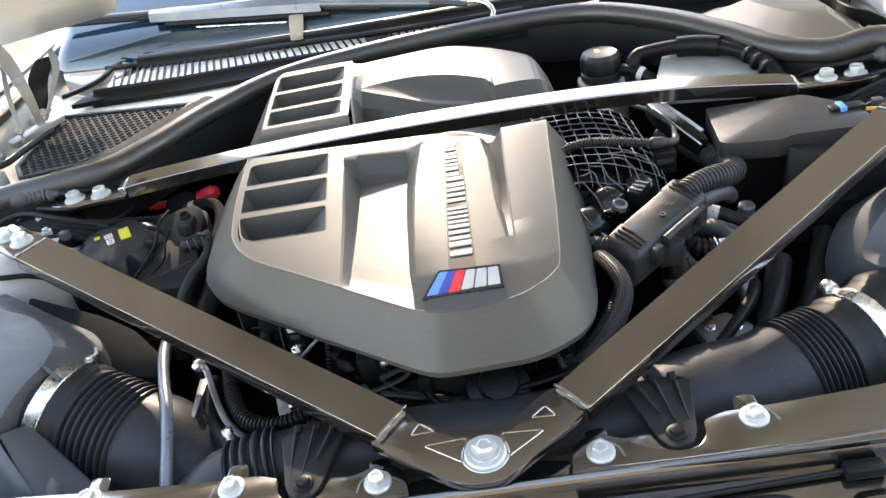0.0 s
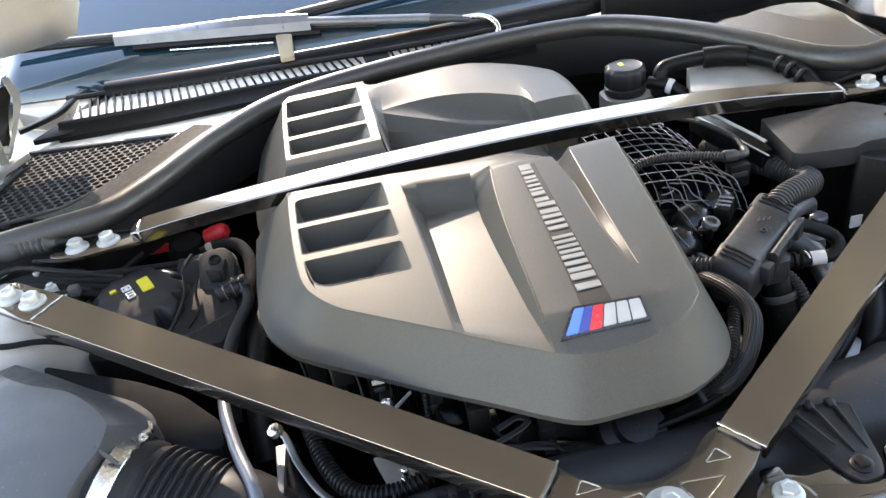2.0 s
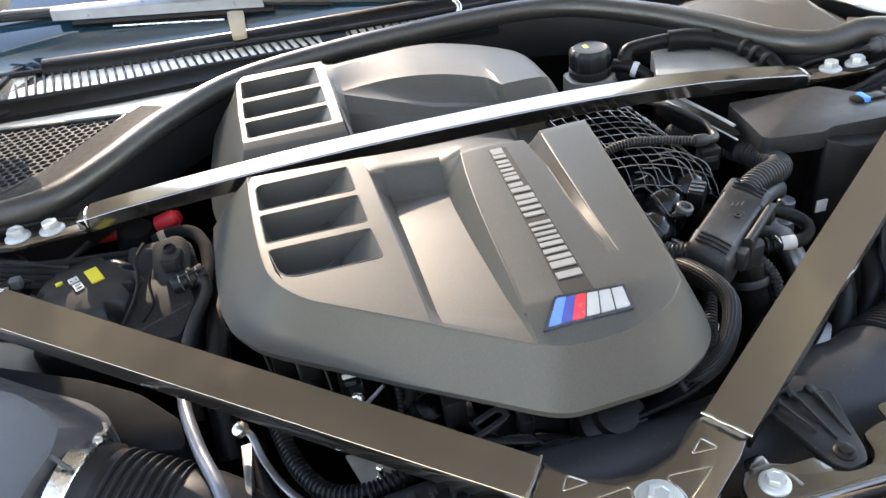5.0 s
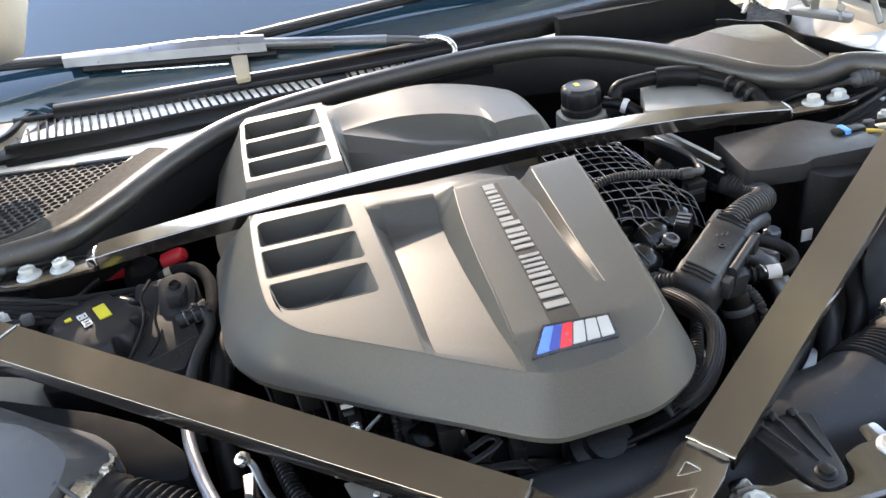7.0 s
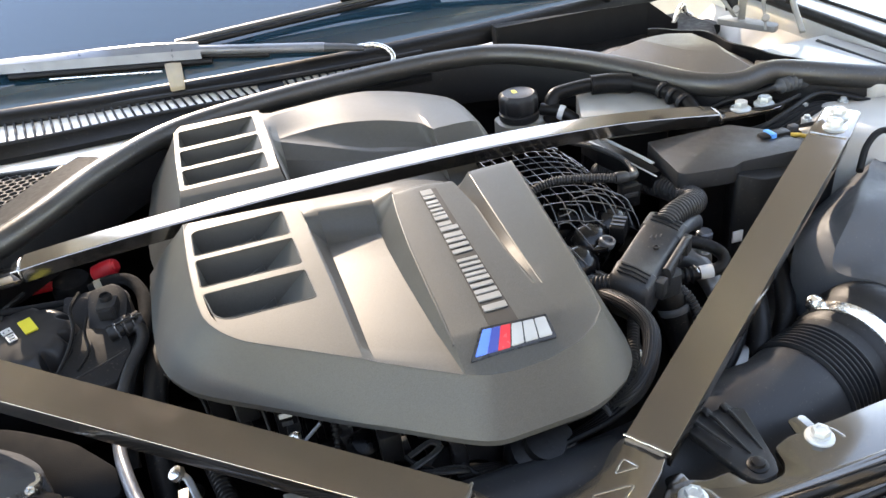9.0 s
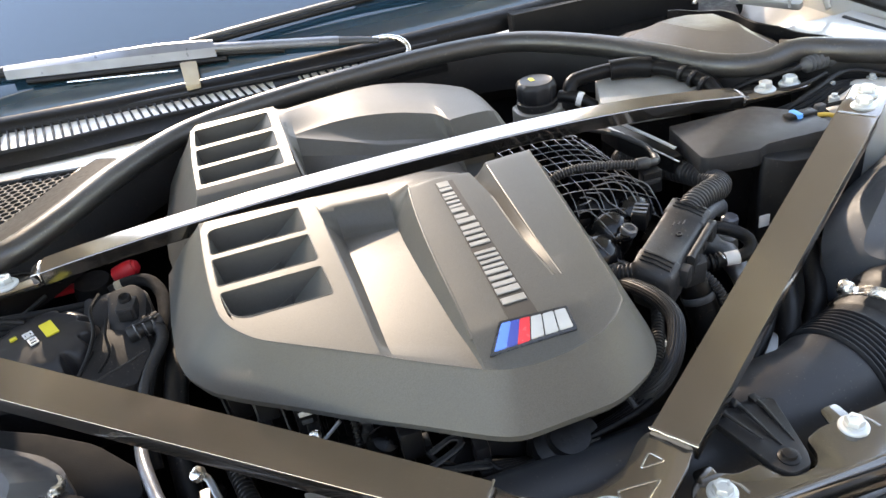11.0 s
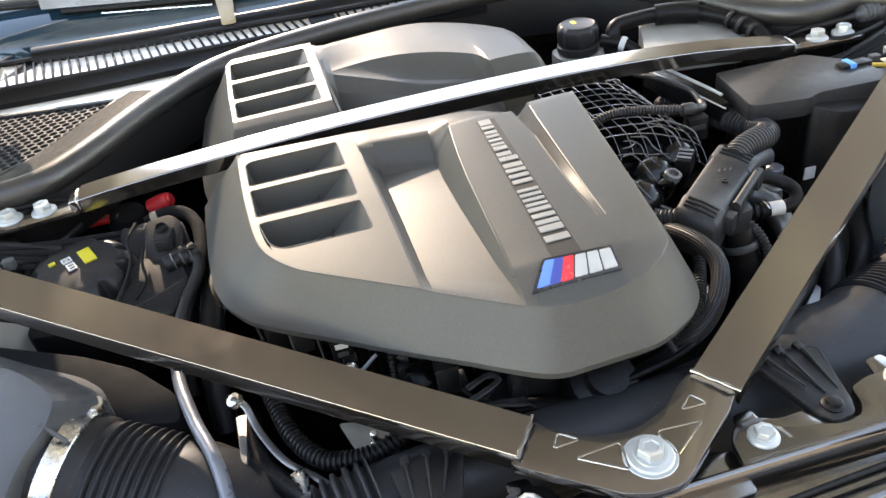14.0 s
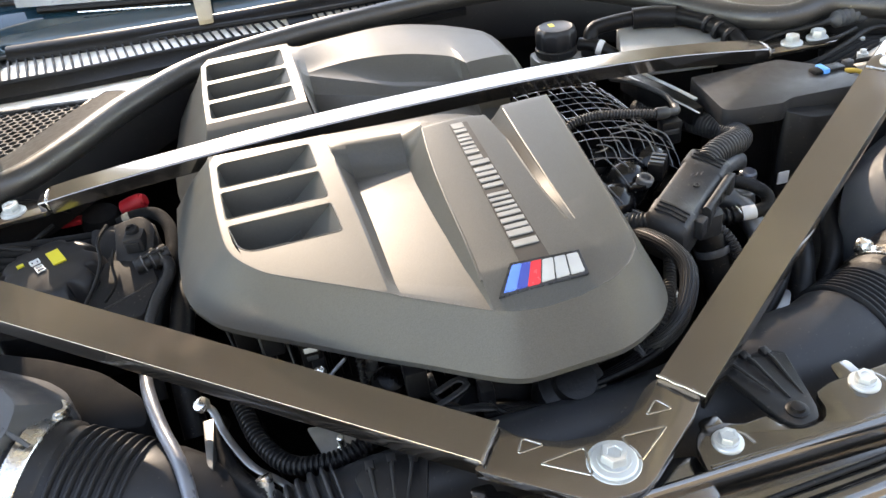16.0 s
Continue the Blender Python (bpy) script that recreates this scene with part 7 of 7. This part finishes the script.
for k in range(13):
    t = k / 12
    c = Vector((-0.205, 0.956, 0.918)).lerp(Vector((-0.530, 1.020, 0.936)), t)
    hh = 0.016 + 0.004 * math.sin(t * 6) - 0.006 * max(0, (t - 0.85) / 0.15)
    rings.append([c + Vector((0, a, b)) for a, b in ((-0.014, -0.010), (-0.010, 0.004), (0.002, hh * 0.72), (0.008, hh * 0.75), (0.012, 0.0), (0.006, -0.010))])
part("spoiler", faces_from(bmesh.new(), rings), PIPE, wp, "light grey plastic spoiler", 30)
part("under_rail", sweep(bmesh.new(), [(-0.19, 0.940, 0.902), (-0.34, 0.968, 0.910), (-0.50, 1.000, 0.918)], 0.0055, 8), BLACK, wp)
part("spring", sweep(bmesh.new(), [(-0.27, 0.945, 0.899), (-0.36, 0.962, 0.905), (-0.44, 0.978, 0.910)], 0.0014, 8), STEEL, wp, "bright spring strip")
blade(wp, [(-0.10, 0.935, 0.906), (-0.30, 0.985, 0.925), (-0.53, 1.035, 0.936), (-0.72, 1.065, 0.945)])
wp2 = thing("wiper", (0.50, 0.94, 0.88), "satin grey windscreen wiper arm with black blade", "wiper", "windscreen wipers")
part("arm", sweep(bmesh.new(), [(0.50, 0.950, 0.905), (0.36, 0.960, 0.918), (0.20, 0.985, 0.938)], 0.0095, 12, 0.75), PIPE, wp2)
part("pivot", turned([(0.015, -0.02), (0.016, 0.0), (0.012, 0.006), (0.004, 0.008)], (0.51, 0.945, 0.888), (0, -0.3, 1), 20), BLACK, wp2)
part("joint", sweep(bmesh.new(), [(0.04, 0.998, 0.950), (0.12, 0.995, 0.950), (0.21, 0.985, 0.944)], 0.011, 10, 0.8), BLACK, wp2)
blade(wp2, [(0.22, 1.000, 0.946), (0.03, 0.992, 0.940), (-0.10, 0.985, 0.936), (-0.24, 0.978, 0.931)])
solid("washer_jet", prism(rounded([(-0.262, 0.902), (-0.240, 0.902), (-0.238, 0.948), (-0.264, 0.948)], 0.003), lambda x, y: 0.877 + 0.55 * (y - 0.902), lambda x, y: 0.884 + 0.55 * (y - 0.902), 0.0015), TAN, "pale tan tab below the wiper", "tab")

# black channel and brown tray on the right of the cowl
solid("cowl_channel", prism(rounded([(0.13, 0.862), (0.30, 0.835), (0.42, 0.775), (0.62, 0.745), (0.67, 0.84), (0.66, 0.93), (0.50, 0.925), (0.30, 0.895), (0.13, 0.880)], 0.01), 0.76, lambda x, y: 0.830 + 0.02 * (y - 0.8), 0.004), CHANNEL, "black plastic cowl channel under the windscreen", "cowl panel", kind="structure")
flid = thing("filter_lid", (0.48, 0.65, 0.84), "facetted dark plastic filter lid beside the bulkhead", "lid")
base_o = [(0.375, 0.745), (0.418, 0.660), (0.450, 0.590), (0.500, 0.552), (0.562, 0.540), (0.575, 0.640), (0.565, 0.735), (0.500, 0.775), (0.430, 0.775)]
mid_o = [(0.405, 0.735), (0.440, 0.662), (0.465, 0.610), (0.505, 0.578), (0.548, 0.568), (0.560, 0.645), (0.550, 0.720), (0.500, 0.748), (0.440, 0.752)]
top_o = [(0.455, 0.724), (0.472, 0.680), (0.486, 0.650), (0.508, 0.626), (0.530, 0.618), (0.540, 0.650), (0.535, 0.705), (0.505, 0.725), (0.475, 0.728)]
part("lid", faces_from(bmesh.new(), [[(x, y, 0.835) for x, y in base_o], [(x, y, 0.849) for x, y in base_o], [(x, y, 0.856) for x, y in mid_o], [(x, y, 0.873 - 0.02 * abs(y - 0.70)) for x, y in top_o]]), BROWN, flid, "", 20)
part("rim", sweep(bmesh.new(), [(x, y, 0.846) for x, y in base_o + base_o[:1]], 0.004, 8), BLACK_SATIN, flid, "black sealing rim")

# thin upright wall and pale ledge beside the filter lid
side_wall = smooth_path([(0.500, 0.775, 0.868), (0.530, 0.748, 0.868), (0.560, 0.722, 0.868), (0.567, 0.686, 0.868), (0.571, 0.640, 0.866), (0.583, 0.613, 0.864), (0.596, 0.585, 0.862), (0.615, 0.543, 0.860), (0.631, 0.508, 0.857), (0.641, 0.468, 0.853)], 0.01)
rings = []
for i, p in enumerate(side_wall):
    d = side_wall[min(i + 1, len(side_wall) - 1)] - side_wall[max(i - 1, 0)]
    n = Vector((d.y, -d.x, 0)).normalized() * 0.0022
    lift = Vector((0, 0, 0.0012 * math.sin(i * 0.9)))
    foot_p = Vector((p.x, p.y, 0.825))
    rings.append([foot_p - n, p - n + lift, p - n * 0.5 + lift + Vector((0, 0, 0.0008)), p + n * 0.5 + lift + Vector((0, 0, 0.0008)), p + n + lift, foot_p + n])
solid("cowl_wall", faces_from(bmesh.new(), rings), BLACK, "thin upright black plastic wall along the cowl", "cowl panel", kind="structure", angle=30)
solid("cowl_ledge", prism([(0.548, 0.560), (0.575, 0.598), (0.591, 0.584), (0.610, 0.543), (0.626, 0.508), (0.636, 0.468), (0.615, 0.480), (0.585, 0.520)], 0.830, 0.853, 0.002), BROWN, "dusty brown plastic ledge inside the cowl wall", "cowl panel", kind="structure")
solid("wing_ledge", prism([(0.648, 0.440), (0.700, 0.420), (0.745, 0.500), (0.735, 0.640), (0.612, 0.640), (0.622, 0.545)], 0.826, 0.8515, 0.004), BODY, "pale painted ledge beside the wing", "wing ledge", kind="structure")

# upright black end of the cowl beside the windscreen
solid("cowl_end", prism(rounded([(0.27, 0.866), (0.44, 0.862), (0.545, 0.856), (0.605, 0.850), (0.625, 0.885), (0.27, 0.893)], 0.004), 0.80, lambda x, y: 0.889 - 0.03 * max(0.0, x - 0.45) - 0.75 * max(0.0, x - 0.548), 0.003), CHANNEL, "black upright plastic end of the cowl", "cowl panel", kind="structure")
solid("chrome_clip", tube([(0.590, 0.842, 0.846), (0.600, 0.846, 0.862), (0.612, 0.850, 0.872), (0.618, 0.852, 0.860), (0.630, 0.850, 0.850)], 0.004, 8, 0.003), STEEL, "bent bright metal clip on the cowl end", "clip")

# ---- wings, hinges, gas struts and the raised bonnet ----
def wing(s):
    ob = thing("front_wing", (s * 0.80, 0.6, 0.5), "pale silver-white painted front wing", "car wing", "front wings")
    rings = []
    for y in np.linspace(-0.25, 2.2, 40):
        up = 0.03 * math.sin(max(0, min(1, (y + 0.25) / 1.2)) * math.pi / 2)
        z = 0.845 + up + 0.03 * max(0, y - 0.9)
        w = 0.02 * math.sin(max(0, min(1, (y + 0.25) / 1.0)) * math.pi / 2)
        rings.append([(s * (0.742), y, z - 0.03), (s * 0.755, y, z - 0.004), (s * 0.775, y, z), (s * (0.805 + w), y, z + 0.006), (s * (0.860 + w), y, z - 0.008), (s * (0.905 + w), y, z - 0.05), (s * (0.925 + w), y, z - 0.14), (s * (0.93 + w), y, z - 0.35),
                      (s * 0.90, y, 0.35), (s * 0.76, y, 0.40)])
    part("skin", faces_from(bmesh.new(), rings), BODY, ob, "", 50)
    for y in np.linspace(0.05, 0.75, 6):
        part("fixing_screw", turned([(0.008, 0), (0.008, 0.002), (0.005, 0.003), (0.005, 0.006), (0.002, 0.006)], (s * 0.760, y, 0.848 + 0.02 * y), (0, 0, 1), 6), ZINC, ob)
    edge = [(s * 0.748, y, 0.856 + 0.016 * y) for y in np.linspace(0.40, 0.95, 12)]
    part("edge_seal", sweep(bmesh.new(), edge, 0.009, 10), RUBBER, ob, "black edge seal")
    part("gutter", sweep(bmesh.new(), [(s * 0.790, y, 0.866 + 0.016 * y) for y in np.linspace(0.1, 1.2, 16)], 0.003, 6), BLACK, ob, "dark shut line")
    return ob


wing(-1)
wing(1)


def gas_strut(s):
    ob = thing("gas_strut", (s * 0.70, 0.65, 0.86), "black bonnet gas strut", "gas strut", "bonnet gas struts")
    a, b = Vector((s * 0.690, 0.640, 0.862)), Vector((s * 0.710, 0.80, 1.030))
    part("rod", sweep(bmesh.new(), [a, a.lerp(b, 0.35)], 0.0045, 10), HINGE, ob)
    part("cylinder", sweep(bmesh.new(), [a.lerp(b, 0.24), a.lerp(b, 0.26), a.lerp(b, 0.93)], 0.0105, 16), BLACK, ob)
    part("end_cap", sweep(bmesh.new(), [a.lerp(b, 0.84), a.lerp(b, 0.86), a.lerp(b, 1.0)], 0.0115, 16), BLACK_SATIN, ob)
    part("ball_stud", turned([(0.008, -0.01), (0.010, 0.0), (0.008, 0.01)], b, (1, 0, 0), 16), STEEL, ob)
    return ob


gas_strut(-1)
gas_strut(1)


def bonnet_point(u, v):
    """The open bonnet: u across, -1 to 1, v from its hinged, arched rear edge to its front. The arch's unseen height is
    made up to let the sun in.
    """
    x = 0.82 * u * (1 - 0.06 * v)
    a = abs(0.80 * u)
    k = max(0.0, min(1.0, (0.575 - a) / 0.12))
    e = max(0.0, min(1.0, (a - 0.38) / 0.20))
    edge = 1.03 - 0.055 * e * e * (3 - 2 * e) + 0.28 * k * k * (3 - 2 * k)
    y = 1.03 - 0.10 * abs(u) ** 3 - 1.00 * v
    z = edge + (1.93 - edge) * v - 0.02 * u * u
    return (x, y, z)


rings = [[bonnet_point(-1 + 2 * i / 48, j / 20) for i in range(49)] for j in range(21)]
bonnet = thing("bonnet", (0, 1.0, 0.95), "raised bonnet with pale metallic underside", "bonnet")
sk = part("skin", faces_from(bmesh.new(), rings, closed=False), LINER, bonnet, "", 70)
mod = sk.modifiers.new("thickness", "SOLIDIFY")
mod.thickness = 0.012
for s in (-1, 1):
    part("stiffening_rib", sweep(bmesh.new(), [Vector(bonnet_point(s * (0.80 - 0.1 * k / 10), 0.06 + 0.85 * k / 10)) + Vector((0, 0.010, 0.004)) for k in range(11)], 0.028, 12, 0.6), LINER, bonnet)
    part("bump_stop", turned([(0.016, 0), (0.014, 0.006), (0.010, 0.007)], Vector(bonnet_point(s * 0.80, 0.12)) + Vector((0, -0.008, -0.010)), (0, -0.7, -0.7), 18), RUBBER, bonnet, "dark rubber plug")
def strap(pts, across, wide, thick):
    """A flat steel strap along a path."""
    a = Vector(across).normalized()
    rings = []
    P = smooth_path(pts, 0.008)
    for i, p in enumerate(P):
        d = (P[min(i + 1, len(P) - 1)] - P[max(i - 1, 0)]).normalized()
        n = d.cross(a).normalized()
        w = wide * (0.85 + 0.25 * math.sin(5.5 * i / len(P)))
        rings.append([p + a * u * w / 2 + n * v * thick / 2 for u, v in ((-1, -1), (-0.8, -1.6), (0.8, -1.6), (1, -1), (1, 1), (0.8, 0.4), (-0.8, 0.4), (-1, 1))])
    return faces_from(bmesh.new(), rings)


def hinge(s):
    """Painted hinge arms under the bonnet's rear corner."""
    ob = part("hinge", strap([(s * 0.711, 0.809, 0.985), (s * 0.692, 0.792, 0.955), (s * 0.673, 0.767, 0.925), (s * 0.669, 0.763, 0.895), (s * 0.672, 0.767, 0.855)], (s * 0.8, -0.6, 0), 0.020, 0.005), HINGE, bonnet, "pale painted hinge")
    part("lower_arm", strap([(s * 0.705, 0.794, 0.950), (s * 0.693, 0.753, 0.915), (s * 0.686, 0.731, 0.880), (s * 0.682, 0.715, 0.848)], (s * 0.8, -0.6, 0), 0.008, 0.003), HINGE, ob)
    part("upper_arm", strap([(s * 0.674, 0.899, 0.935), (s * 0.650, 0.849, 0.922), (s * 0.652, 0.823, 0.900), (s * 0.660, 0.793, 0.875), (s * 0.672, 0.783, 0.855)], (s * 0.8, -0.6, 0), 0.012, 0.005), HINGE, ob)
    part("foot", prism(rounded([(s * 0.645, 0.80), (s * 0.692, 0.705), (s * 0.712, 0.72), (s * 0.675, 0.81)][::s], 0.008), 0.843, 0.853, 0.002), HINGE, ob)
    part("shroud", strap([(s * 0.678, 0.874, 0.930), (s * 0.675, 0.823, 0.910), (s * 0.675, 0.805, 0.885), (s * 0.675, 0.798, 0.862)], (s * 0.8, -0.6, 0), 0.034, 0.003), BLACK, ob, "black hinge shroud")
    for x, y, z in ((0.676, 0.768, 0.930), (0.664, 0.772, 0.872), (0.684, 0.722, 0.866)):
        part("pin", turned([(0.005, -0.006), (0.0065, -0.004), (0.0065, 0.004), (0.005, 0.006)], (s * x, y, z), (s * -0.5, -0.7, 0.3), 16), HINGE, ob)


hinge(-1)
hinge(1)

# ---- small things on the inner wings and the bonnet's underside ----
def rubber_cup(s):
    """Black rubber buffer that stands on the inner wing."""
    ob = thing("rubber_buffer", (s * 0.690, 0.452, 0.79), "black rubber bonnet buffer on the inner wing", "buffer", "bonnet buffers")
    part("body", turned([(0.030, -0.012), (0.033, -0.004), (0.032, 0.010), (0.029, 0.026), (0.031, 0.036), (0.027, 0.043), (0.020, 0.045), (0.016, 0.040), (0.004, 0.039)], (s * 0.690, 0.452, 0.806), (s * 0.08, -0.12, 1), 28), RUBBER, ob)
    part("collar", turned([(0.036, -0.004), (0.039, 0.0), (0.036, 0.005), (0.030, 0.006)], (s * 0.690, 0.453, 0.800), (s * 0.08, -0.12, 1), 28), BLACK_SATIN, ob)
    return ob


rubber_cup(-1)
rubber_cup(1)


def drain_hose(s):
    """Thin looped drain hose beside the air intake screen."""
    ob = thing("drain_hose", (s * 0.69, 0.63, 0.85), "thin looped black drain hose beside the intake screen", "hose", "")
    part("loop", tube([(s * 0.640, 0.735, 0.852), (s * 0.646, 0.700, 0.855), (s * 0.651, 0.661, 0.857), (s * 0.662, 0.618, 0.857), (s * 0.688, 0.608, 0.857), (s * 0.714, 0.624, 0.857), (s * 0.726, 0.645, 0.857), (s * 0.712, 0.656, 0.857), (s * 0.694, 0.650, 0.857)], 0.0048, 12), RUBBER, ob)
    part("end_fitting", turned([(0.004, -0.004), (0.006, 0.0), (0.006, 0.010), (0.003, 0.012)], (s * 0.692, 0.650, 0.857), (s * -1, -0.2, 0), 14), HINGE, ob, "pale end fitting")
    return ob


drain_hose(-1)


def wing_rail(s):
    """Folded flange along the inner wing with slots and clips."""
    ob = thing("wing_rail", (s * 0.70, 0.45, 0.83), "folded pale painted rail on the inner wing", "rail", "wing rails")
    rings = []
    for y in np.linspace(0.30, 0.62, 17):
        z = 0.843 + 0.012 * (y - 0.3)
        x0 = 0.672 + 0.02 * (0.62 - y)
        rings.append([(s * x0, y, z - 0.030), (s * x0, y, z - 0.002), (s * (x0 + 0.003), y, z), (s * (x0 + 0.040), y, z + 0.002), (s * (x0 + 0.043), y, z - 0.001), (s * (x0 + 0.043), y, z - 0.03)])
    part("flange", faces_from(bmesh.new(), rings), BODY, ob)
    for y in (0.50, 0.575):
        x0 = 0.672 + 0.02 * (0.62 - y)
        part("slot", box(min(s * (x0 + 0.010), s * (x0 + 0.028)), max(s * (x0 + 0.010), s * (x0 + 0.028)), y - 0.006, y + 0.006, 0.842, 0.8505, 0.002), BLACK, ob, "black plug in a slot")
    part("drip_strip", sweep(bmesh.new(), [(s * (0.722 - 0.02 * k / 8), 0.30 + 0.04 * k, 0.846 + 0.0006 * k) for k in range(9)], 0.004, 8), RUBBER, ob, "thin black strip")
    return ob


wing_rail(-1)
wing_rail(1)


def on_bonnet(u, v, off=0.004):
    """A place just under the bonnet's inner face."""
    a, b, c = Vector(bonnet_point(u, v)), Vector(bonnet_point(u + 0.01, v)), Vector(bonnet_point(u, v + 0.01))
    n = (b - a).cross(c - a).normalized()
    if n.y > 0:
        n = -n
    return a + n * off


for s in (-1, 1):
    for k, line in enumerate((((0.70, 0.02), (0.74, 0.08), (0.80, 0.16), (0.86, 0.30)), ((0.62, 0.04), (0.66, 0.14), (0.70, 0.30), (0.72, 0.5)), ((0.93, 0.03), (0.90, 0.12), (0.92, 0.25), (0.93, 0.45)))):
        part("pressed_line", sweep(bmesh.new(), smooth_path([on_bonnet(s * u, v, 0.002) for u, v in line], 0.01), 0.0045, 8), LINER, bonnet)
    for u, v in ((0.86, 0.05), (0.76, 0.045), (0.90, 0.10)):
        p = on_bonnet(s * u, v, 0.003)
        part("hole_plug", turned([(0.008, -0.001), (0.009, 0.001), (0.006, 0.003), (0.002, 0.003)], p, (0, -0.7, -0.7), 14), RUBBER if v < 0.06 else STEEL, bonnet, "small plug")

# crossing cables beside the strut towers
for s in (-1, 1):
    cb = thing("sensor_cable", (s * 0.47, 0.42, 0.80), "thin black sensor cable with a pale clip", "cable", "sensor cables")
    part("cable", tube([(s * 0.530, 0.410, 0.834), (s * 0.505, 0.425, 0.826), (s * 0.492, 0.440, 0.812), (s * 0.478, 0.470, 0.806), (s * 0.455, 0.520, 0.80)], 0.0028, 8), RUBBER, cb)
    part("cable", tube([(s * 0.560, 0.480, 0.842), (s * 0.520, 0.470, 0.840), (s * 0.490, 0.478, 0.836), (s * 0.450, 0.520, 0.822), (s * 0.43, 0.56, 0.80)], 0.0025, 8), RUBBER, cb)
    part("clip", box(min(s * 0.500, s * 0.512), max(s * 0.500, s * 0.512), 0.418, 0.428, 0.820, 0.832, 0.002), GREY_PL, cb)


# ---- small parts beside the filter housing ----
qk = thing("quick_coupling", (-0.33, 0.41, 0.79), "black quick coupling on the breather line", "coupling")
part("barrel", turned([(0.008, -0.020), (0.0095, -0.018), (0.0095, -0.010), (0.0082, -0.009), (0.0082, -0.004), (0.0098, -0.003), (0.0098, 0.006), (0.0075, 0.008), (0.0075, 0.018)], (-0.336, 0.404, 0.796), (0.95, 0.25, 0.1), 18), BLACK_SATIN, qk)
for k in range(3):
    part("ring", turned([(0.0096, -0.001), (0.0104, 0.0), (0.0096, 0.001)], (-0.346 + 0.009 * k, 0.4014 + 0.0024 * k, 0.795 + 0.001 * k), (0.95, 0.25, 0.1), 18), RIB, qk)
part("spring_clip", tube([(-0.344, 0.398, 0.806), (-0.336, 0.396, 0.809), (-0.326, 0.400, 0.807), (-0.322, 0.408, 0.800)], 0.0012, 8, 0.003), BLACK_SATIN, qk, "thin spring clip")
solid("vent_line", tube([(-0.330, 0.402, 0.796), (-0.322, 0.398, 0.793), (-0.322, 0.380, 0.788), (-0.336, 0.352, 0.780), (-0.346, 0.322, 0.768), (-0.347, 0.30, 0.748)], 0.0062, 14), CHARCOAL, "dark grey vent line beside the filter housing", "hose")
solid("harness_strip", tube([(-0.405, 0.352, 0.790), (-0.392, 0.380, 0.800), (-0.388, 0.410, 0.806), (-0.392, 0.440, 0.812), (-0.384, 0.465, 0.815)], 0.0022, 8), RUBBER, "thin black wire over the separator", "cable")



# ---- lines and plugs in the gap beside the manifold and the front of the engine ----
gl = thing("fuel_rail_lines", (0.16, 0.28, 0.76), "thin black fuel lines beside the cover", "pipe")
for k, pts in enumerate((((0.250, 0.215, 0.740), (0.235, 0.195, 0.745), (0.205, 0.185, 0.742), (0.180, 0.165, 0.735)), ((0.300, 0.235, 0.735), (0.285, 0.205, 0.742), (0.262, 0.180, 0.735), (0.240, 0.165, 0.72)))):
    part("line", tube(pts, 0.0065, 12), RUBBER if k % 2 else BLACK_SATIN, gl)
br = thing("line_bracket", (0.25, 0.19, 0.72), "cast grey bracket under the brace arm", "bracket")
part("plate", prism(rounded([(0.222, 0.200), (0.262, 0.212), (0.282, 0.185), (0.262, 0.160), (0.230, 0.165)], 0.006), 0.712, 0.722, 0.002), ALU, br)
for x, y in ((0.238, 0.190), (0.264, 0.186)):
    part("bolt", turned([(0.006, 0), (0.0065, 0.002), (0.0045, 0.003), (0.0045, 0.007), (0.002, 0.007)], (x, y, 0.722), (0, -0.1, 1), 6), STEEL, br)
belt = thing("front_pulley", (-0.05, 0.13, 0.70), "dark ribbed pulley behind the charge pipe", "pulley")
part("disc", turned([(0.050, -0.010), (0.052, -0.008), (0.050, -0.004), (0.052, 0.0), (0.050, 0.004), (0.052, 0.008), (0.050, 0.010), (0.030, 0.010), (0.026, 0.004), (0.010, 0.004)], (-0.045, 0.138, 0.700), (0.0, -0.85, 0.5), 36), ENGINE, belt)
part("hub", turned([(0.012, 0.0), (0.012, 0.008), (0.007, 0.010), (0.006, 0.014), (0.002, 0.014)], (-0.045, 0.1346, 0.702), (0.0, -0.85, 0.5), 18), ALU, belt)
for k in range(5):
    x = -0.235 + 0.045 * k
    y = 0.262 - 0.62 * (x + 0.235)
    lp = thing("wiring_plug", (x, y, 0.76), "small dark wiring plug under the cover's edge", "plug", "wiring plugs")
    part("shell", box(x - 0.006, x + 0.007, y - 0.022, y - 0.004, 0.738 + 0.004 * (k % 2), 0.756 + 0.005 * (k % 3), 0.002), BLACK_SATIN, lp)
    part("wire", tube([(x, y - 0.020, 0.748), (x + 0.008, y - 0.030, 0.742), (x + 0.022, y - 0.032, 0.732), (x + 0.030, y - 0.03, 0.71)], 0.0024, 8), RUBBER, lp)
